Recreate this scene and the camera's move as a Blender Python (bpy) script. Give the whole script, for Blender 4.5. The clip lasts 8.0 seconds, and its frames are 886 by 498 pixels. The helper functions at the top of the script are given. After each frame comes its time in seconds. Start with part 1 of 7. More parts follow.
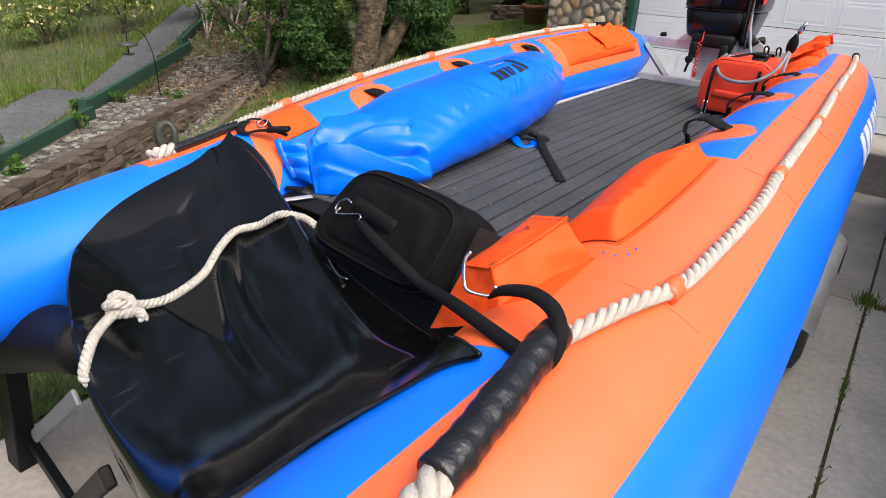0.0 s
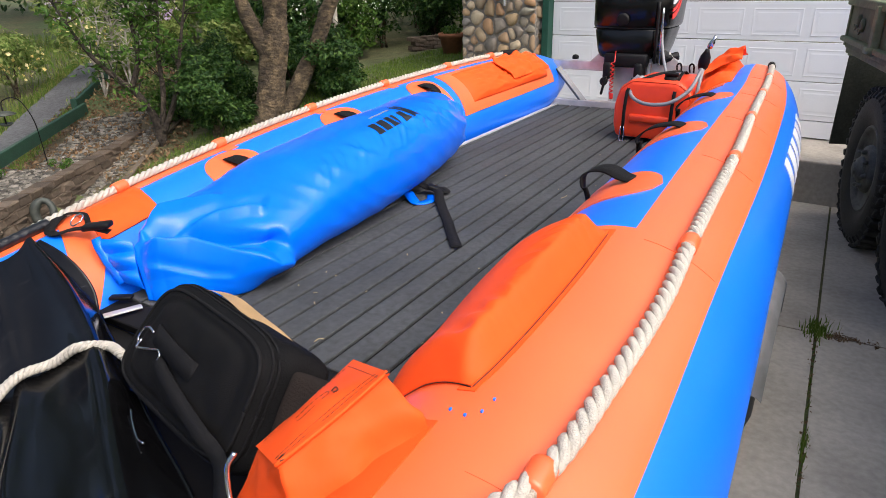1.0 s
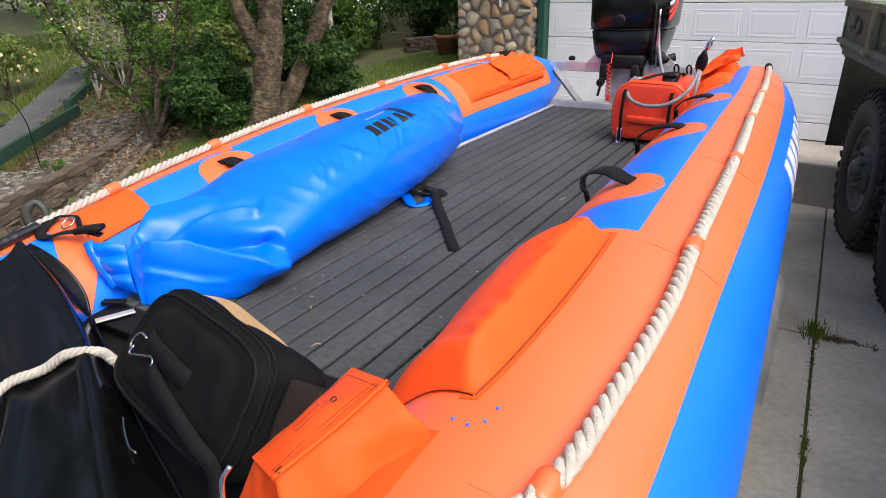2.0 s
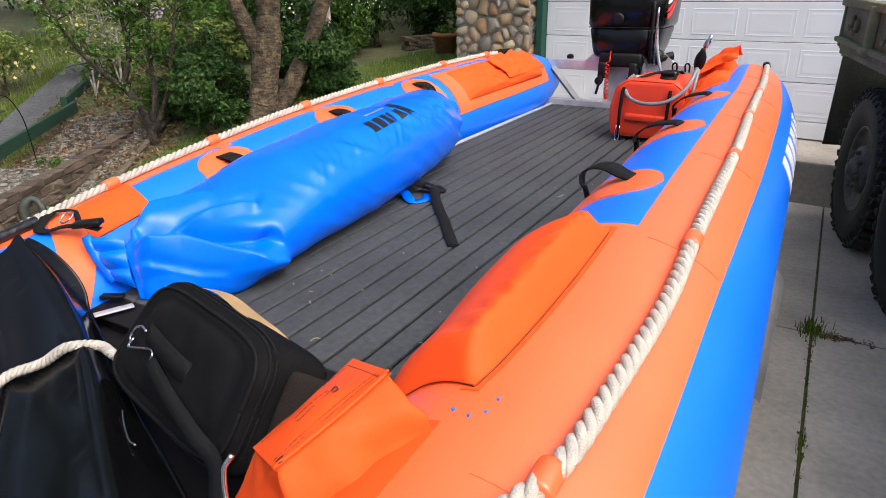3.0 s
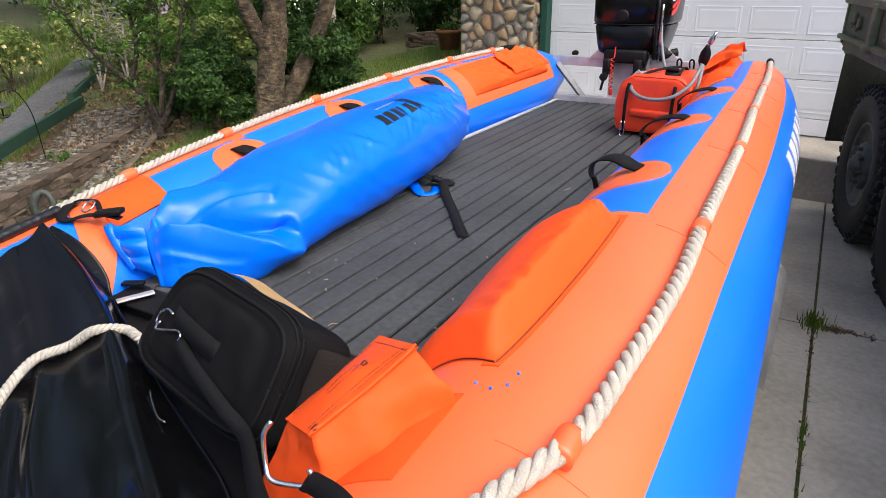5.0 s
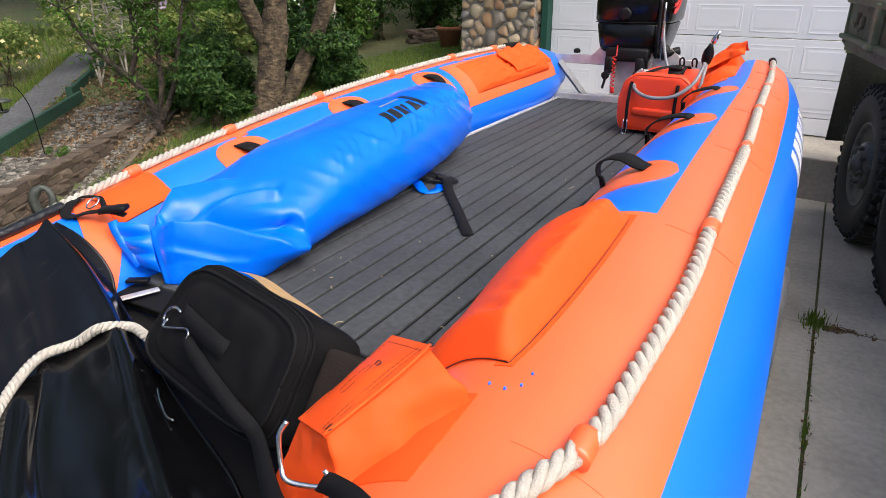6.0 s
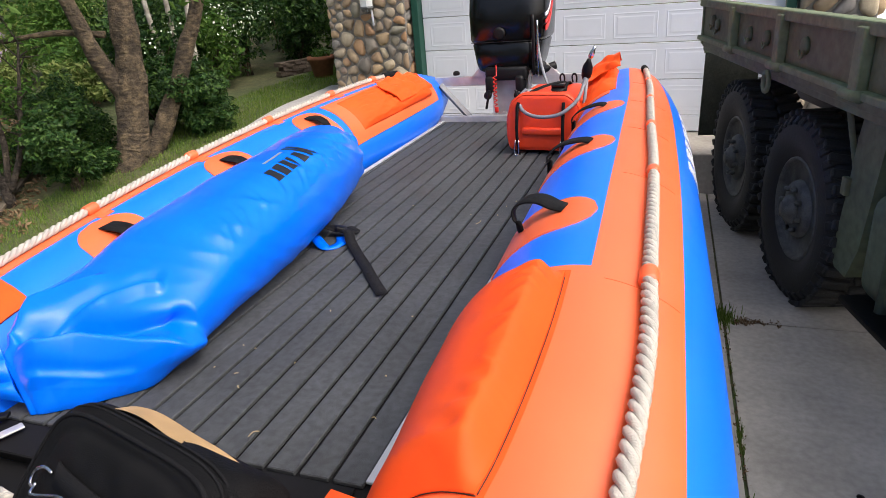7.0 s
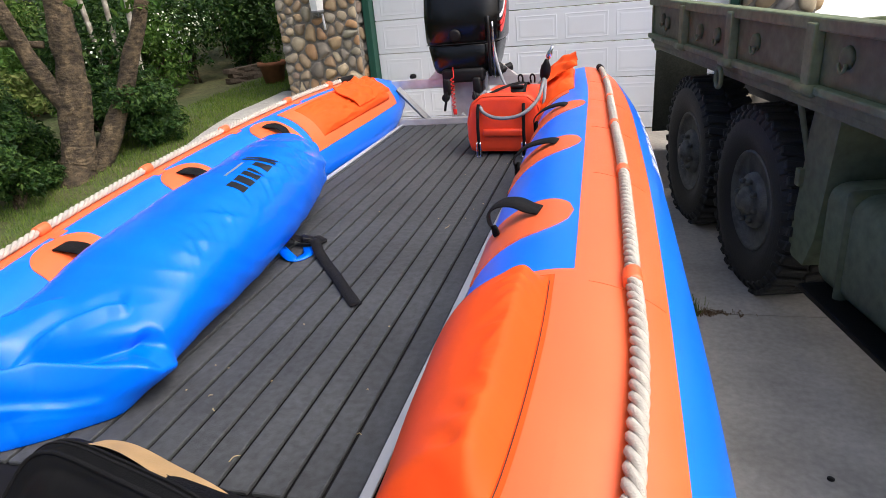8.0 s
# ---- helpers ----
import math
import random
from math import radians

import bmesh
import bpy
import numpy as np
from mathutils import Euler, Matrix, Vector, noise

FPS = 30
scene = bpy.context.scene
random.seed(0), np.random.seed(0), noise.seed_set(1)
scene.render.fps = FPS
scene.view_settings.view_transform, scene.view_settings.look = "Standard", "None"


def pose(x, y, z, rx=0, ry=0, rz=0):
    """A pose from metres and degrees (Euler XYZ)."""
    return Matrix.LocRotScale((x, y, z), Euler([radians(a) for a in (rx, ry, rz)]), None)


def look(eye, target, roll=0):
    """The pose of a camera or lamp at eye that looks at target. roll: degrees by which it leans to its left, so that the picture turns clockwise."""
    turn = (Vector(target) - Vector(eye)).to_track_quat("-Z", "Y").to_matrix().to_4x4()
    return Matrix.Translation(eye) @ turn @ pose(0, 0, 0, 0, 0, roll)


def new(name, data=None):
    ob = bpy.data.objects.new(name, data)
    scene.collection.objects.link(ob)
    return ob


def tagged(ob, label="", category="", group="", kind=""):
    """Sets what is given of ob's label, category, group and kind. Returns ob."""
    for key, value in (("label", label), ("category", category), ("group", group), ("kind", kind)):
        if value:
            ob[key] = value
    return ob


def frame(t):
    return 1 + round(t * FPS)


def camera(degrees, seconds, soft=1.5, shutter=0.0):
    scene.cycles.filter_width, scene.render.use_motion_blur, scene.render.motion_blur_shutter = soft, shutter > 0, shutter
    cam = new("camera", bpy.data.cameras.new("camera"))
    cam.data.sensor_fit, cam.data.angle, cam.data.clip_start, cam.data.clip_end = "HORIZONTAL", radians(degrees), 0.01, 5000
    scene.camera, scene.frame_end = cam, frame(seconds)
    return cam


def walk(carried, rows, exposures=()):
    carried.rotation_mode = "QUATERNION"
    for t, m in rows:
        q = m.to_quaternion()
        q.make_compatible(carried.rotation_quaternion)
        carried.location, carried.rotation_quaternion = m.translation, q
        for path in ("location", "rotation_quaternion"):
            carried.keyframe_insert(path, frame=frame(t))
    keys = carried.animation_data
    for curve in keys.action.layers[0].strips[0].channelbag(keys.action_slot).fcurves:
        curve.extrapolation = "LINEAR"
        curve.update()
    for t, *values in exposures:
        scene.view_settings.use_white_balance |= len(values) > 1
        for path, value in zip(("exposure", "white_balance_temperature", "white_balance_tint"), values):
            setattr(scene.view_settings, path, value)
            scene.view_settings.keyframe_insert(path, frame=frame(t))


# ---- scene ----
cam = camera(70.0, 8.0, soft=0.8)
# seconds, eye x y z, turn to the left, pitch, roll
PATH_ROWS = [
    (0.0, 1.419, -1.900, 1.807, 35.52, -25.04, 3.00),
    (0.5, 1.406, -1.428, 1.856, 32.99, -22.96, -1.45),
    (1.0, 1.387, -1.314, 1.837, 31.52, -22.71, -1.37),
    (1.5, 1.366, -1.292, 1.833, 31.13, -22.62, -1.31),
    (3.0, 1.360, -1.304, 1.819, 30.75, -22.65, -1.01),
    (3.5, 1.356, -1.306, 1.812, 30.72, -22.69, -0.89),
    (4.0, 1.359, -1.321, 1.813, 30.81, -22.74, -0.89),
    (4.5, 1.361, -1.354, 1.814, 30.80, -22.80, -0.88),
    (6.0, 1.329, -1.386, 1.819, 30.55, -23.16, -0.46),
    (6.5, 1.290, -1.334, 1.788, 27.04, -23.10, -0.33),
    (7.0, 1.182, -1.200, 1.887, 20.50, -22.05, -4.60),
    (7.5, 1.105, -1.178, 1.895, 16.77, -22.19, -5.39),
    (8.0, 1.118, -1.185, 1.897, 16.32, -22.25, -5.47),
]


def eye_pose(x, y, z, yaw, pitch, roll):
    return pose(x, y, z, 0, 0, yaw) @ pose(0, 0, 0, 90 + pitch) @ pose(0, 0, 0, 0, 0, roll)


walk(cam, [(r[0], eye_pose(*r[1:])) for r in PATH_ROWS])
# ---- sky and sun: bright soft evening sky, light from the street side ----
SUN_ELEVATION, SUN_ROTATION = 54.0, 106.0
world = bpy.data.worlds.new("sky")
scene.world = world
world.use_nodes = True
wn, wl = world.node_tree.nodes, world.node_tree.links
wn.clear()
sky = wn.new("ShaderNodeTexSky")
sky.sky_type = "NISHITA"
sky.sun_disc = False
sky.sun_elevation, sky.sun_rotation = radians(SUN_ELEVATION), radians(SUN_ROTATION)
sky.air_density, sky.dust_density = 0.9, 6.5
sky.ozone_density = 1.0
bg = wn.new("ShaderNodeBackground")
bg.inputs["Strength"].default_value = 0.15
wo = wn.new("ShaderNodeOutputWorld")
wl.new(sky.outputs[0], bg.inputs[0])
wl.new(bg.outputs[0], wo.inputs[0])
lamp_data = bpy.data.lights.new("sun", "SUN")
lamp_data.energy, lamp_data.angle, lamp_data.color = 1.2, radians(75), (1.0, 0.995, 0.985)
sun = new("sun", lamp_data)
sun_dir = Vector((math.sin(radians(SUN_ROTATION)) * math.cos(radians(SUN_ELEVATION)), math.cos(radians(SUN_ROTATION)) * math.cos(radians(SUN_ELEVATION)), math.sin(radians(SUN_ELEVATION))))
sun.matrix_world = look(sun_dir * 20, (0, 0, 0))
scene.view_settings.exposure = 0.86
# ---- materials ----
def mat(name, base, rough=0.5, metal=0.0, vary=0.0, scale=8.0, second=None, bump=0.0, bump_scale=60.0, coat=0.0, object_random=0.0, fine=0.0, detail=6.0, spec=0.5, sheen=0.0):
    """A surface: a base colour that drifts to a second one at a broad scale and a fine one, with relief."""
    m = bpy.data.materials.new(name)
    m.use_nodes = True
    n, l = m.node_tree.nodes, m.node_tree.links
    b = n["Principled BSDF"]
    b.inputs["Roughness"].default_value = rough
    b.inputs["Metallic"].default_value = metal
    b.inputs["Coat Weight"].default_value = coat
    b.inputs["Coat Roughness"].default_value = 0.15
    b.inputs["Specular IOR Level"].default_value = spec
    b.inputs["Sheen Weight"].default_value = sheen
    tc = n.new("ShaderNodeTexCoord")
    colour = (*base, 1)
    b.inputs["Base Color"].default_value = colour
    last = None
    if vary > 0 or second:
        tone = second or tuple(c * (1 - vary) for c in base)
        tex = n.new("ShaderNodeTexNoise")
        tex.inputs["Scale"].default_value, tex.inputs["Detail"].default_value = scale, detail
        l.new(tc.outputs["Object"], tex.inputs["Vector"])
        ramp = n.new("ShaderNodeValToRGB")
        ramp.color_ramp.elements[0].position, ramp.color_ramp.elements[1].position = 0.35, 0.65
        ramp.color_ramp.elements[0].color, ramp.color_ramp.elements[1].color = (*tone, 1), colour
        l.new(tex.outputs["Fac"], ramp.inputs[0])
        last = ramp.outputs[0]
        rr = n.new("ShaderNodeMapRange")
        rr.inputs["To Min"].default_value, rr.inputs["To Max"].default_value = max(0.02, rough - 0.07), min(1, rough + 0.07)
        l.new(tex.outputs["Fac"], rr.inputs["Value"])
        l.new(rr.outputs[0], b.inputs["Roughness"])
    if fine > 0:
        tex2 = n.new("ShaderNodeTexNoise")
        tex2.inputs["Scale"].default_value, tex2.inputs["Detail"].default_value = scale * 14, 4
        l.new(tc.outputs["Object"], tex2.inputs["Vector"])
        mul = n.new("ShaderNodeMix")
        mul.data_type, mul.blend_type = "RGBA", "MULTIPLY"
        mul.inputs["Factor"].default_value = 1
        r2 = n.new("ShaderNodeMapRange")
        r2.inputs["From Min"].default_value, r2.inputs["From Max"].default_value = 0.3, 0.7
        r2.inputs["To Min"].default_value, r2.inputs["To Max"].default_value = 1 - fine, 1 + fine * 0.4
        l.new(tex2.outputs["Fac"], r2.inputs["Value"])
        l.new(r2.outputs[0], mul.inputs[7])
        if last:
            l.new(last, mul.inputs[6])
        else:
            mul.inputs[6].default_value = colour
        last = mul.outputs[2]
    if object_random > 0:
        info = n.new("ShaderNodeObjectInfo")
        r3 = n.new("ShaderNodeMapRange")
        r3.inputs["To Min"].default_value, r3.inputs["To Max"].default_value = 1 - object_random, 1 + object_random
        l.new(info.outputs["Random"], r3.inputs["Value"])
        mul2 = n.new("ShaderNodeMix")
        mul2.data_type, mul2.blend_type = "RGBA", "MULTIPLY"
        mul2.inputs["Factor"].default_value = 1
        l.new(r3.outputs[0], mul2.inputs[7])
        if last:
            l.new(last, mul2.inputs[6])
        else:
            mul2.inputs[6].default_value = colour
        last = mul2.outputs[2]
    if last:
        l.new(last, b.inputs["Base Color"])
    if bump > 0:
        bt = n.new("ShaderNodeTexNoise")
        bt.inputs["Scale"].default_value, bt.inputs["Detail"].default_value = bump_scale, 5
        l.new(tc.outputs["Object"], bt.inputs["Vector"])
        bn = n.new("ShaderNodeBump")
        bn.inputs["Strength"].default_value, bn.inputs["Distance"].default_value = bump, 0.01
        l.new(bt.outputs["Fac"], bn.inputs["Height"])
        l.new(bn.outputs[0], b.inputs["Normal"])
    return m


def island_mat(name, a, b_, c, rough=0.6, bump=0.3, scale=30.0, translucent=0.0):
    """A surface whose loose pieces each take a tone of their own."""
    m = mat(name, a, rough, bump=bump, bump_scale=scale)
    n, l = m.node_tree.nodes, m.node_tree.links
    g = n.new("ShaderNodeNewGeometry")
    r = n.new("ShaderNodeValToRGB")
    r.color_ramp.elements[0].color, r.color_ramp.elements[1].color = (*a, 1), (*c, 1)
    mid = r.color_ramp.elements.new(0.5)
    mid.color = (*b_, 1)
    l.new(g.outputs["Random Per Island"], r.inputs[0])
    bs = n["Principled BSDF"]
    bs.inputs["Specular IOR Level"].default_value = 0.18
    l.new(r.outputs[0], bs.inputs["Base Color"])
    if translucent > 0:
        tr = n.new("ShaderNodeBsdfTranslucent")
        l.new(r.outputs[0], tr.inputs["Color"])
        mx = n.new("ShaderNodeMixShader")
        mx.inputs[0].default_value = translucent
        l.new(bs.outputs[0], mx.inputs[1])
        l.new(tr.outputs[0], mx.inputs[2])
        l.new(mx.outputs[0], n["Material Output"].inputs["Surface"])
    return m


def random_mat(name, stops, rough=0.6, bump=0.3, scale=30.0, vary=0.25, vary_scale=12.0):
    """A surface for separate pieces, each with its own colour out of the stops."""
    m = mat(name, stops[0], rough, bump=bump, bump_scale=scale)
    n, l = m.node_tree.nodes, m.node_tree.links
    info = n.new("ShaderNodeObjectInfo")
    r = n.new("ShaderNodeValToRGB")
    els = r.color_ramp.elements
    els[0].color = (*stops[0], 1)
    els[1].color = (*stops[-1], 1)
    for i, s in enumerate(stops[1:-1]):
        e = els.new((i + 1) / (len(stops) - 1))
        e.color = (*s, 1)
    l.new(info.outputs["Random"], r.inputs[0])
    tc = n.new("ShaderNodeTexCoord")
    tex = n.new("ShaderNodeTexNoise")
    tex.inputs["Scale"].default_value, tex.inputs["Detail"].default_value = vary_scale, 6
    l.new(tc.outputs["Object"], tex.inputs["Vector"])
    mr = n.new("ShaderNodeMapRange")
    mr.inputs["From Min"].default_value, mr.inputs["From Max"].default_value = 0.3, 0.7
    mr.inputs["To Min"].default_value, mr.inputs["To Max"].default_value = 1 - vary, 1 + vary * 0.5
    l.new(tex.outputs["Fac"], mr.inputs["Value"])
    mul = n.new("ShaderNodeMix")
    mul.data_type, mul.blend_type = "RGBA", "MULTIPLY"
    mul.inputs["Factor"].default_value = 1
    l.new(r.outputs[0], mul.inputs[6])
    l.new(mr.outputs[0], mul.inputs[7])
    l.new(mul.outputs[2], n["Principled BSDF"].inputs["Base Color"])
    return m


def bark_mat(name, tones):
    """Peeling bark: broad stains, and short dark bands that run round the stem."""
    m = mat(name, tones[1], 0.95)
    n, l = m.node_tree.nodes, m.node_tree.links
    b = n["Principled BSDF"]
    tc = n.new("ShaderNodeTexCoord")
    broad = n.new("ShaderNodeTexNoise")
    broad.inputs["Scale"].default_value, broad.inputs["Detail"].default_value, broad.inputs["Roughness"].default_value = 9.0, 10, 0.74
    l.new(tc.outputs["Object"], broad.inputs["Vector"])
    ramp = n.new("ShaderNodeValToRGB")
    ramp.color_ramp.elements[0].position, ramp.color_ramp.elements[1].position = 0.34, 0.68
    ramp.color_ramp.elements[0].color, ramp.color_ramp.elements[1].color = (*tones[0], 1), (*tones[2], 1)
    ramp.color_ramp.elements.new(0.5).color = (*tones[1], 1)
    l.new(broad.outputs["Fac"], ramp.inputs[0])
    mp = n.new("ShaderNodeMapping")
    mp.inputs["Scale"].default_value = (16.0, 16.0, 34.0)
    l.new(tc.outputs["Object"], mp.inputs["Vector"])
    bands = n.new("ShaderNodeTexNoise")
    bands.inputs["Scale"].default_value, bands.inputs["Detail"].default_value = 1.0, 5
    l.new(mp.outputs[0], bands.inputs["Vector"])
    tone = n.new("ShaderNodeMapRange")
    tone.inputs["From Min"].default_value, tone.inputs["From Max"].default_value = 0.36, 0.60
    tone.inputs["To Min"].default_value, tone.inputs["To Max"].default_value = 0.62, 1.10
    l.new(bands.outputs["Fac"], tone.inputs["Value"])
    mul = n.new("ShaderNodeMix")
    mul.data_type, mul.blend_type = "RGBA", "MULTIPLY"
    mul.inputs["Factor"].default_value = 1
    l.new(ramp.outputs[0], mul.inputs[6])
    l.new(tone.outputs[0], mul.inputs[7])
    l.new(mul.outputs[2], b.inputs["Base Color"])
    add = n.new("ShaderNodeMath")
    l.new(broad.outputs["Fac"], add.inputs[0])
    l.new(bands.outputs["Fac"], add.inputs[1])
    bump = n.new("ShaderNodeBump")
    bump.inputs["Strength"].default_value, bump.inputs["Distance"].default_value = 1.0, 0.03
    l.new(add.outputs[0], bump.inputs["Height"])
    l.new(bump.outputs[0], b.inputs["Normal"])
    return m


M_BLUE = mat("blue_pvc", (0.0, 0.165, 0.95), 0.38, vary=0.06, scale=4, bump=0.05, bump_scale=500, spec=0.7)
M_ORANGE = mat("orange_pvc", (0.86, 0.134, 0.036), 0.38, vary=0.07, scale=5, bump=0.05, bump_scale=500, spec=0.75)
M_BAG_BLUE = mat("blue_tarpaulin", (0.0, 0.140, 0.86), 0.22, vary=0.08, scale=6, bump=0.03, bump_scale=16, spec=0.32)
M_ORANGE_BAG = mat("orange_tarpaulin", (0.88, 0.092, 0.016), 0.5, vary=0.08, scale=7, bump=0.10, bump_scale=13, spec=0.09)
M_WEB = mat("black_webbing", (0.009, 0.009, 0.010), 0.8, vary=0.3, scale=60, bump=0.4, bump_scale=400, spec=0.15)
M_FOAM = mat("grey_deck_foam", (0.056, 0.061, 0.066), 0.8, vary=0.25, scale=3.0, fine=0.3, bump=0.3, bump_scale=350, object_random=0.06, spec=0.3)
M_GROOVE = mat("black_foam", (0.007, 0.007, 0.008), 0.85, vary=0.2, scale=20, spec=0.15)
M_ALU = mat("brushed_aluminium", (0.62, 0.61, 0.59), 0.45, 0.5, vary=0.2, scale=12, bump=0.1, bump_scale=90)
M_ALU_BRIGHT = mat("anodised_aluminium", (0.50, 0.51, 0.52), 0.45, 0.3, vary=0.12, scale=9, bump=0.1, bump_scale=90)
M_STEEL = mat("steel_wire", (0.72, 0.72, 0.73), 0.22, 1.0, vary=0.2, scale=40)
M_ROPE = mat("white_rope", (0.47, 0.44, 0.385), 0.85, vary=0.18, scale=30, bump=0.5, bump_scale=300)
M_TAPE = mat("black_tape", (0.008, 0.008, 0.009), 0.32, vary=0.3, scale=30, bump=0.5, bump_scale=45)
M_SHIELD = mat("black_plastic", (0.003, 0.003, 0.0034), 0.12, vary=0.3, scale=9, bump=0.04, bump_scale=18, spec=0.30)
M_BAGBLACK = mat("black_nylon", (0.0045, 0.0045, 0.005), 0.75, vary=0.35, scale=14, bump=0.35, bump_scale=260, spec=0.12)
M_LID = mat("dark_nylon_weave", (0.0055, 0.0052, 0.0053), 0.7, vary=0.35, scale=7, bump=0.25, bump_scale=420, spec=0.16)
M_TAN = mat("tan_canvas", (0.42, 0.27, 0.12), 0.8, vary=0.2, scale=14, bump=0.4, bump_scale=260)
M_TANK = mat("red_polyethylene", (0.86, 0.060, 0.014), 0.38, vary=0.12, scale=8, bump=0.12, bump_scale=45)
M_HOSE = mat("grey_rubber", (0.20, 0.21, 0.23), 0.45, vary=0.15, scale=20)
M_MOTOR = mat("black_gloss_paint", (0.004, 0.004, 0.0045), 0.2, vary=0.2, scale=8, spec=0.35)
M_MOTOR_MATT = mat("black_cast_paint", (0.007, 0.007, 0.008), 0.5, vary=0.3, scale=16, bump=0.2, bump_scale=120, spec=0.25)
M_RED = mat("red_plastic", (0.65, 0.02, 0.012), 0.4, vary=0.15, scale=20)
M_CONCRETE = mat("driveway_concrete", (0.49, 0.455, 0.395), 0.85, second=(0.36, 0.332, 0.288), scale=2.2, fine=0.16, bump=0.10, bump_scale=140, detail=10)
M_GRASS_SOIL = mat("lawn_soil", (0.060, 0.100, 0.020), 0.95, second=(0.085, 0.085, 0.03), scale=2.5, fine=0.5, bump=0.6, bump_scale=70)
M_ASPHALT = mat("asphalt", (0.11, 0.112, 0.118), 0.9, vary=0.3, scale=1.4, fine=0.35, bump=0.4, bump_scale=160)
M_GRAVEL = island_mat("cobble_gravel", (0.05, 0.047, 0.042), (0.125, 0.117, 0.10), (0.25, 0.23, 0.20), 0.8)
M_BLOCK = random_mat("brown_wall_block", [(0.055, 0.040, 0.028), (0.085, 0.062, 0.043), (0.12, 0.09, 0.065)], 0.9, 0.8, 60)
M_TIMBER = mat("green_timber", (0.014, 0.060, 0.036), 0.7, vary=0.3, scale=10, fine=0.3, bump=0.3, bump_scale=80)
M_DOOR = mat("white_door_paint", (0.80, 0.82, 0.86), 0.45, vary=0.05, scale=3, bump=0.06, bump_scale=300)
M_STONE = random_mat("river_stone", [(0.15, 0.14, 0.125), (0.42, 0.30, 0.17), (0.24, 0.215, 0.18), (0.52, 0.42, 0.28), (0.28, 0.26, 0.20), (0.44, 0.25, 0.12), (0.19, 0.185, 0.18), (0.40, 0.35, 0.26)], 0.7, 0.3, 60)
M_MORTAR = mat("grey_mortar", (0.30, 0.275, 0.24), 0.95, vary=0.3, scale=20, bump=0.6, bump_scale=120)
M_TRIM = mat("dark_green_trim", (0.012, 0.075, 0.05), 0.5, vary=0.15, scale=10)
M_WALL = mat("house_wall", (0.70, 0.69, 0.66), 0.9, vary=0.1, scale=2, bump=0.3, bump_scale=120)
M_ROOF = mat("dark_shingle", (0.09, 0.085, 0.08), 0.9, vary=0.3, scale=9, fine=0.4, bump=0.5, bump_scale=60)
M_BARK = bark_mat("grey_brown_bark", ((0.024, 0.018, 0.012), (0.080, 0.059, 0.036), (0.195, 0.145, 0.082)))
M_BARK_DARK = bark_mat("dark_bark", ((0.016, 0.012, 0.009), (0.040, 0.031, 0.023), (0.10, 0.078, 0.056)))
M_BARK_PALE = mat("pale_bark", (0.45, 0.42, 0.36), 0.9, second=(0.2, 0.17, 0.14), scale=14, bump=0.5, bump_scale=60)
M_LEAF_DARK = island_mat("dark_leaf", (0.010, 0.034, 0.008), (0.022, 0.060, 0.012), (0.070, 0.125, 0.026), 0.45, 0.0, translucent=0.15)
M_LEAF = island_mat("green_leaf", (0.03, 0.08, 0.012), (0.058, 0.13, 0.02), (0.11, 0.19, 0.035), 0.5, 0.0, translucent=0.3)
M_LEAF_PALE = island_mat("pale_leaf", (0.10, 0.17, 0.035), (0.17, 0.24, 0.06), (0.27, 0.30, 0.10), 0.55, 0.0, translucent=0.3)
M_GRASS = island_mat("grass_blade", (0.070, 0.135, 0.016), (0.115, 0.190, 0.028), (0.19, 0.235, 0.06), 0.6, 0.0, translucent=0.25)
M_MEADOW = island_mat("meadow_blade", (0.075, 0.145, 0.022), (0.125, 0.20, 0.034), (0.24, 0.24, 0.085), 0.6, 0.0, translucent=0.3)
M_LILAC = island_mat("lilac_blossom", (0.40, 0.28, 0.45), (0.52, 0.40, 0.56), (0.68, 0.60, 0.70), 0.7, 0.0, translucent=0.2)
M_YELLOW = island_mat("yellow_blossom", (0.55, 0.42, 0.12), (0.65, 0.55, 0.22), (0.7, 0.65, 0.4), 0.7, 0.0, translucent=0.2)
M_WHITEB = island_mat("white_blossom", (0.55, 0.55, 0.5), (0.7, 0.7, 0.62), (0.75, 0.75, 0.7), 0.7, 0.0)
M_DRY = island_mat("dry_leaf_litter", (0.10, 0.062, 0.034), (0.16, 0.10, 0.055), (0.24, 0.17, 0.10), 0.9, 0.0)
M_SOIL = mat("garden_soil", (0.12, 0.085, 0.055), 0.95, second=(0.075, 0.07, 0.03), scale=3, fine=0.5, bump=0.8, bump_scale=60)
M_HILL = mat("hillside_soil", (0.11, 0.10, 0.045), 0.95, second=(0.055, 0.085, 0.022), scale=0.9, fine=0.45, bump=0.8, bump_scale=40)
M_TYRE = mat("tyre_rubber", (0.027, 0.027, 0.026), 0.75, vary=0.3, scale=8, fine=0.3, bump=0.3, bump_scale=80)
M_OLIVE = mat("olive_paint", (0.118, 0.150, 0.080), 0.65, second=(0.088, 0.094, 0.062), scale=1.3, fine=0.25, bump=0.12, bump_scale=80, spec=0.2)
M_OLIVE_PALE = mat("faded_olive_paint", (0.165, 0.205, 0.115), 0.7, second=(0.125, 0.135, 0.088), scale=1.3, fine=0.25, bump=0.12, bump_scale=80, spec=0.2)
M_HUB = mat("dusty_wheel_paint", (0.155, 0.155, 0.14), 0.65, vary=0.5, scale=12, fine=0.3, bump=0.2, bump_scale=80)
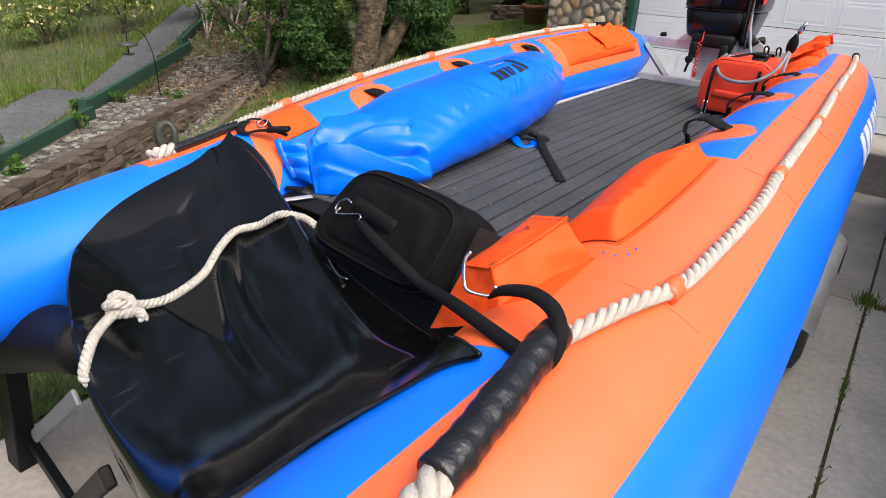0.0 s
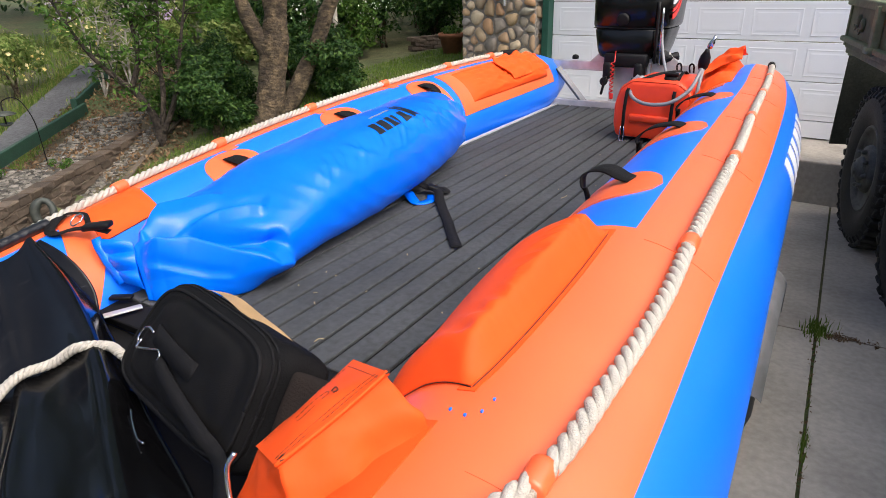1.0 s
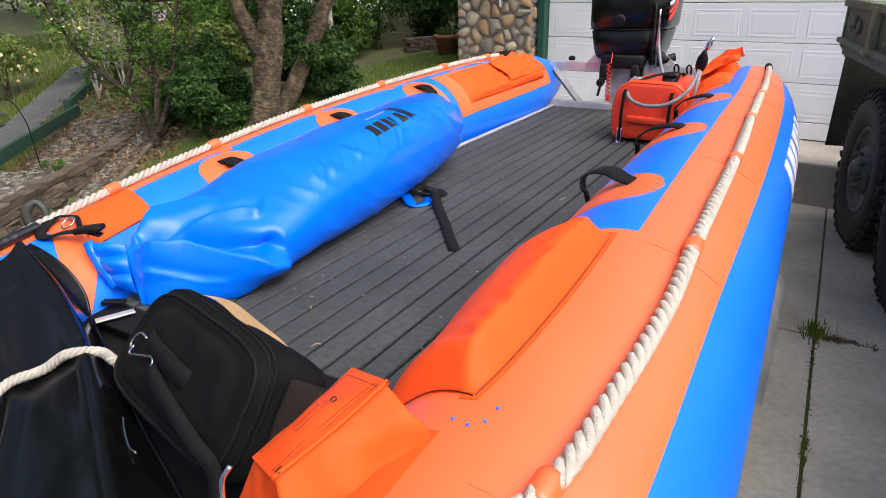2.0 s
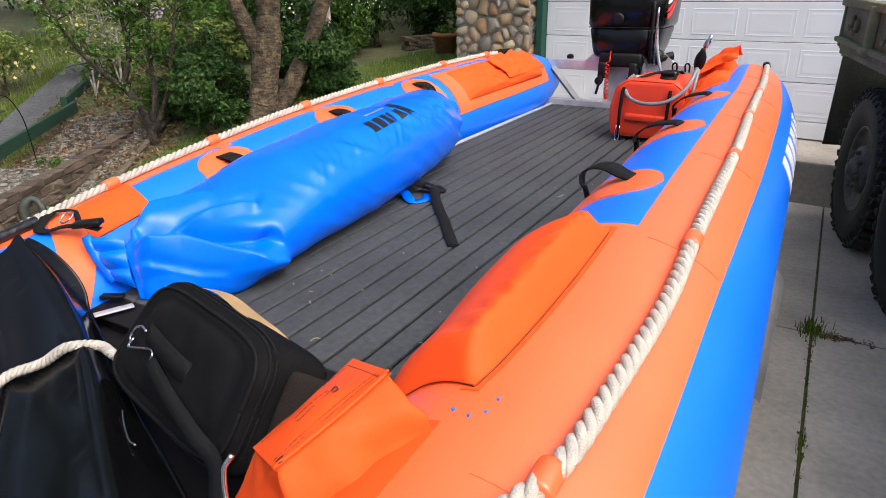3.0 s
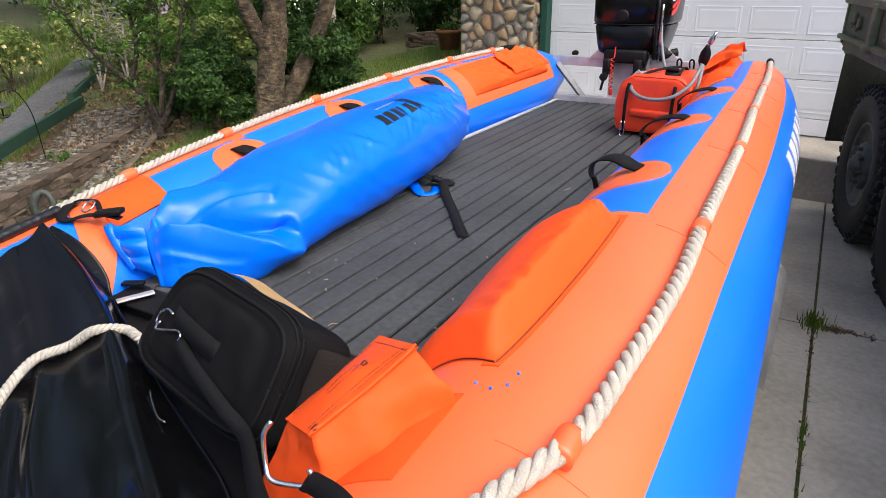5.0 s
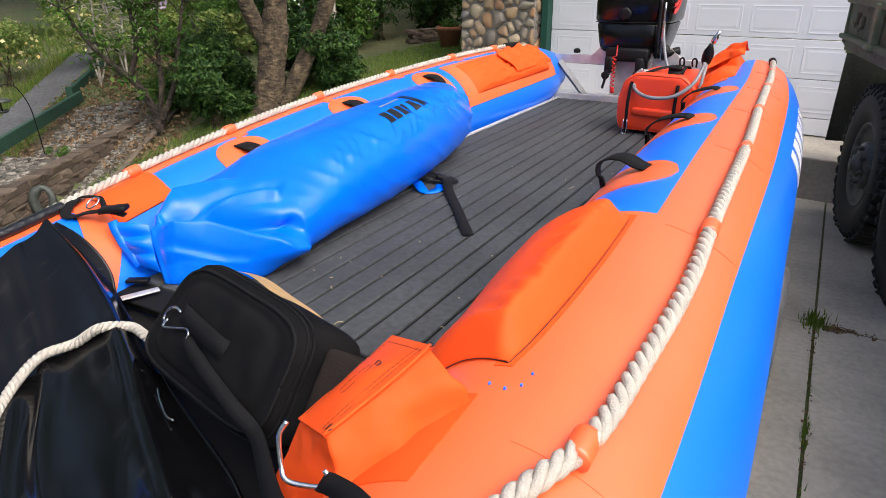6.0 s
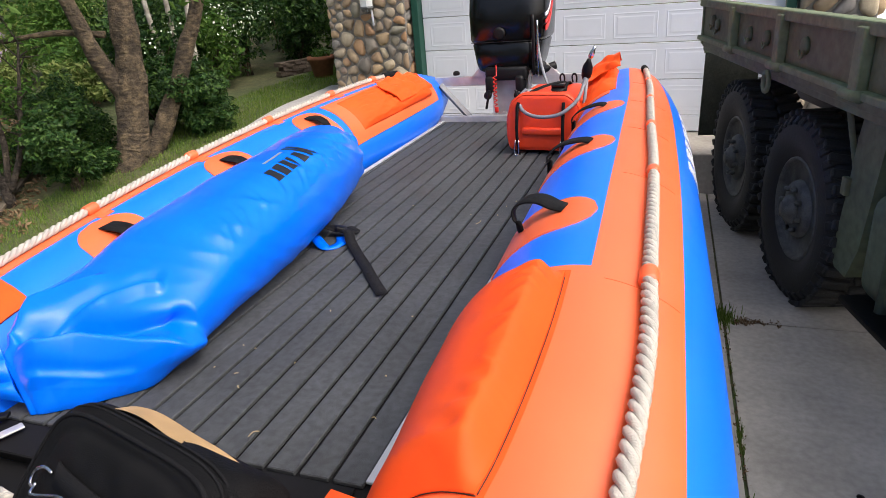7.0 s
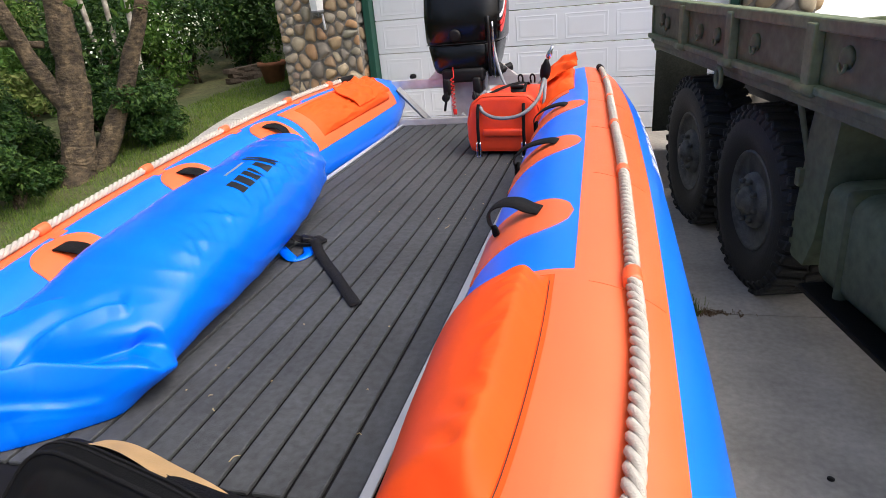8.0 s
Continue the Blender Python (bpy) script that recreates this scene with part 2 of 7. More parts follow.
M_BLACK = mat("black_paint", (0.005, 0.005, 0.0055), 0.5, vary=0.3, scale=12, bump=0.15, bump_scale=120, spec=0.2)
M_GALV = mat("galvanised_steel", (0.24, 0.25, 0.26), 0.6, 0.3, vary=0.25, scale=14)
M_TERRA = mat("terracotta", (0.34, 0.13, 0.06), 0.85, vary=0.25, scale=14, bump=0.3, bump_scale=80)
M_BRONZE = mat("weathered_bronze", (0.075, 0.085, 0.075), 0.6, 0.4, vary=0.4, scale=18, bump=0.3, bump_scale=60)
M_WHITE = mat("white_lettering", (0.75, 0.76, 0.8), 0.5, vary=0.05, scale=20)
M_INK = mat("black_ink", (0.006, 0.006, 0.008), 0.5, vary=0.2, scale=30)
M_LITTER = mat("dry_straw", (0.45, 0.36, 0.2), 0.9, vary=0.3, scale=90)
M_CLEAR = mat("lamp_glass", (0.7, 0.72, 0.72), 0.1, vary=0.1, scale=20)


def scuff(m, scale, stretch, amount, tone):
    """Long pale scratches and rubbed patches over a dark plastic."""
    n, l = m.node_tree.nodes, m.node_tree.links
    b = n["Principled BSDF"]
    tc = n.new("ShaderNodeTexCoord")
    mp = n.new("ShaderNodeMapping")
    mp.inputs["Scale"].default_value = stretch
    mp.inputs["Rotation"].default_value = (0, 0, 0.5)
    l.new(tc.outputs["Object"], mp.inputs["Vector"])
    tex = n.new("ShaderNodeTexNoise")
    tex.inputs["Scale"].default_value, tex.inputs["Detail"].default_value = scale, 7
    l.new(mp.outputs[0], tex.inputs["Vector"])
    r = n.new("ShaderNodeMapRange")
    r.inputs["From Min"].default_value, r.inputs["From Max"].default_value = 0.62, 0.80
    r.inputs["To Max"].default_value = amount
    l.new(tex.outputs["Fac"], r.inputs["Value"])
    mx = n.new("ShaderNodeMix")
    mx.data_type = "RGBA"
    l.new(r.outputs[0], mx.inputs["Factor"])
    old = b.inputs["Base Color"].links[0].from_socket
    l.new(old, mx.inputs[6])
    mx.inputs[7].default_value = (*tone, 1)
    l.new(mx.outputs[2], b.inputs["Base Color"])
    rough = n.new("ShaderNodeMapRange")
    rough.inputs["To Min"].default_value, rough.inputs["To Max"].default_value = 0.14, 0.5
    l.new(r.outputs[0], rough.inputs["Value"])
    l.new(rough.outputs[0], b.inputs["Roughness"])


scuff(M_SHIELD, 6.0, (10.0, 1.2, 2.0), 0.16, (0.12, 0.12, 0.13))
# ---- building tools ----
def mesh_of(bm, name, material, smooth=True):
    me = bpy.data.meshes.new(name)
    bm.normal_update()
    bm.to_mesh(me)
    bm.free()
    for m in (material if isinstance(material, (list, tuple)) else [material]):
        me.materials.append(m)
    if smooth:
        me.polygons.foreach_set("use_smooth", [True] * len(me.polygons))
    return me


def part(name, bm, material, parent=None, label="", smooth=True, at=None):
    ob = new(name, mesh_of(bm, name, material, smooth))
    if at is not None:
        ob.matrix_basis = at
    if parent is not None:
        ob.parent = parent
    if label:
        ob["label"] = label
    return ob


def share(name, me, parent=None, at=None, label=""):
    ob = new(name, me)
    if at is not None:
        ob.matrix_basis = at
    if parent is not None:
        ob.parent = parent
    if label:
        ob["label"] = label
    return ob


def thing(name, label, category, at=None, group="", kind=""):
    ob = new(name)
    ob.empty_display_size = 0.1
    if at is not None:
        ob.matrix_basis = at
    return tagged(ob, label, category, group, kind)


def box(sx, sy, sz, bevel=0.0, at=None, bm=None, segments=2):
    """A box centred on the origin of the pose at, with rounded edges."""
    one = bmesh.new()
    bmesh.ops.create_cube(one, size=1)
    bmesh.ops.scale(one, vec=(sx, sy, sz), verts=one.verts)
    if bevel > 0:
        bmesh.ops.bevel(one, geom=one.edges[:], offset=min(bevel, 0.49 * min(sx, sy, sz)), segments=segments, profile=0.5, affect="EDGES")
    if at is not None:
        bmesh.ops.transform(one, matrix=at, verts=one.verts)
    return join(bm, one)


def join(bm, one):
    if bm is None:
        return one
    me = bpy.data.meshes.new("joined")
    one.to_mesh(me)
    one.free()
    bm.from_mesh(me)
    bpy.data.meshes.remove(me)
    return bm


def grid_surface(f, nu, nv, bm=None, close_u=False, close_v=False, cap_u=False):
    """The surface f(u, v), u and v from 0 to 1."""
    bm = bm or bmesh.new()
    mu, mv = (nu if close_u else nu + 1), (nv if close_v else nv + 1)
    vs = [[bm.verts.new(f(i / nu, j / nv)) for j in range(mv)] for i in range(mu)]
    for i in range(nu):
        for j in range(nv):
            bm.faces.new((vs[i][j], vs[(i + 1) % mu][j], vs[(i + 1) % mu][(j + 1) % mv], vs[i][(j + 1) % mv]))
    if cap_u:
        bm.faces.new(vs[0][::-1])
        bm.faces.new(vs[-1])
    return bm


def slab_surface(f, nu, nv, thick, bm=None):
    """A skin on f(u, v) with a thickness below it, closed at its rim: f(u, v, lift)."""
    bm = bm or bmesh.new()
    top = [[bm.verts.new(f(i / nu, j / nv, thick)) for j in range(nv + 1)] for i in range(nu + 1)]
    low = [[bm.verts.new(f(i / nu, j / nv, -0.002)) for j in range(nv + 1)] for i in range(nu + 1)]
    for i in range(nu):
        for j in range(nv):
            bm.faces.new((top[i][j], top[i + 1][j], top[i + 1][j + 1], top[i][j + 1]))
    for i in range(nu):
        bm.faces.new((top[i][0], low[i][0], low[i + 1][0], top[i + 1][0]))
        bm.faces.new((top[i + 1][nv], low[i + 1][nv], low[i][nv], top[i][nv]))
    for j in range(nv):
        bm.faces.new((top[0][j + 1], low[0][j + 1], low[0][j], top[0][j]))
        bm.faces.new((top[nu][j], low[nu][j], low[nu][j + 1], top[nu][j + 1]))
    bmesh.ops.recalc_face_normals(bm, faces=bm.faces)
    bm.normal_update()
    for e in bm.edges:
        if len(e.link_faces) == 2 and e.calc_face_angle(0) > 0.9:
            e.smooth = False
    return bm


def spline(points, n):
    """n + 1 places along a smooth curve through the points."""
    pts = [Vector(p) for p in points]
    pts = [2 * pts[0] - pts[1]] + pts + [2 * pts[-1] - pts[-2]]
    out = []
    m = len(pts) - 3
    for i in range(n + 1):
        s = i / n * m
        k = min(int(s), m - 1)
        t = s - k
        a, b, c, d = pts[k:k + 4]
        out.append(0.5 * ((2 * b) + (c - a) * t + (2 * a - 5 * b + 4 * c - d) * t * t + (3 * b - a - 3 * c + d) * t ** 3))
    return out


def frames_along(line, up=(0, 0, 1)):
    """A side and an upward direction at each place of a line."""
    out = []
    side = None
    for i, p in enumerate(line):
        d = (line[min(i + 1, len(line) - 1)] - line[max(i - 1, 0)]).normalized()
        u = Vector(up) if side is None else side.cross(d)
        if abs(u.dot(d)) > 0.98:
            u = Vector((1, 0, 0))
        side = d.cross(u).normalized()
        out.append((side, side.cross(d).normalized(), d))
    return out


def pipe(points, radius, n=24, sides=8, bm=None, smooth_line=True, flat=1.0, up=(0, 0, 1)):
    """A round or flattened rod along the points; radius may be a function of 0 to 1."""
    line = spline(points, n) if smooth_line else [Vector(p) for p in points]
    n = len(line) - 1
    fr = frames_along(line, up)
    rad = radius if callable(radius) else (lambda s: radius)
    bm = bm or bmesh.new()
    rings = []
    for i, p in enumerate(line):
        s_, u_, _ = fr[i]
        r = rad(i / n)
        rings.append([bm.verts.new(p + s_ * (r * math.cos(2 * math.pi * k / sides)) + u_ * (r * flat * math.sin(2 * math.pi * k / sides))) for k in range(sides)])
    for i in range(n):
        for k in range(sides):
            bm.faces.new((rings[i][k], rings[i][(k + 1) % sides], rings[i + 1][(k + 1) % sides], rings[i + 1][k]))
    bm.faces.new(rings[0][::-1])
    bm.faces.new(rings[-1])
    return bm


def strap(points, width, thick=0.003, n=24, up=(0, 0, 1), bm=None):
    """A flat band along the points; it lies square to up."""
    line = spline(points, n)
    bm = bm or bmesh.new()
    rings = []
    for i, p in enumerate(line):
        d = (line[min(i + 1, n)] - line[max(i - 1, 0)]).normalized()
        u = Vector(up(i / n) if callable(up) else up)
        s_ = d.cross(u).normalized()
        u_ = s_.cross(d).normalized()
        rings.append([bm.verts.new(p + s_ * (a * width / 2) + u_ * (b * thick / 2)) for a, b in ((-1, -1), (1, -1), (1, 1), (-1, 1))])
    for i in range(n):
        for k in range(4):
            bm.faces.new((rings[i][k], rings[i][(k + 1) % 4], rings[i + 1][(k + 1) % 4], rings[i + 1][k]))
    bm.faces.new(rings[0][::-1])
    bm.faces.new(rings[-1])
    return bm


def rope_strand(points, radius, pitch, n, k, sides=7, bm=None, strands=3):
    """One strand of a laid rope: the k-th of three that wind round one another."""
    line = spline(points, n)
    fr = frames_along(line)
    way, run = [], 0.0
    for i, p in enumerate(line):
        if i:
            run += (p - line[i - 1]).length
        a = 2 * math.pi * (run / pitch + k / strands)
        way.append(p + fr[i][0] * (radius * 0.52 * math.cos(a)) + fr[i][1] * (radius * 0.52 * math.sin(a)))
    return pipe(way, radius * 0.50, sides=sides, bm=bm, smooth_line=False)


def twisted_rope(points, radius, pitch, n, bm=None, sides=7):
    """Three strands laid round one another."""
    bm = bm or bmesh.new()
    for k in range(3):
        rope_strand(points, radius, pitch, n, k, sides, bm)
    return bm


def turned(profile, sides=32, bm=None, axis="Z", at=None):
    """A body of revolution from (radius, height) pairs."""
    one = bmesh.new()
    rings = [[one.verts.new((r * math.cos(2 * math.pi * k / sides), r * math.sin(2 * math.pi * k / sides), z)) for k in range(sides)] for r, z in profile]
    for a, b in zip(rings, rings[1:]):
        for k in range(sides):
            one.faces.new((a[k], a[(k + 1) % sides], b[(k + 1) % sides], b[k]))
    if profile[0][0] > 1e-4:
        one.faces.new(rings[0][::-1])
    if profile[-1][0] > 1e-4:
        one.faces.new(rings[-1])
    bmesh.ops.remove_doubles(one, verts=one.verts, dist=1e-5)
    bmesh.ops.recalc_face_normals(one, faces=one.faces)
    if axis == "X":
        bmesh.ops.rotate(one, matrix=Matrix.Rotation(radians(90), 3, "Y"), verts=one.verts)
    if at is not None:
        bmesh.ops.transform(one, matrix=at, verts=one.verts)
    return join(bm, one)


def keyed(keys, s):
    """Smooth values between keyed rows (s, a, b, ...)."""
    if s <= keys[0][0]:
        return keys[0][1:]
    for i in range(len(keys) - 1):
        a, b = keys[i], keys[i + 1]
        if s <= b[0]:
            t = (s - a[0]) / (b[0] - a[0])
            p, q = keys[max(i - 1, 0)], keys[min(i + 2, len(keys) - 1)]
            out = []
            for k in range(1, len(a)):
                ma = (b[k] - p[k]) / (b[0] - p[0]) if b[0] != p[0] else 0
                mb = (q[k] - a[k]) / (q[0] - a[0]) if q[0] != a[0] else 0
                h = b[0] - a[0]
                out.append((2 * t ** 3 - 3 * t * t + 1) * a[k] + (t ** 3 - 2 * t * t + t) * h * ma + (3 * t * t - 2 * t ** 3) * b[k] + (t ** 3 - t * t) * h * mb)
            return out
    return keys[-1][1:]


def smooth_step(a, b, x):
    t = max(0.0, min(1.0, (x - a) / (b - a)))
    return t * t * (3 - 2 * t)
# ---- ground, garden and house ----
WALL_A, WALL_B = Vector((-2.75, -0.75, 0)), Vector((-5.15, 2.55, 0))
WALL_DIR = (WALL_B - WALL_A).normalized()
WALL_OUT = Vector((-WALL_DIR.y, WALL_DIR.x, 0))


def behind_wall(x, y):
    d = Vector((x, y, 0)) - WALL_A
    return d.dot(WALL_OUT), d.dot(WALL_DIR)


def ground_z(x, y):
    """Height of the land: level drive, lawn that climbs to the house, a terrace behind the low wall, a hillside beyond."""
    z = 0.0
    lawn = (0.80 * smooth_step(0.6, 5.6, y) + 0.04 * max(0, y - 5.6)) * smooth_step(-1.5, -2.3, x)
    z = max(z, lawn)
    off, along = behind_wall(x, y)
    if off > 0 and along < 3.9:
        up = 0.24 + 0.05 * min(off, 4)
        z = max(z, up * smooth_step(3.9, 3.3, along))
    far = max(0.0, off - 4.0)
    z += 0.10 * far if off > 4 else 0
    z += 0.05 * max(0, y - 11)
    if off > 0.4:
        z += 0.03 * noise.noise((x * 0.6, y * 0.6, 0)) * min(1, off)
    return z


def land(x0, x1, y0, y1, nx, ny, lift, bm=None, keep=None):
    """A sheet on the land, lifted a little, where keep(x, y) holds."""
    bm = bm or bmesh.new()
    vs = {}
    for i in range(nx):
        for j in range(ny):
            xc, yc = x0 + (x1 - x0) * (i + 0.5) / nx, y0 + (y1 - y0) * (j + 0.5) / ny
            if keep and not keep(xc, yc):
                continue
            quad = []
            for a, b in ((i, j), (i + 1, j), (i + 1, j + 1), (i, j + 1)):
                if (a, b) not in vs:
                    x, y = x0 + (x1 - x0) * a / nx, y0 + (y1 - y0) * b / ny
                    vs[a, b] = bm.verts.new((x, y, ground_z(x, y) + lift))
                quad.append(vs[a, b])
            bm.faces.new(quad)
    return bm


def ground_sheet():
    """One sheet: fine near by, coarse to the horizon."""
    def cuts(lo, a, b, hi, fine):
        out, x, st = [], a, fine
        k = int((b - a) / fine)
        mid = [a + (b - a) * i / k for i in range(k + 1)]
        left, st, x = [], fine, a
        while x > lo:
            st *= 1.5
            x -= st
            left.append(max(x, lo))
        right, st, x = [], fine, b
        while x < hi:
            st *= 1.5
            x += st
            right.append(min(x, hi))
        return left[::-1] + mid + right
    xs, ys = cuts(-900, -16, 4, 900, 0.25), cuts(-900, -5, 16, 900, 0.25)
    bm = bmesh.new()
    g = [[bm.verts.new((x, y, ground_z(max(x, -30), min(y, 40)) - 0.012 - 0.16 * min(120, max(0, x - 9)) - 0.3 * min(90, max(0, min(x - 4.2, y - 9))))) for y in ys] for x in xs]
    for i in range(len(xs) - 1):
        for j in range(len(ys) - 1):
            bm.faces.new((g[i][j], g[i + 1][j], g[i + 1][j + 1], g[i][j + 1]))
    return bm


tagged(part("ground", ground_sheet(), M_HILL), "rough grassy hillside and garden soil around the drive", "ground", kind="structure")


haze = bpy.data.materials.new("hazy_sky")
haze.use_nodes = True
haze.node_tree.nodes.clear()
glow = haze.node_tree.nodes.new("ShaderNodeEmission")
glow.inputs["Color"].default_value, glow.inputs["Strength"].default_value = (1.0, 0.97, 0.93, 1), 0.9
haze.node_tree.links.new(glow.outputs[0], haze.node_tree.nodes.new("ShaderNodeOutputMaterial").inputs["Surface"])
far_sky = grid_surface(lambda u, v: Vector((320 * math.sin(radians(8 + 62 * u)), 320 * math.cos(radians(8 + 62 * u)), -60 + 70 * v)), 24, 2)
tagged(part("backdrop", far_sky, haze), "bright hazy sky low over the valley", "sky", kind="structure")

# concrete drive in slabs with open joints
drive = thing("driveway", "weathered grey concrete driveway with joints and tyre marks", "driveway", kind="structure")
JOINT_Y = 2.36
for left_x, x1 in ((-1.6, 1.545), (1.56, 9.0)):
    for y0, y1 in ((-9.0, -1.6), (-1.59, JOINT_Y - 0.006), (JOINT_Y + 0.006, 5.20)):
        x0 = max(left_x, -1.05) if y0 < 0 else left_x
        bm = bmesh.new()
        nx, ny = max(2, int((x1 - x0) / 0.4)), max(2, int((y1 - y0) / 0.4))
        top = [[bm.verts.new((x0 + (x1 - x0) * i / nx, y0 + (y1 - y0) * j / ny, ground_z(1, y0 + (y1 - y0) * j / ny) * 0.0 + 0.0)) for j in range(ny + 1)] for i in range(nx + 1)]
        for i in range(nx):
            for j in range(ny):
                bm.faces.new((top[i][j], top[i + 1][j], top[i + 1][j + 1], top[i][j + 1]))
        ret = bmesh.ops.extrude_face_region(bm, geom=bm.faces[:])
        bmesh.ops.translate(bm, vec=(0, 0, -0.1), verts=[v for v in ret["geom"] if isinstance(v, bmesh.types.BMVert)])
        bmesh.ops.recalc_face_normals(bm, faces=bm.faces)
        part("slab", bm, M_CONCRETE, drive, smooth=False)

HOUSE = Matrix.Translation((0, 5.83, 0)) @ Matrix.Rotation(math.atan(-0.0975), 4, "Z")
step = box(7.0, 0.95, 0.40, 0.015, HOUSE @ pose(1.6, -0.40, 0.17))
tagged(part("apron", step, M_CONCRETE, smooth=False), "pale concrete apron step below the garage door", "step", kind="structure")

# garage door of panels
DOOR_L, COL, N_COL, DOOR_BOTTOM = -1.53, 0.513, 7, 0.38
ROWS_Z = (0.38, 0.545, 0.905, 1.265, 1.625, 1.985, 2.345)
door = thing("door_1", "closed white sectional garage door with raised panels", "garage door", HOUSE, kind="structure")


def door_section(width, height):
    """One leaf of the door, with a row of recessed frames and raised fields; its front is at y = 0, its foot at z = 0."""
    bm = box(width, 0.04, height - 0.008, 0.004, pose(width / 2, 0.02, height / 2))
    if height > 0.3:
        for c in range(N_COL):
            x0 = 0.085 + COL * c
            w, h, z0 = 0.435, 0.25, 0.048
            def frame_ring(a, b, ya, yb):
                lo = [bm.verts.new((x0 + a, ya, z0 + a)), bm.verts.new((x0 + w - a, ya, z0 + a)), bm.verts.new((x0 + w - a, ya, z0 + h - a)), bm.verts.new((x0 + a, ya, z0 + h - a))]
                hi = [bm.verts.new((x0 + b, yb, z0 + b)), bm.verts.new((x0 + w - b, yb, z0 + b)), bm.verts.new((x0 + w - b, yb, z0 + h - b)), bm.verts.new((x0 + b, yb, z0 + h - b))]
                for k in range(4):
                    bm.faces.new((lo[k], lo[(k + 1) % 4], hi[(k + 1) % 4], hi[k]))
                return hi
            frame_ring(0.0, 0.008, -0.001, -0.004)
            frame_ring(0.008, 0.018, -0.004, -0.002)
            frame_ring(0.018, 0.034, -0.002, -0.002)
            hi = frame_ring(0.034, 0.046, -0.002, -0.004)
            bm.faces.new(hi)
    bmesh.ops.recalc_face_normals(bm, faces=bm.faces)
    return bm


for a, b in zip(ROWS_Z, ROWS_Z[1:]):
    part("panel", door_section(COL * N_COL + 0.08, b - a), M_DOOR, door, smooth=False, at=pose(DOOR_L, 0, a))
DOOR_R = DOOR_L + COL * N_COL + 0.08
jamb = bmesh.new()
for x in (DOOR_L - 0.045, DOOR_R + 0.045):
    box(0.08, 0.16, 2.1, 0.006, pose(x, -0.03, 1.40), bm=jamb)
box(DOOR_R - DOOR_L + 0.18, 0.16, 0.14, 0.006, pose((DOOR_L + DOOR_R) / 2, -0.03, 2.43), bm=jamb)
part("door_frame", jamb, M_TRIM, door, "dark green painted frame", smooth=False)
# wall above the door is out of view; low and pale to brighten reflections
wall = bmesh.new()
box(DOOR_R - DOOR_L + 0.22, 0.2, 0.36, 0.0, HOUSE @ pose((DOOR_L + DOOR_R) / 2, 0.16, 2.68), bm=wall)
box(1.0, 0.2, 2.86, 0.0, HOUSE @ pose(DOOR_L - 0.61, 0.20, 1.43), bm=wall)
box(0.62, 0.2, 2.86, 0.0, HOUSE @ pose(DOOR_R + 0.40, 0.20, 1.43), bm=wall)
box(0.2, 6.0, 2.86, 0.0, HOUSE @ pose(2.74, 3.31, 1.43), bm=wall)
box(0.2, 6.0, 2.86, 0.0, HOUSE @ pose(DOOR_L - 1.0, 3.31, 1.43), bm=wall)
tagged(part("wall_front", wall, M_WALL, smooth=False), "plain painted house wall round the garage door", "wall", kind="structure")


# ---- stone pillars ----
def voronoi_cells(w, h, n, seed):
    """Uneven cells that fill a rectangle: relaxed random seeds, each cell cut by its neighbours' bisectors."""
    rng = random.Random(seed)
    pts = [Vector((rng.uniform(0, w), rng.uniform(0, h))) for _ in range(n)]
    cells = []
    for step in range(2):
        cells = []
        for i, p in enumerate(pts):
            poly = [Vector((0, 0)), Vector((w, 0)), Vector((w, h)), Vector((0, h))]
            for j, q in enumerate(pts):
                if i == j or (q - p).length > 0.9:
                    continue
                mid, d = (p + q) / 2, q - p
                cut = []
                for a, b in zip(poly, poly[1:] + poly[:1]):
                    fa, fb = (a - mid).dot(d), (b - mid).dot(d)
                    if fa <= 0:
                        cut.append(a)
                    if fa * fb < 0:
                        cut.append(a + (b - a) * (fa / (fa - fb)))
                poly = cut
                if len(poly) < 3:
                    break
            cells.append(poly)
        if step < 1:
            pts = [sum(c, Vector((0, 0))) / len(c) if len(c) > 2 else p for c, p in zip(cells, pts)]
    return [c for c in cells if len(c) > 2]


def cobble(poly, rng, gap=0.012):
    """A rounded river stone that fills a cell; its face is towards -y."""
    mid = sum(poly, Vector((0, 0))) / len(poly)
    ring = []
    for a, b in zip(poly, poly[1:] + poly[:1]):
        for t in (0.1, 0.37, 0.63, 0.9):
            ring.append(a + (b - a) * t)
    for _ in range(3):
        ring = [(ring[i - 1] + ring[i] * 2 + ring[(i + 1) % len(ring)]) / 4 for i in range(len(ring))]
    size = sum((p - mid).length for p in ring) / len(ring)
    proud = min(0.065, 0.50 * size) * rng.uniform(0.7, 1.25)
    bm = bmesh.new()
    rows = []
    for k, (s, d) in enumerate(((1.0, -0.02), (0.99, 0.25), (0.86, 0.70), (0.55, 0.95))):
        row = []
        for p in ring:
            v = p - mid
            q = v.normalized() * max(0.02, min(v.length, size * 1.35) - gap)
            row.append(bm.verts.new((q.x * s, -proud * d, q.y * s)))
        rows.append(row)
    n = len(ring)
    for a, b in zip(rows, rows[1:]):
        for i in range(n):
            bm.faces.new((a[i], a[(i + 1) % n], b[(i + 1) % n], b[i]))
    bm.faces.new(rows[-1])
    bmesh.ops.recalc_face_normals(bm, faces=bm.faces)
    return bm, mid


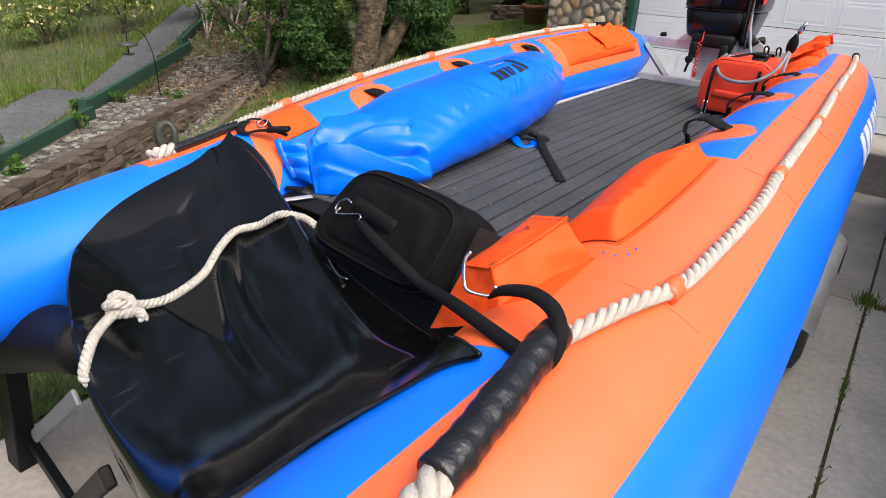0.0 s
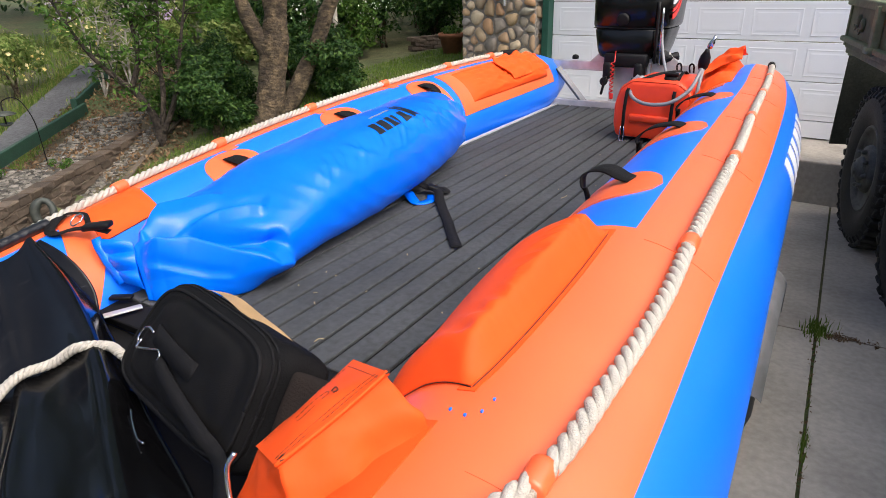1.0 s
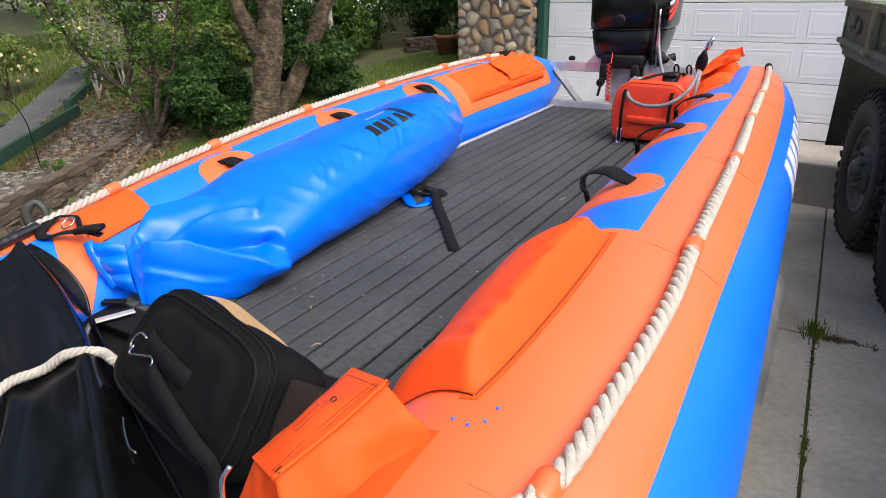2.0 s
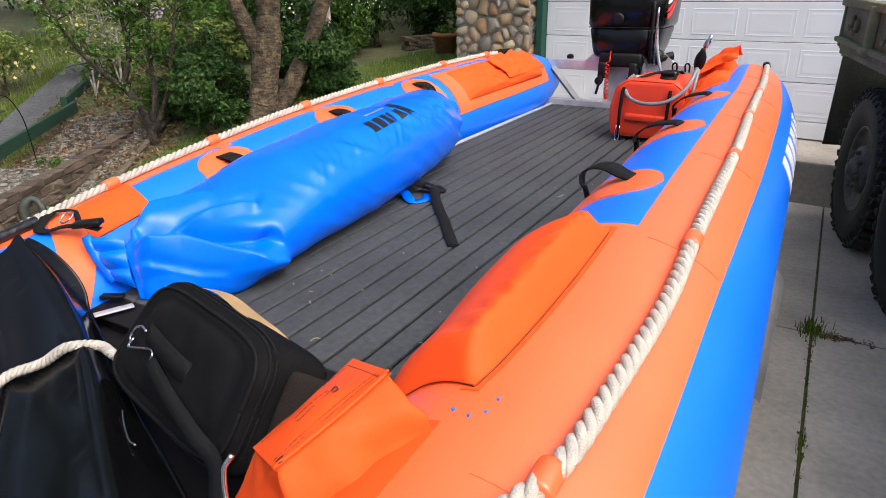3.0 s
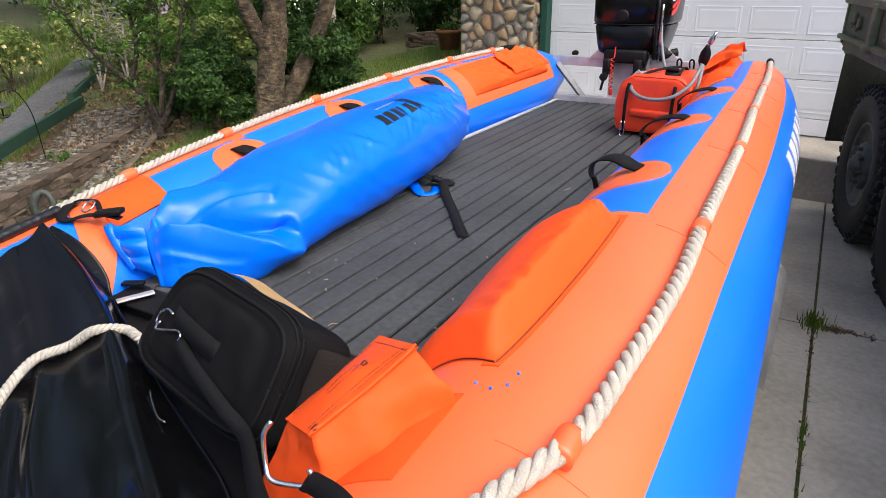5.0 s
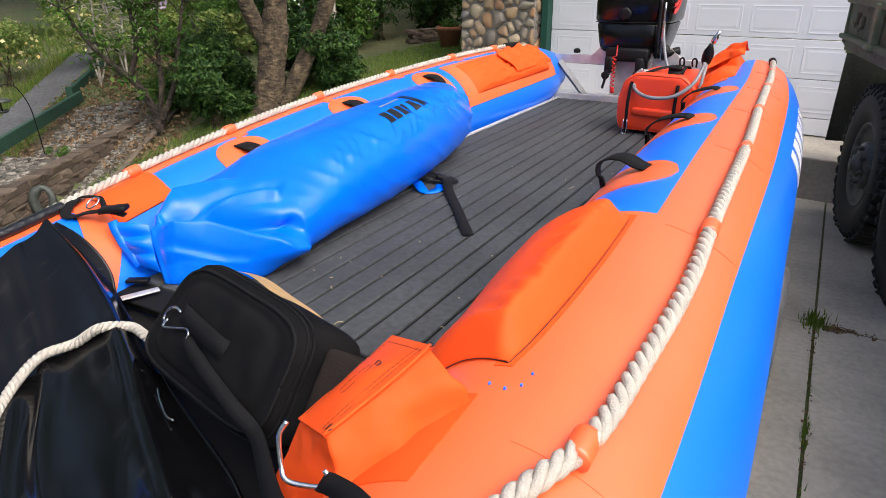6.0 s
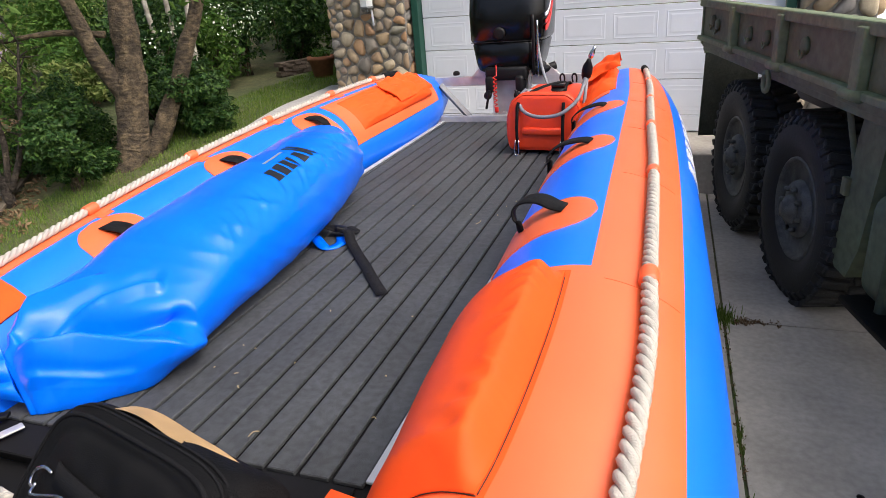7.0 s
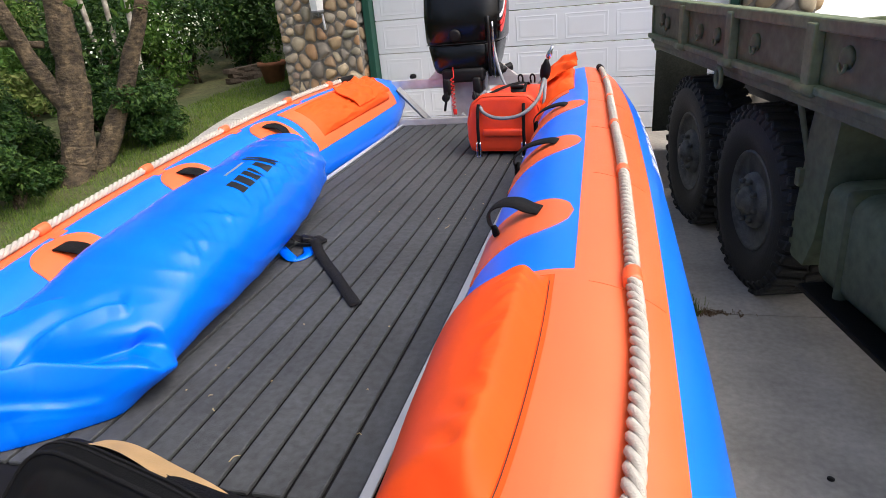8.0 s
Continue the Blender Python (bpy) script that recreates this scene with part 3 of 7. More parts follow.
def stone_pillar(u0, u1, z0, z1, count, seed):
    label = "pillar faced with rounded river stones beside the garage"
    pil = thing("stone_pillar", label, "pillar", HOUSE @ pose(u0, -0.16, z0), kind="structure")
    w, h = u1 - u0, z1 - z0
    part("core", box(w - 0.02, 0.36, h, 0.01, pose(w / 2, 0.18, h / 2)), M_MORTAR, pil, "recessed grey mortar", smooth=False)
    rng = random.Random(seed)
    for poly in voronoi_cells(w, h, count, seed):
        bm, mid = cobble(poly, rng)
        part("stone", bm, M_STONE, pil, at=pose(mid.x, 0, mid.y))
    for poly in voronoi_cells(0.34, h, count // 3, seed + 1):
        bm, mid = cobble(poly, rng)
        part("stone", bm, M_STONE, pil, at=pose(w - 0.012, mid.x, mid.y, 0, 0, 90))
    return pil


stone_pillar(-2.70, -1.66, 0.55, 2.35, 104, 11)
stone_pillar(DOOR_R + 0.10, 2.85, 0.2, 2.35, 56, 23)

# roof over the garage, out of view; kept low so reflections catch more sky
roof = box(6.4, 6.6, 0.14, 0.01, HOUSE @ pose(0.10, 2.95, 3.85, 17))
tagged(part("roof", roof, M_ROOF, smooth=False), "dark shingled garage roof above the door", "roof", kind="structure")

# lanterns on the pillars
for u in (-2.07, 2.58):
    lantern = thing("wall_lantern", "pewter wall lantern with clear glass on the stone pillar", "wall lamp", HOUSE @ pose(u, -0.30, 1.86))
    part("roof", turned([(0.10, 0.10), (0.105, 0.11), (0.05, 0.17), (0.015, 0.19), (0, 0.19)], 6), M_GALV, lantern, "pewter cap", smooth=False)
    part("glass", turned([(0.075, -0.07), (0.09, 0.10)], 6), M_CLEAR, lantern, "clear glass body", smooth=False)
    part("base", turned([(0.0, -0.13), (0.012, -0.12), (0.012, -0.09), (0.085, -0.075), (0.085, -0.06), (0, -0.06)], 6), M_GALV, lantern, "pewter base", smooth=False)
    part("arm", pipe([(0, 0.0, 0.0), (0, 0.06, 0.06), (0, 0.14, 0.05)], 0.012, 10, 8), M_GALV, lantern)
    part("tail", pipe([(0.02, 0.06, -0.10), (0.02, 0.08, -0.27)], 0.012, 3, 8), M_WHITE, lantern, "pale hanging rod")
# ---- the inflatable boat on its trailer ----
# rows along the boat: y, middle x, middle z, radius
RIGHT_KEYS = [(-2.1, 0.93, 0.74, 0.30), (-1.2, 1.0, 0.80, 0.335), (-0.5, 1.02, 0.862, 0.335), (0.1, 1.02, 0.928, 0.332), (0.7, 1.01, 0.955, 0.33), (1.5, 0.995, 0.965, 0.33), (2.5, 0.97, 0.97, 0.325), (3.3, 0.92, 0.985, 0.305), (3.8, 0.89, 1.015, 0.25), (4.1, 0.87, 1.04, 0.17)]
LEFT_KEYS = [(-2.1, -0.50, 0.96, 0.16), (-1.3, -0.66, 0.84, 0.195), (-0.9, -0.74, 0.795, 0.245), (-0.5, -0.80, 0.765, 0.295), (0.3, -0.93, 0.825, 0.31), (1.2, -0.97, 0.905, 0.31), (2.3, -0.97, 0.96, 0.31), (3.2, -0.90, 1.0, 0.30), (3.8, -0.84, 1.03, 0.25), (4.1, -0.81, 1.05, 0.17)]
DECK = 0.876


def on_tube(side, y, a, lift=0.0):
    """A place on a side tube: y along it, a degrees from its top, outwards positive."""
    cx, cz, r = keyed(RIGHT_KEYS if side > 0 else LEFT_KEYS, y)
    return Vector((cx + side * (r + lift) * math.sin(radians(a)), y, cz + (r + lift) * math.cos(radians(a))))


boat = thing("inflatable_boat", "blue and orange inflatable boat with a grey plank deck", "boat")


def tube_mesh(side):
    """A side tube with a domed stern end."""
    y0, y1 = -2.1, 4.1
    keys = RIGHT_KEYS if side > 0 else LEFT_KEYS
    def dome(y, t, out, v):
        cx, cz, r = keyed(keys, y)
        q = max(r * math.cos(t), 0.004)
        return Vector((cx + side * q * math.sin(2 * math.pi * v), y + out * math.sin(t), cz + q * math.cos(2 * math.pi * v)))
    def f(u, v):
        if u < 0.06:
            return dome(y0, (0.06 - u) / 0.06 * math.pi / 2, -0.20, v)
        if u > 0.94:
            return dome(y1, (u - 0.94) / 0.06 * math.pi / 2, 0.09, v)
        return on_tube(side, y0 + (y1 - y0) * (u - 0.06) / 0.88, 360 * v)
    bm = grid_surface(f, 150, 56, close_v=True, cap_u=True)
    bmesh.ops.recalc_face_normals(bm, faces=bm.faces)
    return bm


right_tube = part("side_tube", tube_mesh(1), M_BLUE, boat, "blue side tube with orange panels")
left_tube = part("side_tube", tube_mesh(-1), M_BLUE, boat, "blue side tube with orange panels")


def tube_patch(side, y0, y1, a0, a1, lift=0.003, nu=40, nv=14):
    """A glued panel: from y0 to y1; a0 and a1 may depend on y."""
    fa = a0 if callable(a0) else (lambda y: a0)
    fb = a1 if callable(a1) else (lambda y: a1)
    def f(u, v, h):
        y = y0 + (y1 - y0) * u
        return on_tube(side, y, fa(y) + (fb(y) - fa(y)) * v, h)
    return slab_surface(f, nu, nv, lift)


def cross_patch(side, y0, y1, a0, a1, lift=0.003, nu=16, nv=16):
    """A glued panel that runs round the tube: y0 and y1 depend on the share of the way from a0 to a1."""
    return slab_surface(lambda u, v, h: on_tube(side, y0(u) + (y1(u) - y0(u)) * v, a0 + (a1 - a0) * u, h), nu, nv, lift)


part("rub_panel", tube_patch(1, -2.1, 3.95, lambda y: keyed([(-1.4, -7), (-1.0, -5), (-0.6, 1), (0.2, 2), (2.2, 0), (3.9, 0)], y)[0], lambda y: keyed([(-1.0, 41), (0.0, 41.5), (1.0, 44.5), (2.6, 42), (3.9, 42)], y)[0], 0.0016, nu=120), M_ORANGE, right_tube, "orange panel along the tube")
part("bow_panel", cross_patch(1, lambda u: -1.0 - 0.03 * u, lambda u: 0.19 + 0.11 * max(0, 0.55 - u), -100, 7.0, 0.0009, 24, 40), M_ORANGE, right_tube, "orange panel over the inner side")
part("rub_panel", tube_patch(-1, -0.74, 3.95, -3, 48, nu=110), M_ORANGE, left_tube, "orange panel along the tube")
part("bow_patch", cross_patch(-1, lambda u: -0.42 + 0.20 * u, lambda u: -0.34 + 0.36 * u, -72, 10, 0.005), M_ORANGE, left_tube, "orange patch below the bow pouch")


def handle_patch(side, y, a_out, a_in, half):
    """A patch with a rounded upper end that carries a handle."""
    def w(u):
        s = 1 - u
        return half * math.sqrt(max(0.0, 1 - max(0, (0.32 - s) / 0.32) ** 2)) * (0.92 + 0.25 * s) + 0.002
    return cross_patch(side, lambda u: y - w(u), lambda u: y + w(u), a_in, a_out, 0.0045, 26, 12)


for y, top, lift, end in ((0.555, -1.0, 0.072, -43), (1.36, -1.5, 0.05, -52), (2.17, -2, 0.045, -52)):
    part("handle_patch", handle_patch(1, y, top, -62, 0.125), M_ORANGE, right_tube, "orange rounded handle patch")
    a = top - 17
    line = [on_tube(1, y + 0.03, a, 0.007), on_tube(1, y + 0.035, a - 4, 0.02), on_tube(1, y + 0.045, a + (end - a) * 0.40, lift * 0.75), on_tube(1, y + 0.05, a + (end - a) * 0.65, lift), on_tube(1, y + 0.045, a + (end - a) * 0.9, lift), on_tube(1, y + 0.035, end - 1, lift * 0.5), on_tube(1, y + 0.02, end, 0.006)]
    part("handle", strap(line, 0.062, 0.006, 30, up=lambda s, y=y: on_tube(1, y, -16 - 70 * s, 1.0) - on_tube(1, y, -16 - 70 * s, 0)), M_WEB, boat, "black webbing grab handle")
for y, top in ((0.53, -7), (1.31, -8), (2.12, -9)):
    part("handle_patch", handle_patch(-1, y, top, -62, 0.145), M_ORANGE, left_tube, "orange rounded handle patch")
    line = [on_tube(-1, y + 0.01, top - 11, 0.008), on_tube(-1, y + 0.012, top - 15, 0.016), on_tube(-1, y + 0.02, -33, 0.035), on_tube(-1, y + 0.02, -42, 0.035), on_tube(-1, y + 0.01, -48, 0.006)]
    part("handle", strap(line, 0.075, 0.005, 26, up=lambda s, y=y: on_tube(-1, y, -16 - 70 * s, 1.0) - on_tube(-1, y, -16 - 70 * s, 0)), M_WEB, boat, "black webbing grab handle")


# lifelines, held by orange loops
def rope_a(y):
    return keyed([(-1.0, 1.5), (-0.79, 10.6), (-0.63, 18.7), (-0.43, 21.4), (-0.1, 24.5), (0.19, 23.8), (0.95, 23.5), (1.63, 20.3), (2.27, 18.5), (3.48, 20)], y)[0]


def lifeline(side, y0, y1, fa, radius, n=None):
    count = n or int((y1 - y0) / 0.05) + 2
    pts = [on_tube(side, y0 + (y1 - y0) * i / count, fa(y0 + (y1 - y0) * i / count), radius * 0.9 + 0.006) for i in range(count + 1)]
    return pts


RIGHT_BANDS = (-0.65, 0.17, 0.95, 1.63, 2.27, 2.90)
LEFT_BANDS = (0.07, 0.62, 1.27, 1.96, 2.68, 3.25)
LEFT_ROPE = 8.0


def laid_rope(name, points, radius, pitch, n, parent, label="", skin=None):
    """A rope whose strands are parts of their own; its inner core carries them."""
    rope = part(name, pipe(points, radius * 0.2, n // 4, 6), M_ROPE, parent, label)
    for k in range(3):
        part("strand", rope_strand(points, radius, pitch, n, k), M_ROPE, rope)
    return rope


line = laid_rope("lifeline", lifeline(1, -0.98, 3.5, rope_a, 0.018), 0.0190, 0.098, 760, boat, "white three-strand rope along the tube")
part("rope_cap", pipe([on_tube(1, 3.46, 20, 0.022), on_tube(1, 3.62, 20, 0.022)], 0.024, 4, 10), M_WEB, line, "black tape on the rope's end")
line_l = laid_rope("lifeline", lifeline(-1, -0.30, 3.55, lambda y: LEFT_ROPE, 0.016), 0.0170, 0.090, 600, boat, "white three-strand rope along the tube")
part("rope_cap", pipe([on_tube(-1, 3.42, 8, 0.022), on_tube(-1, 3.62, 8, 0.022)], 0.023, 4, 10), M_WEB, line_l, "black tape on the rope's end")


def rope_loop(side, y, a):
    """An orange loop over the rope with glued wings."""
    bm = bmesh.new()
    p = on_tube(side, y, a, 0.020)
    pipe([on_tube(side, y - 0.027, a, 0.019), p, on_tube(side, y + 0.027, a, 0.019)], lambda s: 0.0228, 6, 14, bm=bm)
    patch = tube_patch(side, y - 0.034, y + 0.034, a - 16, a + 16, 0.0028, 4, 12)
    return join(bm, patch)


for y in RIGHT_BANDS:
    part("rope_loop", rope_loop(1, y, rope_a(y)), M_ORANGE, line, "orange loop over the rope")
for y in LEFT_BANDS:
    part("rope_loop", rope_loop(-1, y, 8), M_ORANGE, line_l, "orange loop over the rope")


def taped_sleeve(side, y0, y1, fa, radius, lift):
    pts = [on_tube(side, y0 + (y1 - y0) * i / 8, fa(y0 + (y1 - y0) * i / 8), lift) for i in range(9)]
    return pipe(pts, lambda s: radius * (1 + 0.025 * math.sin(s * 60) + 0.03 * math.sin(s * 17)), 60, 14)


part("sleeve", taped_sleeve(1, -1.36, -0.97, lambda y: keyed([(-1.33, 8), (-1.18, 5), (-1.02, 2), (-0.93, 1.3)], y)[0], 0.034, 0.034), M_TAPE, line, "black tape sleeve round the rope")
part("rope_end", twisted_rope([on_tube(1, -1.35, 8.5, 0.03), on_tube(1, -1.45, 10.5, 0.03), on_tube(1, -1.62, 13, 0.03)], 0.030, 0.13, 40), M_ROPE, line, "white rope end")
part("sleeve", taped_sleeve(-1, -0.60, -0.26, lambda y: 6, 0.019, 0.018), M_TAPE, line_l, "black tape sleeve round the rope")
part("rope_end", twisted_rope([on_tube(-1, -0.70, 6, 0.022), on_tube(-1, -0.66, 6, 0.022), on_tube(-1, -0.60, 6, 0.022)], 0.026, 0.11, 24), M_ROPE, line_l, "white rope end")


# pockets and pouches of orange tarpaulin
def pocket_seam(u):
    """The turn at which the pocket's outer seam lies."""
    return keyed([(0, -13.5), (0.12, -11.5), (0.4, -9.0), (0.7, -7.6), (1, -7.8)], u)[0]


def pocket_mesh():
    """A long stuffed pocket with an upright outer wall, a plump top and a tucked front corner; it runs down the tube's inner side."""
    y0, y1 = -0.505, 0.150
    def f(u, v, h):
        a0, a1 = pocket_seam(u), -108
        end_far = smooth_step(1.0, 0.90, u) ** 0.6
        end_near = smooth_step(0.0, 0.11, u) ** 0.6
        wall = smooth_step(0.0, 0.060, v) ** 0.75
        fall = 1 - smooth_step(0.08, 0.78, v) * 0.96
        tall = (0.056 + 0.014 * smooth_step(0.1, 0.6, u)) * (1 - 0.25 * smooth_step(0.75, 1.0, u))
        b = tall * wall * end_near * end_far * fall
        crest = math.exp(-((v - 0.07) / 0.05) ** 2) * end_near * end_far
        fine = 0.008 * (1 - 2 * abs(noise.noise((u * 11, v * 8, 7.0)))) + 0.0015 * (1 - 2 * abs(noise.noise((u * 26, v * 12, 5.0))))
        tuck = math.exp(-((u - 0.16) / 0.13) ** 2 - ((v - 0.10) / 0.08) ** 2)
        wave = 0.003 * math.sin(u * 64 - v * 30) * tuck - 0.004 * math.exp(-((u - 0.05 - 0.45 * v) / 0.030) ** 2) * math.exp(-((v - 0.10) / 0.07) ** 2)
        soft = 0.006 * noise.noise((u * 3, v * 2.4, 3.0)) * end_near * wall
        yy = y0 + (y1 - y0) * u + 0.055 * smooth_step(0.45, 1.0, v) * u + 0.018 * math.sin(math.pi * min(1, v * 2.2)) * (1 - u)
        return on_tube(1, yy, a0 + (a1 - a0) * v, 0.004 + h + b + (crest * fine + wave + soft) * end_far if h > 0 else 0.0)
    return slab_surface(f, 150, 110, 0.002)


pocket = part("pocket", pocket_mesh(), M_ORANGE_BAG, boat, "stuffed orange tarpaulin pocket")
part("seam", pipe([on_tube(1, -0.505 + 0.655 * u, pocket_seam(u) + 0.7, 0.0035) for u in (0.0, 0.1, 0.25, 0.4, 0.6, 0.8, 0.97)], 0.0011, 50, 5), M_INK, pocket, "dark stitched seam")
part("seam", pipe([on_tube(1, y, a, 0.0045) for y, a in ((-0.508, -13), (-0.500, -19), (-0.492, -26), (-0.490, -34), (-0.500, -44))], 0.0011, 30, 5), M_INK, pocket, "dark stitched seam")
part("pocket_hem", tube_patch(1, -0.515, 0.16, lambda y: pocket_seam((y + 0.505) / 0.655) + 2.4, lambda y: pocket_seam((y + 0.505) / 0.655) - 4, 0.0028, 50, 4), M_ORANGE_BAG, pocket, "flat orange hem")


def hull_mesh(faces, bevel=0.02, cuts=3, puff=0.0, seed=0):
    """A cushion-like body from eight corners: rounded edges, bulged and creased faces."""
    bm = bmesh.new()
    vs = [bm.verts.new(p) for p in faces]
    for q in ((0, 1, 2, 3), (7, 6, 5, 4), (0, 4, 5, 1), (1, 5, 6, 2), (2, 6, 7, 3), (3, 7, 4, 0)):
        bm.faces.new([vs[i] for i in q])
    bmesh.ops.recalc_face_normals(bm, faces=bm.faces)
    bmesh.ops.bevel(bm, geom=bm.edges[:], offset=bevel, segments=3, profile=0.5, affect="EDGES")
    bmesh.ops.triangulate(bm, faces=[f for f in bm.faces if len(f.verts) > 4])
    bmesh.ops.subdivide_edges(bm, edges=bm.edges[:], cuts=cuts, use_grid_fill=True)
    bm.normal_update()
    mid = sum((v.co for v in bm.verts), Vector()) / len(bm.verts)
    big = max((v.co - mid).length for v in bm.verts)
    for v in bm.verts:
        d = (v.co - mid).length / big
        v.co += v.normal * (puff * (1 - d) * 2 + puff * 0.6 * noise.noise(v.co * 9 + Vector((seed, 0, 0))) + puff * 0.25 * noise.noise(v.co * 27))
    bmesh.ops.smooth_vert(bm, verts=bm.verts, factor=0.5, use_axis_x=True, use_axis_y=True, use_axis_z=True)
    return bm


# front pouch: a box with a stitched flap, on the inner shoulder of the tube
FLAP = [Vector(p) for p in ((0.668, -0.748, 1.125), (0.772, -0.802, 1.172), (0.862, -0.640, 1.268), (0.752, -0.588, 1.226))]
FOOT = [Vector(p) for p in ((0.620, -0.820, 0.960), (0.838, -0.845, 1.075), (0.938, -0.610, 1.150), (0.700, -0.560, 1.020))]


def quad_at(q, s, t):
    return (q[0] * (1 - s) + q[1] * s) * (1 - t) + (q[3] * (1 - s) + q[2] * s) * t


def pouch_ring(s, k, lift=0.0):
    """A place on the pouch's skin: s goes round its four sides, k from foot to flap."""
    i = int(s) % 4
    t = s - int(s)
    low, high = FOOT[i] * (1 - t) + FOOT[(i + 1) % 4] * t, FLAP[i] * (1 - t) + FLAP[(i + 1) % 4] * t
    p = low * (1 - k) + high * k
    mid = (sum(FOOT, Vector()) + sum(FLAP, Vector())) / 8
    out = (p - mid).normalized()
    puff = 0.012 * math.sin(math.pi * t) * math.sin(math.pi * min(1, k * 1.05))
    dent = 0.0
    if i == 1:
        dent = 0.022 * math.exp(-((t - 0.80 - 0.20 * (1 - k)) / 0.09) ** 2) * math.exp(-((k - 0.45) / 0.20) ** 2) - 0.012 * math.exp(-((t - 0.62) / 0.10) ** 2 - ((k - 0.30) / 0.22) ** 2)
    if i == 2:
        dent = -0.020 * math.exp(-((t - 0.45) / 0.25) ** 2 - ((k - 0.5) / 0.3) ** 2)
    if i == 0:
        dent = -0.010 * math.exp(-((t - 0.6) / 0.25) ** 2 - ((k - 0.6) / 0.3) ** 2)
    crumple = 0.005 * noise.noise(p * 16) + 0.003 * noise.noise(p * 37)
    return p + out * (lift + (puff + dent) * min(1, (1 - k) * 9 + 0.05) + crumple * min(1, (1 - k) * 9))


def pouch_flap(s, t, h=0.0):
    """The flap on top, a little bowed."""
    p = quad_at(FLAP, s, t)
    n = (FLAP[1] - FLAP[0]).cross(FLAP[3] - FLAP[0]).normalized()
    return p + n * (h + 0.012 * math.sin(math.pi * s) * math.sin(math.pi * t) + 0.003 * noise.noise(p * 24) * math.sin(math.pi * t))


def dashes(points, long, gap, radius):
    """A row of short stitches along a line."""
    line = spline(points, 160)
    bm, run, first = bmesh.new(), 0.0, line[0]
    for a, b in zip(line, line[1:]):
        run += (b - a).length
        if run > long + gap:
            run, first = 0.0, b
        elif run > long and first is not None:
            pipe([first, b], radius, 1, 4, bm=bm, smooth_line=False)
            first = None
    return bm


pouch = part("front_pouch", grid_surface(lambda u, v: pouch_ring(4 * v % 4, u), 40, 120, close_v=True), M_ORANGE_BAG, boat, "boxy orange tarpaulin pouch with a stitched flap")
part("flap", slab_surface(lambda u, v, h: pouch_flap(-0.03 + 1.06 * u, -0.02 + 1.04 * v, h), 30, 30, 0.004), M_ORANGE_BAG, pouch, "stitched orange flap")
part("seam", pipe([pouch_flap(1.03, t, 0.004) for t in (-0.02, 0.25, 0.5, 0.75, 1.02)], 0.0042, 24, 6), M_ORANGE_BAG, pouch, "welted orange seam")
for s in (0.86, 0.93):
    part("stitching", dashes([pouch_flap(s, t, 0.0045) for t in (0.02, 0.25, 0.5, 0.75, 0.98)], 0.006, 0.003, 0.0007), M_INK, pouch, "dark stitching")
for pts in (((0.05, 0.94), (0.35, 0.94), (0.65, 0.94), (0.97, 0.94)), ((0.06, 0.05), (0.06, 0.35), (0.06, 0.65), (0.06, 0.93))):
    part("stitching", dashes([pouch_flap(a, b, 0.0045) for a, b in pts], 0.006, 0.003, 0.0006), M_INK, pouch, "dark stitching")
part("stitching", dashes([pouch_flap(a, b, 0.0045) for a, b in ((0.42, 0.34), (0.42, 0.50), (0.42, 0.64), (0.52, 0.64), (0.56, 0.60), (0.56, 0.46), (0.55, 0.34), (0.48, 0.33), (0.43, 0.34))], 0.006, 0.003, 0.0006), M_INK, pouch, "dark stitching of a strap slot")
part("stitching", dashes([pouch_ring(1.04 + 0.9 * k / 6, 0.06, 0.002) for k in range(7)], 0.006, 0.003, 0.0007), M_INK, pouch, "dark stitching")
for a, b in ((1.01, 0.99), (0.56, 0.66), (0.98, 0.03)):
    knot_at = pouch_flap(a, b, 0.006)
    part("thread_end", pipe([knot_at, knot_at + Vector((0.004, 0.006, 0.006)), knot_at + Vector((0.011, 0.004, 0.004)), knot_at + Vector((0.009, -0.006, 0.005))], 0.0011, 10, 5), M_INK, pouch, "loose thread end")
part("pouch_hem", cross_patch(1, lambda u: -0.83 + 0.02 * u, lambda u: -0.600, -34, -15, 0.0028, 10, 10), M_ORANGE_BAG, pouch, "flat orange hem")


def stern_pocket(side, y0, y1, a0, a1, tall, seed):
    def f(u, v, h):
        ends = min(1, u / 0.12) ** 0.5 * min(1, (1 - u) / 0.12) ** 0.5
        sides = min(1, v / 0.14) ** 0.5 * min(1, (1 - v) / 0.14) ** 0.5
        fold = 0.026 * (0.5 - abs(noise.noise((u * 3.5 + seed, v * 3, 1)))) + 0.016 * (0.4 - abs(noise.noise((u * 9 + v * 4, v * 7 - u * 3, seed))))
        b = (tall * (0.55 + 0.8 * smooth_step(0.5, 0.85, u)) + fold) * ends * sides
        return on_tube(side, y0 + (y1 - y0) * u, a0 + (a1 - a0) * v, h + b if h > 0 else 0.0)
    return slab_surface(f, 48, 34, 0.004)


part("stern_patch", tube_patch(-1, 2.36, 3.72, -78, -12, 0.0045), M_ORANGE, left_tube, "orange patch below the pocket")
lpocket = part("stern_pocket", stern_pocket(-1, 2.50, 3.62, -66, -18, 0.030, 4), M_ORANGE_BAG, boat, "orange tarpaulin stern pocket with a folded flap")


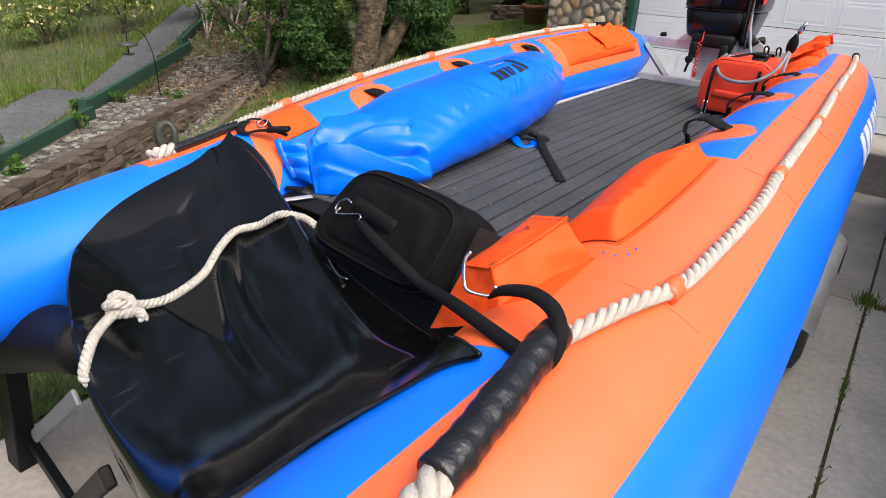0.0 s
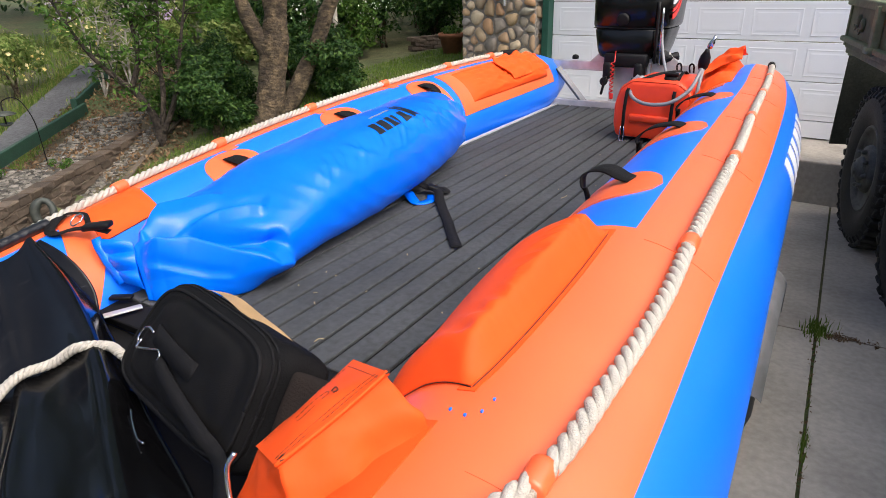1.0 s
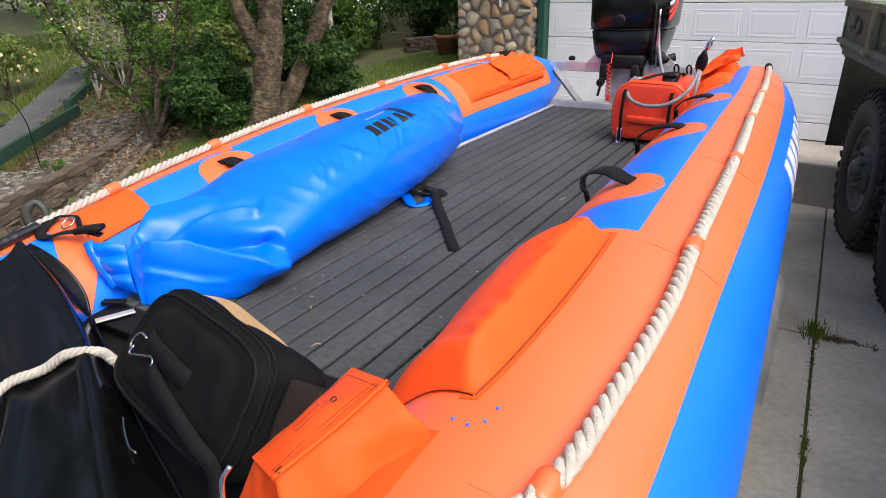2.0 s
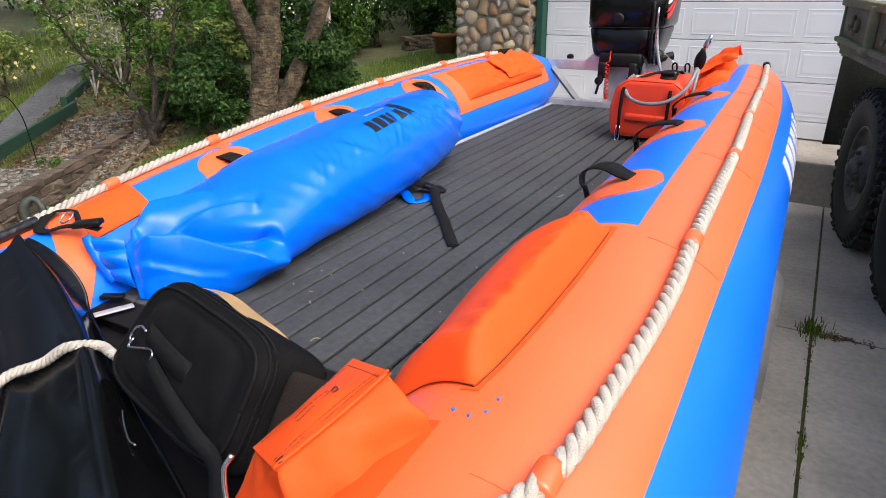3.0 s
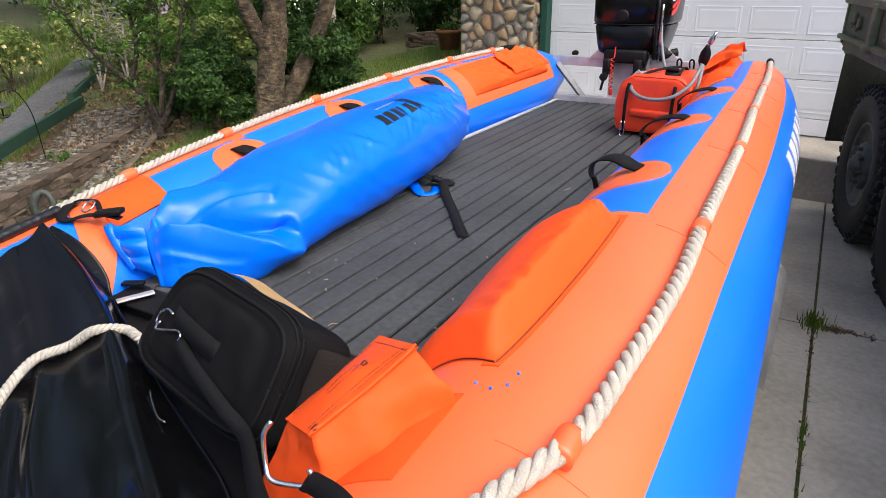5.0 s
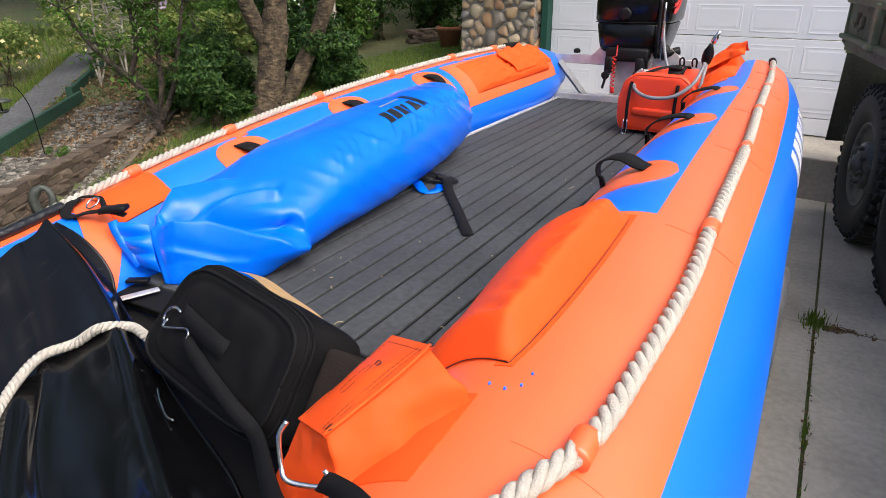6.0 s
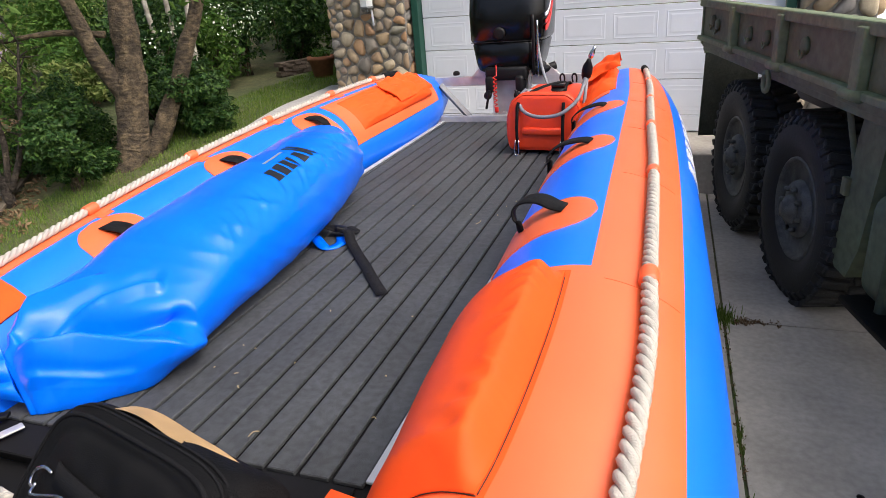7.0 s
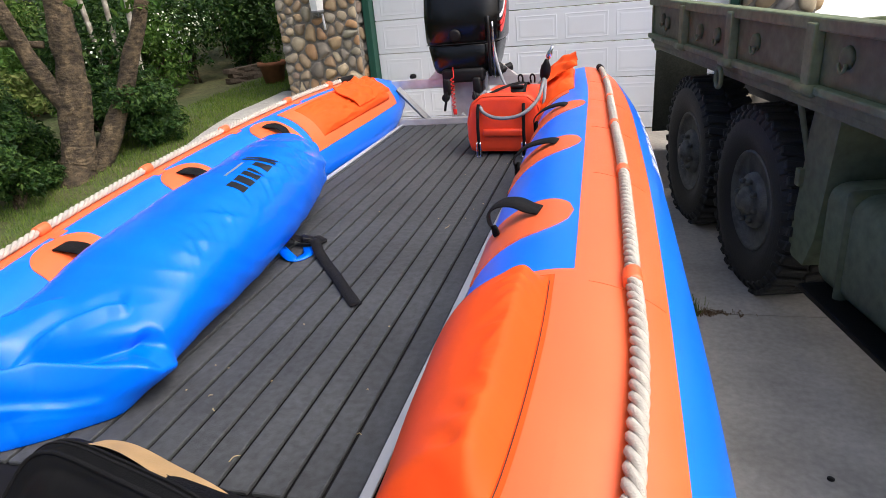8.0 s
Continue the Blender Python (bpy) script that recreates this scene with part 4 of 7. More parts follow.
def flap_mesh(side, y0, y1, a0, a1, lift, rise, seed):
    """A loose crumpled flap that stands off the pocket."""
    def f(u, v, h):
        y = y0 + (y1 - y0) * u
        w = rise * math.sin(math.pi * min(1, u * 1.2)) * (0.4 + 0.6 * v) + 0.016 * noise.noise((u * 6 + seed, v * 5, 0)) + 0.012 * math.sin(u * 21 + v * 8) * v
        return on_tube(side, y + 0.03 * math.sin(v * 5 + seed), a0 + (a1 - a0) * v, lift + h + max(0, w))
    return slab_surface(f, 30, 24, 0.004)


part("flap", flap_mesh(-1, 3.00, 3.58, -56, -20, 0.042, 0.016, 1.0), M_ORANGE_BAG, lpocket, "crumpled loose flap")
part("stern_patch", tube_patch(1, 2.62, 3.62, -80, -20, 0.0045), M_ORANGE, right_tube, "orange patch below the pocket")
rpocket = part("stern_pocket", stern_pocket(1, 2.72, 3.60, -70, -14, 0.055, 9), M_ORANGE_BAG, boat, "orange tarpaulin stern pocket with a folded flap")
part("flap", flap_mesh(1, 3.05, 3.55, -44, -8, 0.075, 0.07, 5.0), M_ORANGE_BAG, rpocket, "crumpled loose flap")
# bow pouch on the other tube
part("bow_pouch", slab_surface(lambda u, v, h: on_tube(-1, -0.19 + 0.03 * v + 0.27 * u, -34 + 36 * v, (h + 0.012 * math.sin(math.pi * u) ** 0.5 * math.sin(math.pi * v) ** 0.5 + 0.004 * noise.noise((u * 5, v * 5, 2))) if h > 0 else 0), 20, 16, 0.008), M_ORANGE_BAG, boat, "flat orange pouch near the bow")

# plain white shapes where the maker's name stands on the outer side
for i in range(6):
    y = 1.50 + 0.20 * i
    bm = cross_patch(1, lambda u, y=y: y + 0.05 * (1 - u), lambda u, y=y: y + 0.05 * (1 - u) + (0.15 if i % 2 else 0.12), 84, 58, 0.0035, 6, 4)
    part("lettering_block", bm, M_WHITE, right_tube, "plain white block of lettering")
# small blue repair marks and a pen dot
for y, a in ((-0.571, -14.4), (-0.579, -8.8), (-0.562, -5.0), (-0.527, -4.2)):
    part("repair_mark", tube_patch(1, y, y + 0.0045, a, a + 0.65, 0.0045, 1, 2), M_BLUE, right_tube, "tiny blue scuff mark")

# deck
deck = part("deck_base", box(1.30, 4.20, 0.03, 0.004, pose(-0.015, 1.77, DECK - 0.030)), M_GROOVE, boat, "black deck base", smooth=False)
part("bow_floor", box(1.30, 0.75, 0.03, 0.004, pose(0.06, -0.70, 0.815)), M_GROOVE, deck, "black bow floor", smooth=False)
PLANK = 0.0885
for i in range(14):
    wide = PLANK if i < 13 else 0.052
    x = 0.586 - PLANK * i - wide / 2
    part("plank", box(wide - 0.012, 4.05, 0.014, 0.003, pose(x, 1.80, DECK - 0.007), segments=1), M_FOAM, deck, smooth=False)
part("front_panel", box(1.16, 0.11, 0.012, 0.003, pose(-0.015, -0.288, DECK - 0.008), segments=1), M_GROOVE, deck, "smooth black front panel", smooth=False)
for x in (-0.602, 0.600):
    for y0, y1 in ((-0.22 if x > 0 else -0.20, 1.05), (1.056, 2.83), (2.836, 3.84)):
        part("edge_strip", box(0.028, y1 - y0, 0.010, 0.002, pose(x, (y0 + y1) / 2, DECK + 0.004), segments=1), M_ALU_BRIGHT, deck, "bare aluminium edge strip", smooth=False)
# bits of litter on the deck
LITTER = thing("deck_litter", "dry straw and grit scattered on the deck", "litter", kind="stuff")
bm = bmesh.new()
rnd = random.Random(4)
for x, y, s in ((0.235, -0.117, 0.030), (0.511, 0.0, 0.012), (0.366, 1.446, 0.05), (0.10, 0.52, 0.010), (0.05, 0.05, 0.016), (0.0, 0.1, 0.012)) + tuple((rnd.uniform(-0.2, 0.55), rnd.uniform(-0.1, 3.2), rnd.uniform(0.003, 0.006)) for _ in range(14)):
    a = rnd.uniform(0, 6.28)
    pipe([(x, y, DECK + 0.003), (x + s * 0.5 * math.cos(a), y + s * 0.5 * math.sin(a), DECK + 0.006), (x + s * math.cos(a + 0.4), y + s * math.sin(a + 0.4), DECK + 0.003)], 0.0015, 4, 5, bm=bm)
part("straw", bm, M_LITTER, LITTER)

# transom
TY = 3.93
transom = part("transom", box(1.34, 0.035, 0.075, 0.006, pose(-0.02, TY, 1.19, 0, 0, -2)), M_ALU, boat, "bare aluminium transom beam", smooth=False)
part("sill", box(1.24, 0.06, 0.055, 0.006, pose(-0.02, TY - 0.07, DECK + 0.02)), M_ALU, transom, smooth=False)
part("motor_plate", box(0.30, 0.05, 0.44, 0.006, pose(-0.02, TY + 0.01, 1.06)), M_ALU, transom, "scuffed aluminium motor plate", smooth=False)
for x, w in ((-0.165, 0.03), (0.035, 0.06), (0.125, 0.03)):
    part("upright", box(w, 0.045, 0.36, 0.005, pose(x, TY - 0.03, 1.05)), M_ALU, transom, smooth=False)
part("brace", pipe([(-0.62, TY - 0.06, 1.17), (-0.37, TY - 0.07, 0.90)], 0.028, 1, 4), M_GALV, transom, smooth=False)
part("brace", pipe([(0.58, TY - 0.06, 1.17), (0.34, TY - 0.07, 0.90)], 0.028, 1, 4), M_GALV, transom, smooth=False)
cap = bmesh.new()
lo = [cap.verts.new(p) for p in ((-0.36, TY - 0.03, 1.225), (0.36, TY - 0.03, 1.225), (0.36, TY + 0.03, 1.225), (-0.36, TY + 0.03, 1.225))]
hi = [cap.verts.new(p) for p in ((-0.27, TY - 0.03, 1.31), (0.27, TY - 0.03, 1.31), (0.27, TY + 0.03, 1.31), (-0.27, TY + 0.03, 1.31))]
cap.faces.new(hi)
cap.faces.new(lo[::-1])
for k in range(4):
    cap.faces.new((lo[k], lo[(k + 1) % 4], hi[(k + 1) % 4], hi[k]))
part("cap_plate", cap, M_ALU, transom, smooth=False)
part("drain_plug", turned([(0, 0), (0.022, 0), (0.022, 0.02), (0.012, 0.025), (0, 0.025)], 16, at=pose(-0.09, TY - 0.02, 0.925, 90)), M_ALU, transom)
part("knob", turned([(0, 0), (0.025, 0.003), (0.03, 0.02), (0.02, 0.035), (0, 0.04)], 14, at=pose(-0.50, TY + 0.02, 1.235)), M_BLACK, transom, "black plastic knob")
# ---- things in the boat ----
BAG_ROWS = [(-0.494, -0.194, 0.955, 0.086, 0.010, 62), (-0.490, -0.184, 0.956, 0.098, 0.024, 60), (-0.478, -0.150, 0.962, 0.128, 0.062, 52), (-0.462, -0.080, 0.972, 0.190, 0.098, 36), (-0.440, 0.06, 0.99, 0.280, 0.120, 12), (-0.420, 0.22, 1.015, 0.270, 0.148, 5), (-0.425, 0.45, 1.045, 0.280, 0.185, 0), (-0.432, 0.80, 1.065, 0.270, 0.200, 0), (-0.460, 1.10, 1.075, 0.250, 0.203, 0), (-0.500, 1.35, 1.075, 0.245, 0.203, 0), (-0.560, 1.62, 1.075, 0.235, 0.200, 0), (-0.600, 1.80, 1.070, 0.225, 0.192, 0), (-0.612, 1.855, 1.070, 0.205, 0.175, 0), (-0.616, 1.875, 1.070, 0.130, 0.110, 0), (-0.617, 1.878, 1.070, 0.010, 0.010, 0)]
BAG_KEYS = [(i, *r) for i, r in enumerate(BAG_ROWS)]
BAG_LAST = len(BAG_ROWS) - 1


def crease(p, line, uphill, high, low_reach, high_reach, dip):
    """A sharp ridge along a line of places: a straight slope below it, a short steep one above it that ends in a dip."""
    best, foot, run = 9.0, None, 0.0
    n = len(line) - 1
    p = p - FACING * p.dot(FACING)
    for k in range(n):
        a, b = line[k], line[k + 1]
        t = max(0.0, min(1.0, (p - a).dot(b - a) / (b - a).length_squared))
        d = (p - a - (b - a) * t).length
        if d < best:
            best, foot, run = d, a + (b - a) * t, (k + t) / n
    ends = smooth_step(0.0, 0.10, run) * smooth_step(1.0, 0.86, run)
    if (p - foot).dot(uphill) < 0:
        return ends * high * max(0.0, 1 - best / low_reach) ** 1.2
    x = best / high_reach
    return ends * (high * max(0.0, 1 - x * 2.6) - dip * math.exp(-((x - 0.62) / 0.36) ** 2))


def line_of(*places):
    return [Vector(q) for q in places]


def laid(*places):
    """A line of places, flattened along the way that the bag's open side faces."""
    return [q - FACING * q.dot(FACING) for q in line_of(*places)]


FACING = Vector((0.58, -0.56, 0.59)).normalized()


BIG_FOLD = laid((-0.516, -0.165, 1.030), (-0.384, -0.079, 1.052), (-0.24, -0.012, 1.023), (-0.175, 0.105, 0.955), (-0.180, 0.225, 0.925))
UPPER_FOLD = laid((-0.510, -0.150, 1.045), (-0.449, -0.059, 1.080), (-0.386, 0.066, 1.103), (-0.312, 0.148, 1.115), (-0.255, 0.190, 1.105))
BACK_FOLD = laid((-0.535, -0.150, 1.050), (-0.555, -0.085, 1.090), (-0.600, 0.000, 1.100), (-0.560, 0.090, 1.110), (-0.450, 0.180, 1.130))
HEM_FOLD = laid((-0.490, -0.185, 0.975), (-0.400, -0.130, 0.955), (-0.300, -0.080, 0.935), (-0.230, -0.010, 0.915))
UPHILL = Vector((-0.45, 0.65, 0.55))


def bag_bump(y, w, p):
    """Crisp folds that run out from where the bag is rolled shut, soft waves along its body, wrinkles along its shoulder."""
    front = smooth_step(0.40, 0.05, y)
    total = 0.006 * noise.noise((y * 3, math.cos(6.28 * w) * 1.5, math.sin(6.28 * w) * 1.5))
    if y < 0.45:
        low = smooth_step(DECK + 0.01, DECK + 0.09, p.z)
        total += low * crease(p, BIG_FOLD, UPHILL, 0.046, 0.110, 0.090, 0.066)
        total += low * crease(p, UPPER_FOLD, UPHILL, 0.026, 0.038, 0.060, 0.016)
        total += low * crease(p, BACK_FOLD, UPHILL, 0.020, 0.055, 0.060, 0.004)
        total += low * crease(p, HEM_FOLD, UPHILL, 0.008, 0.035, 0.040, 0.006)
    total += front * 0.0025 * (0.5 - 2 * abs(noise.noise((p.x * 6.0 + p.y * 3.0, p.y * 4.0 - p.x * 3.0, p.z * 7.0))))
    band = math.exp(-((w - 0.135) / 0.045) ** 2) * smooth_step(0.25, 0.5, y)
    slant = p.y * 0.55 + p.z
    total += (0.003 + 0.017 * band) * (0.45 - 2 * abs(noise.noise((slant * 11, p.y * 3.5, 4.0)))) + 0.009 * band * (0.45 - 2 * abs(noise.noise(((p.y * 0.9 - p.z) * 19, p.y * 5.0, 9.0))))
    rim = smooth_step(1.70, 1.84, y)
    total += rim * 0.006 * math.sin(6.28 * w * 9 + 3 * math.sin(6.28 * w * 2))
    return total


def on_bag(s, v, lift=0.0, bumps=True):
    """A place on the bag: s counts its rows, v goes round from its side over the top; it lies on the deck and against the tube."""
    x, y, z, hw, hh, tilt = keyed(BAG_KEYS, s)
    x2, y2 = keyed(BAG_KEYS, min(BAG_LAST, s + 0.05))[:2]
    x1, y1 = keyed(BAG_KEYS, max(0, s - 0.05))[:2]
    d = Vector((x2 - x1, y2 - y1, 0)).normalized()
    flat = Vector((d.y, -d.x, 0))
    side = flat * math.cos(radians(tilt)) - Vector((0, 0, math.sin(radians(tilt))))
    up = flat * math.sin(radians(tilt)) + Vector((0, 0, math.cos(radians(tilt))))
    c, q = math.cos(2 * math.pi * v), math.sin(2 * math.pi * v)
    p = Vector((x, y, z)) + side * ((max(hw, 0.003) + lift) * math.copysign(abs(c) ** 0.87, c)) + up * ((max(hh, 0.003) + lift) * math.copysign(abs(q) ** 0.87, q))
    if bumps:
        p += (side * c + up * q) * (bag_bump(y, v if v < 0.75 else v - 1, p) * smooth_step(0, 0.03, hh))
    cx, cz, r = keyed(LEFT_KEYS, p.y)
    out = Vector((p.x - cx, 0, p.z - cz))
    if out.length < r + 0.008:
        p += out.normalized() * (r + 0.008 - out.length)
    p.z = max(p.z, DECK + 0.003)
    return p


bag = thing("dry_bag", "long bright blue waterproof dry bag lying on the deck", "dry bag")
bag_mesh = grid_surface(lambda u, v: on_bag(u * BAG_LAST, v), 380, 250, close_v=True, cap_u=True)
bmesh.ops.recalc_face_normals(bag_mesh, faces=bag_mesh.faces)
bag_body = part("body", bag_mesh, M_BAG_BLUE, bag, "creased glossy blue tarpaulin")


def bag_print(s0, s1, v0, v1, slant=0.0):
    """A flat print on the bag's skin between two rows and two turns."""
    return slab_surface(lambda u, v, h: on_bag(s0 + (s1 - s0) * u + slant * v, v0 + (v1 - v0) * v, 0.0, True) + Vector((0.5, 0, 0.86)) * (0.0015 + max(h, 0)), 6, 8, 0.0008)


# the maker's mark as plain black bars, a pointed sign and a thin grey line
for i in range(5):
    s0 = 7.22 + 0.225 * i
    part("print_bar", bag_print(s0, s0 + (0.17 if i != 3 else 0.08), 0.150, 0.203, 0.06), M_INK, bag_body, "plain black printed bar")
for a, b in ((0.0, 0.10), (0.17, 0.27)):
    part("print_sign", bag_print(8.40 + a, 8.40 + b, 0.150, 0.245, 0.04), M_INK, bag_body, "plain black printed sign")
part("print_sign", bag_print(8.47, 8.63, 0.185, 0.205, 0.02), M_INK, bag_body, "plain black printed sign")
part("print_bar", bag_print(7.62, 8.26, 0.229, 0.236), M_HOSE, bag_body, "thin grey printed bar")
# the gathered mouth, pleated cloth between the buckle and the bag's front edge
MOUTH_OUT = line_of((-0.655, -0.218, 1.062), (-0.622, -0.226, 1.020), (-0.592, -0.222, 0.972), (-0.560, -0.210, 0.915))
MOUTH_IN = line_of((-0.545, -0.160, 1.048), (-0.520, -0.178, 1.005), (-0.498, -0.192, 0.955), (-0.478, -0.196, 0.905))


def mouth_at(u, v, h):
    a, b = keyed([(k / 3, *q) for k, q in enumerate(MOUTH_OUT)], v), keyed([(k / 3, *q) for k, q in enumerate(MOUTH_IN)], v)
    pleat = 0.020 * abs(math.sin(math.pi * (2.6 * v + 0.5 * u))) * math.sin(math.pi * (0.12 + 0.80 * u))
    return Vector(a) * (1 - u) + Vector(b) * u + Vector((0.45, -0.62, 0.64)) * (0.010 + h + pleat)


part("rolled_mouth", slab_surface(mouth_at, 24, 60, 0.005), M_BAG_BLUE, bag, "gathered blue mouth of the bag")
part("mouth_edge", strap([mouth_at(0.0, k / 8, 0.006) for k in range(9)], 0.030, 0.008, 30, up=(0.45, -0.62, 0.64)), M_BAG_BLUE, bag, "welded blue hem")
# straps: a tail on the deck and the buckled roll
part("strap_tail", strap([(-0.300, 1.20, DECK + 0.055), (-0.235, 1.215, DECK + 0.030), (-0.165, 1.185, DECK + 0.040), (-0.115, 1.115, DECK + 0.020), (-0.03, 1.01, DECK + 0.006), (0.05, 0.91, DECK + 0.006), (0.14, 0.79, DECK + 0.005), (0.232, 0.672, DECK + 0.006)], 0.046, 0.004, 40), M_WEB, bag, "black webbing strap tail")
part("strap_tail", strap([(-0.30, 1.23, DECK + 0.045), (-0.21, 1.235, DECK + 0.018), (-0.16, 1.255, DECK + 0.012), (-0.22, 1.30, DECK + 0.015)], 0.040, 0.004, 20), M_WEB, bag, "black webbing strap tail")
part("lash_tab", strap([(-0.30, 1.12, DECK + 0.03), (-0.21, 1.06, DECK + 0.006), (-0.17, 1.12, DECK + 0.006), (-0.20, 1.19, DECK + 0.010)], 0.05, 0.004, 16), M_BAG_BLUE, bag, "blue lash tab")
part("buckle", box(0.055, 0.05, 0.022, 0.006, pose(-0.215, 1.22, DECK + 0.036, 0, 20, 30)), M_BLACK, bag, "black plastic buckle")
part("strap_tail", strap([(-0.635, -0.185, 1.085), (-0.68, -0.215, 1.100), (-0.735, -0.250, 1.098), (-0.78, -0.285, 1.085), (-0.82, -0.285, 1.090), (-0.86, -0.235, 1.105), (-0.885, -0.20, 1.105)], 0.034, 0.004, 30), M_WEB, bag, "black webbing strap")
part("strap_tail", strap([(-0.70, -0.215, 1.105), (-0.755, -0.185, 1.112), (-0.81, -0.165, 1.115), (-0.87, -0.185, 1.112), (-0.90, -0.20, 1.10)], 0.018, 0.004, 24), M_WEB, bag, "thin black webbing strap")
part("buckle", box(0.095, 0.046, 0.020, 0.006, pose(-0.665, -0.205, 1.108, 0, -6, 32)), M_BLACK, bag, "black plastic buckle")
part("ring", pipe([(-0.745 + 0.024 * math.cos(a), -0.225 + 0.020 * math.sin(a), 1.122 + 0.014 * math.sin(a)) for a in (0, 1, 2, 3, 4, 5, 6.28)], 0.003, 24, 6), M_STEEL, bag, "steel ring")

# black nylon bag, leaning on the front deck
LID_AT = Vector((0.317, -0.576, 1.042))
LU, LV, LN = Vector((0.96, -0.232, 0.158)), Vector((0.0, 0.564, 0.826)), Vector((-0.28, -0.79, 0.54)).normalized()


def lid(u, v, d=0.0):
    return LID_AT + LU * u + LV * v + LN * d


cooler = thing("camera_bag", "black nylon bag with a tan flap leaning on the deck", "bag")
corners = [lid(-0.485, -0.115), lid(0.210, -0.165), lid(0.255, 0.125), lid(-0.310, 0.195), lid(-0.36, -0.07, -0.06), lid(0.27, -0.12, -0.06), lid(0.285, 0.110, -0.135), lid(-0.27, 0.14, -0.15)]
body = part("body", hull_mesh(corners, 0.045, 3, 0.009, 7), M_BAGBLACK, cooler, "black nylon body")


LID_QUAD = ((-0.475, -0.105), (0.205, -0.150), (0.245, 0.120), (-0.300, 0.185))


def lid_curve(inset, d):
    """A rounded line round the lid, inset from its edge."""
    pts = []
    for k in range(49):
        a = 2 * math.pi * k / 48
        c, s = math.cos(a), math.sin(a)
        q = (abs(c) ** 5 + abs(s) ** 5) ** (-1 / 5)
        p, r = 0.5 + 0.5 * q * c * (1 - inset / 0.30), 0.5 + 0.5 * q * s * (1 - inset / 0.14)
        (ax, ay), (bx, by), (cx, cy), (dx, dy) = LID_QUAD
        uu = (ax * (1 - p) + bx * p) * (1 - r) + (dx * (1 - p) + cx * p) * r
        vv = (ay * (1 - p) + by * p) * (1 - r) + (dy * (1 - p) + cy * p) * r
        pts.append(lid(uu, vv, d))
    return pts


def lid_panel(u, v):
    """The padded front panel, from its middle to its rounded edge."""
    rim, mid = lid_edge[int(round(v * 96)) % 96], lid_mid
    p = mid + (rim - mid) * u
    sag = 0.010 * noise.noise(p * 6) + 0.005 * noise.noise(p * 15) - 0.010 * math.exp(-((u - 0.86) / 0.07) ** 2)
    return p + LN * (0.026 * (1 - u ** 3) + sag * (1 - u ** 6))


lid_edge = spline(lid_curve(0.012, 0.022)[:-1] + lid_curve(0.012, 0.022)[:1], 96)
lid_mid = sum(lid_edge[:-1], Vector()) / 96
panel = grid_surface(lid_panel, 26, 96, close_v=True)
bmesh.ops.remove_doubles(panel, verts=panel.verts, dist=1e-5)
bmesh.ops.recalc_face_normals(panel, faces=panel.faces)
lid_part = part("lid", panel, M_LID, cooler, "padded black nylon front panel")
band = [lid_curve(0.010, 0.022), lid_curve(-0.006, 0.008), lid_curve(-0.010, -0.012), lid_curve(-0.004, -0.036)]
part("gusset", grid_surface(lambda u, v: band[int(round(u * 3))][int(round(v * 48)) % 48], 3, 48, close_v=True), M_BAGBLACK, cooler, "black zip gusset")
for inset, d, r in ((0.008, 0.022, 0.0048), (-0.008, 0.004, 0.0030), (-0.011, -0.008, 0.0030), (-0.006, -0.030, 0.0045)):
    part("zip_piping", pipe(lid_curve(inset, d), r, 96, 6), M_WEB, cooler, "black piping and zip")
part("carry_handle", strap([lid(-0.225, 0.050, 0.040), lid(-0.205, 0.047, 0.052), lid(-0.10, 0.030, 0.057), lid(0.0, 0.012, 0.052), lid(0.020, 0.008, 0.040)], 0.046, 0.006, 20, up=tuple(LN)), M_WEB, cooler, "padded black carry handle")
part("side_pocket", hull_mesh([lid(0.262, -0.10, -0.01), lid(0.335, -0.10, -0.04), lid(0.375, 0.08, -0.10), lid(0.272, 0.10, -0.01), lid(0.27, -0.11, -0.10), lid(0.34, -0.11, -0.10), lid(0.38, 0.05, -0.17), lid(0.30, 0.06, -0.17)], 0.015, 2, 0.008, 3), mat("dark_brown_nylon", (0.016, 0.0115, 0.0095), 0.75, vary=0.3, scale=20, bump=0.3, bump_scale=200, spec=0.15), cooler, "dark brown side pocket")
part("flap", slab_surface(lambda u, v, h: lid(-0.19 + 0.365 * u + 0.012 * v, 0.184 - 0.055 * u * u - 0.004 * v - 0.026 * u ** 4 * v + 0.003 * math.sin(u * 8), -0.066 + 0.046 * v + h), 26, 10, 0.006), M_TAN, cooler, "tan canvas flap")


strap_thing = thing("bungee_strap", "black rubber tie-down strap with bent wire hooks", "strap")
part("band", strap([lid(-0.160, 0.002, 0.052), lid(-0.11, -0.016, 0.058), lid(0.005, -0.050, 0.058), lid(0.13, -0.085, 0.052), lid(0.223, -0.110, 0.046), (0.72, -0.88, 1.10), (0.88, -0.98, 1.145), (1.0, -1.04, 1.165)], 0.030, 0.006, 40, up=(-0.2, -0.5, 0.8)), M_WEB, strap_thing, "black rubber band")
part("band", strap([(0.815, -0.865, 1.150), (0.86, -0.89, 1.185), (0.94, -0.93, 1.225), (1.01, -0.975, 1.235), (1.045, -1.015, 1.215), (1.045, -1.04, 1.175), (1.02, -1.045, 1.15)], 0.030, 0.006, 30, up=(-0.1, -0.5, 0.9)), M_WEB, strap_thing, "black rubber band")
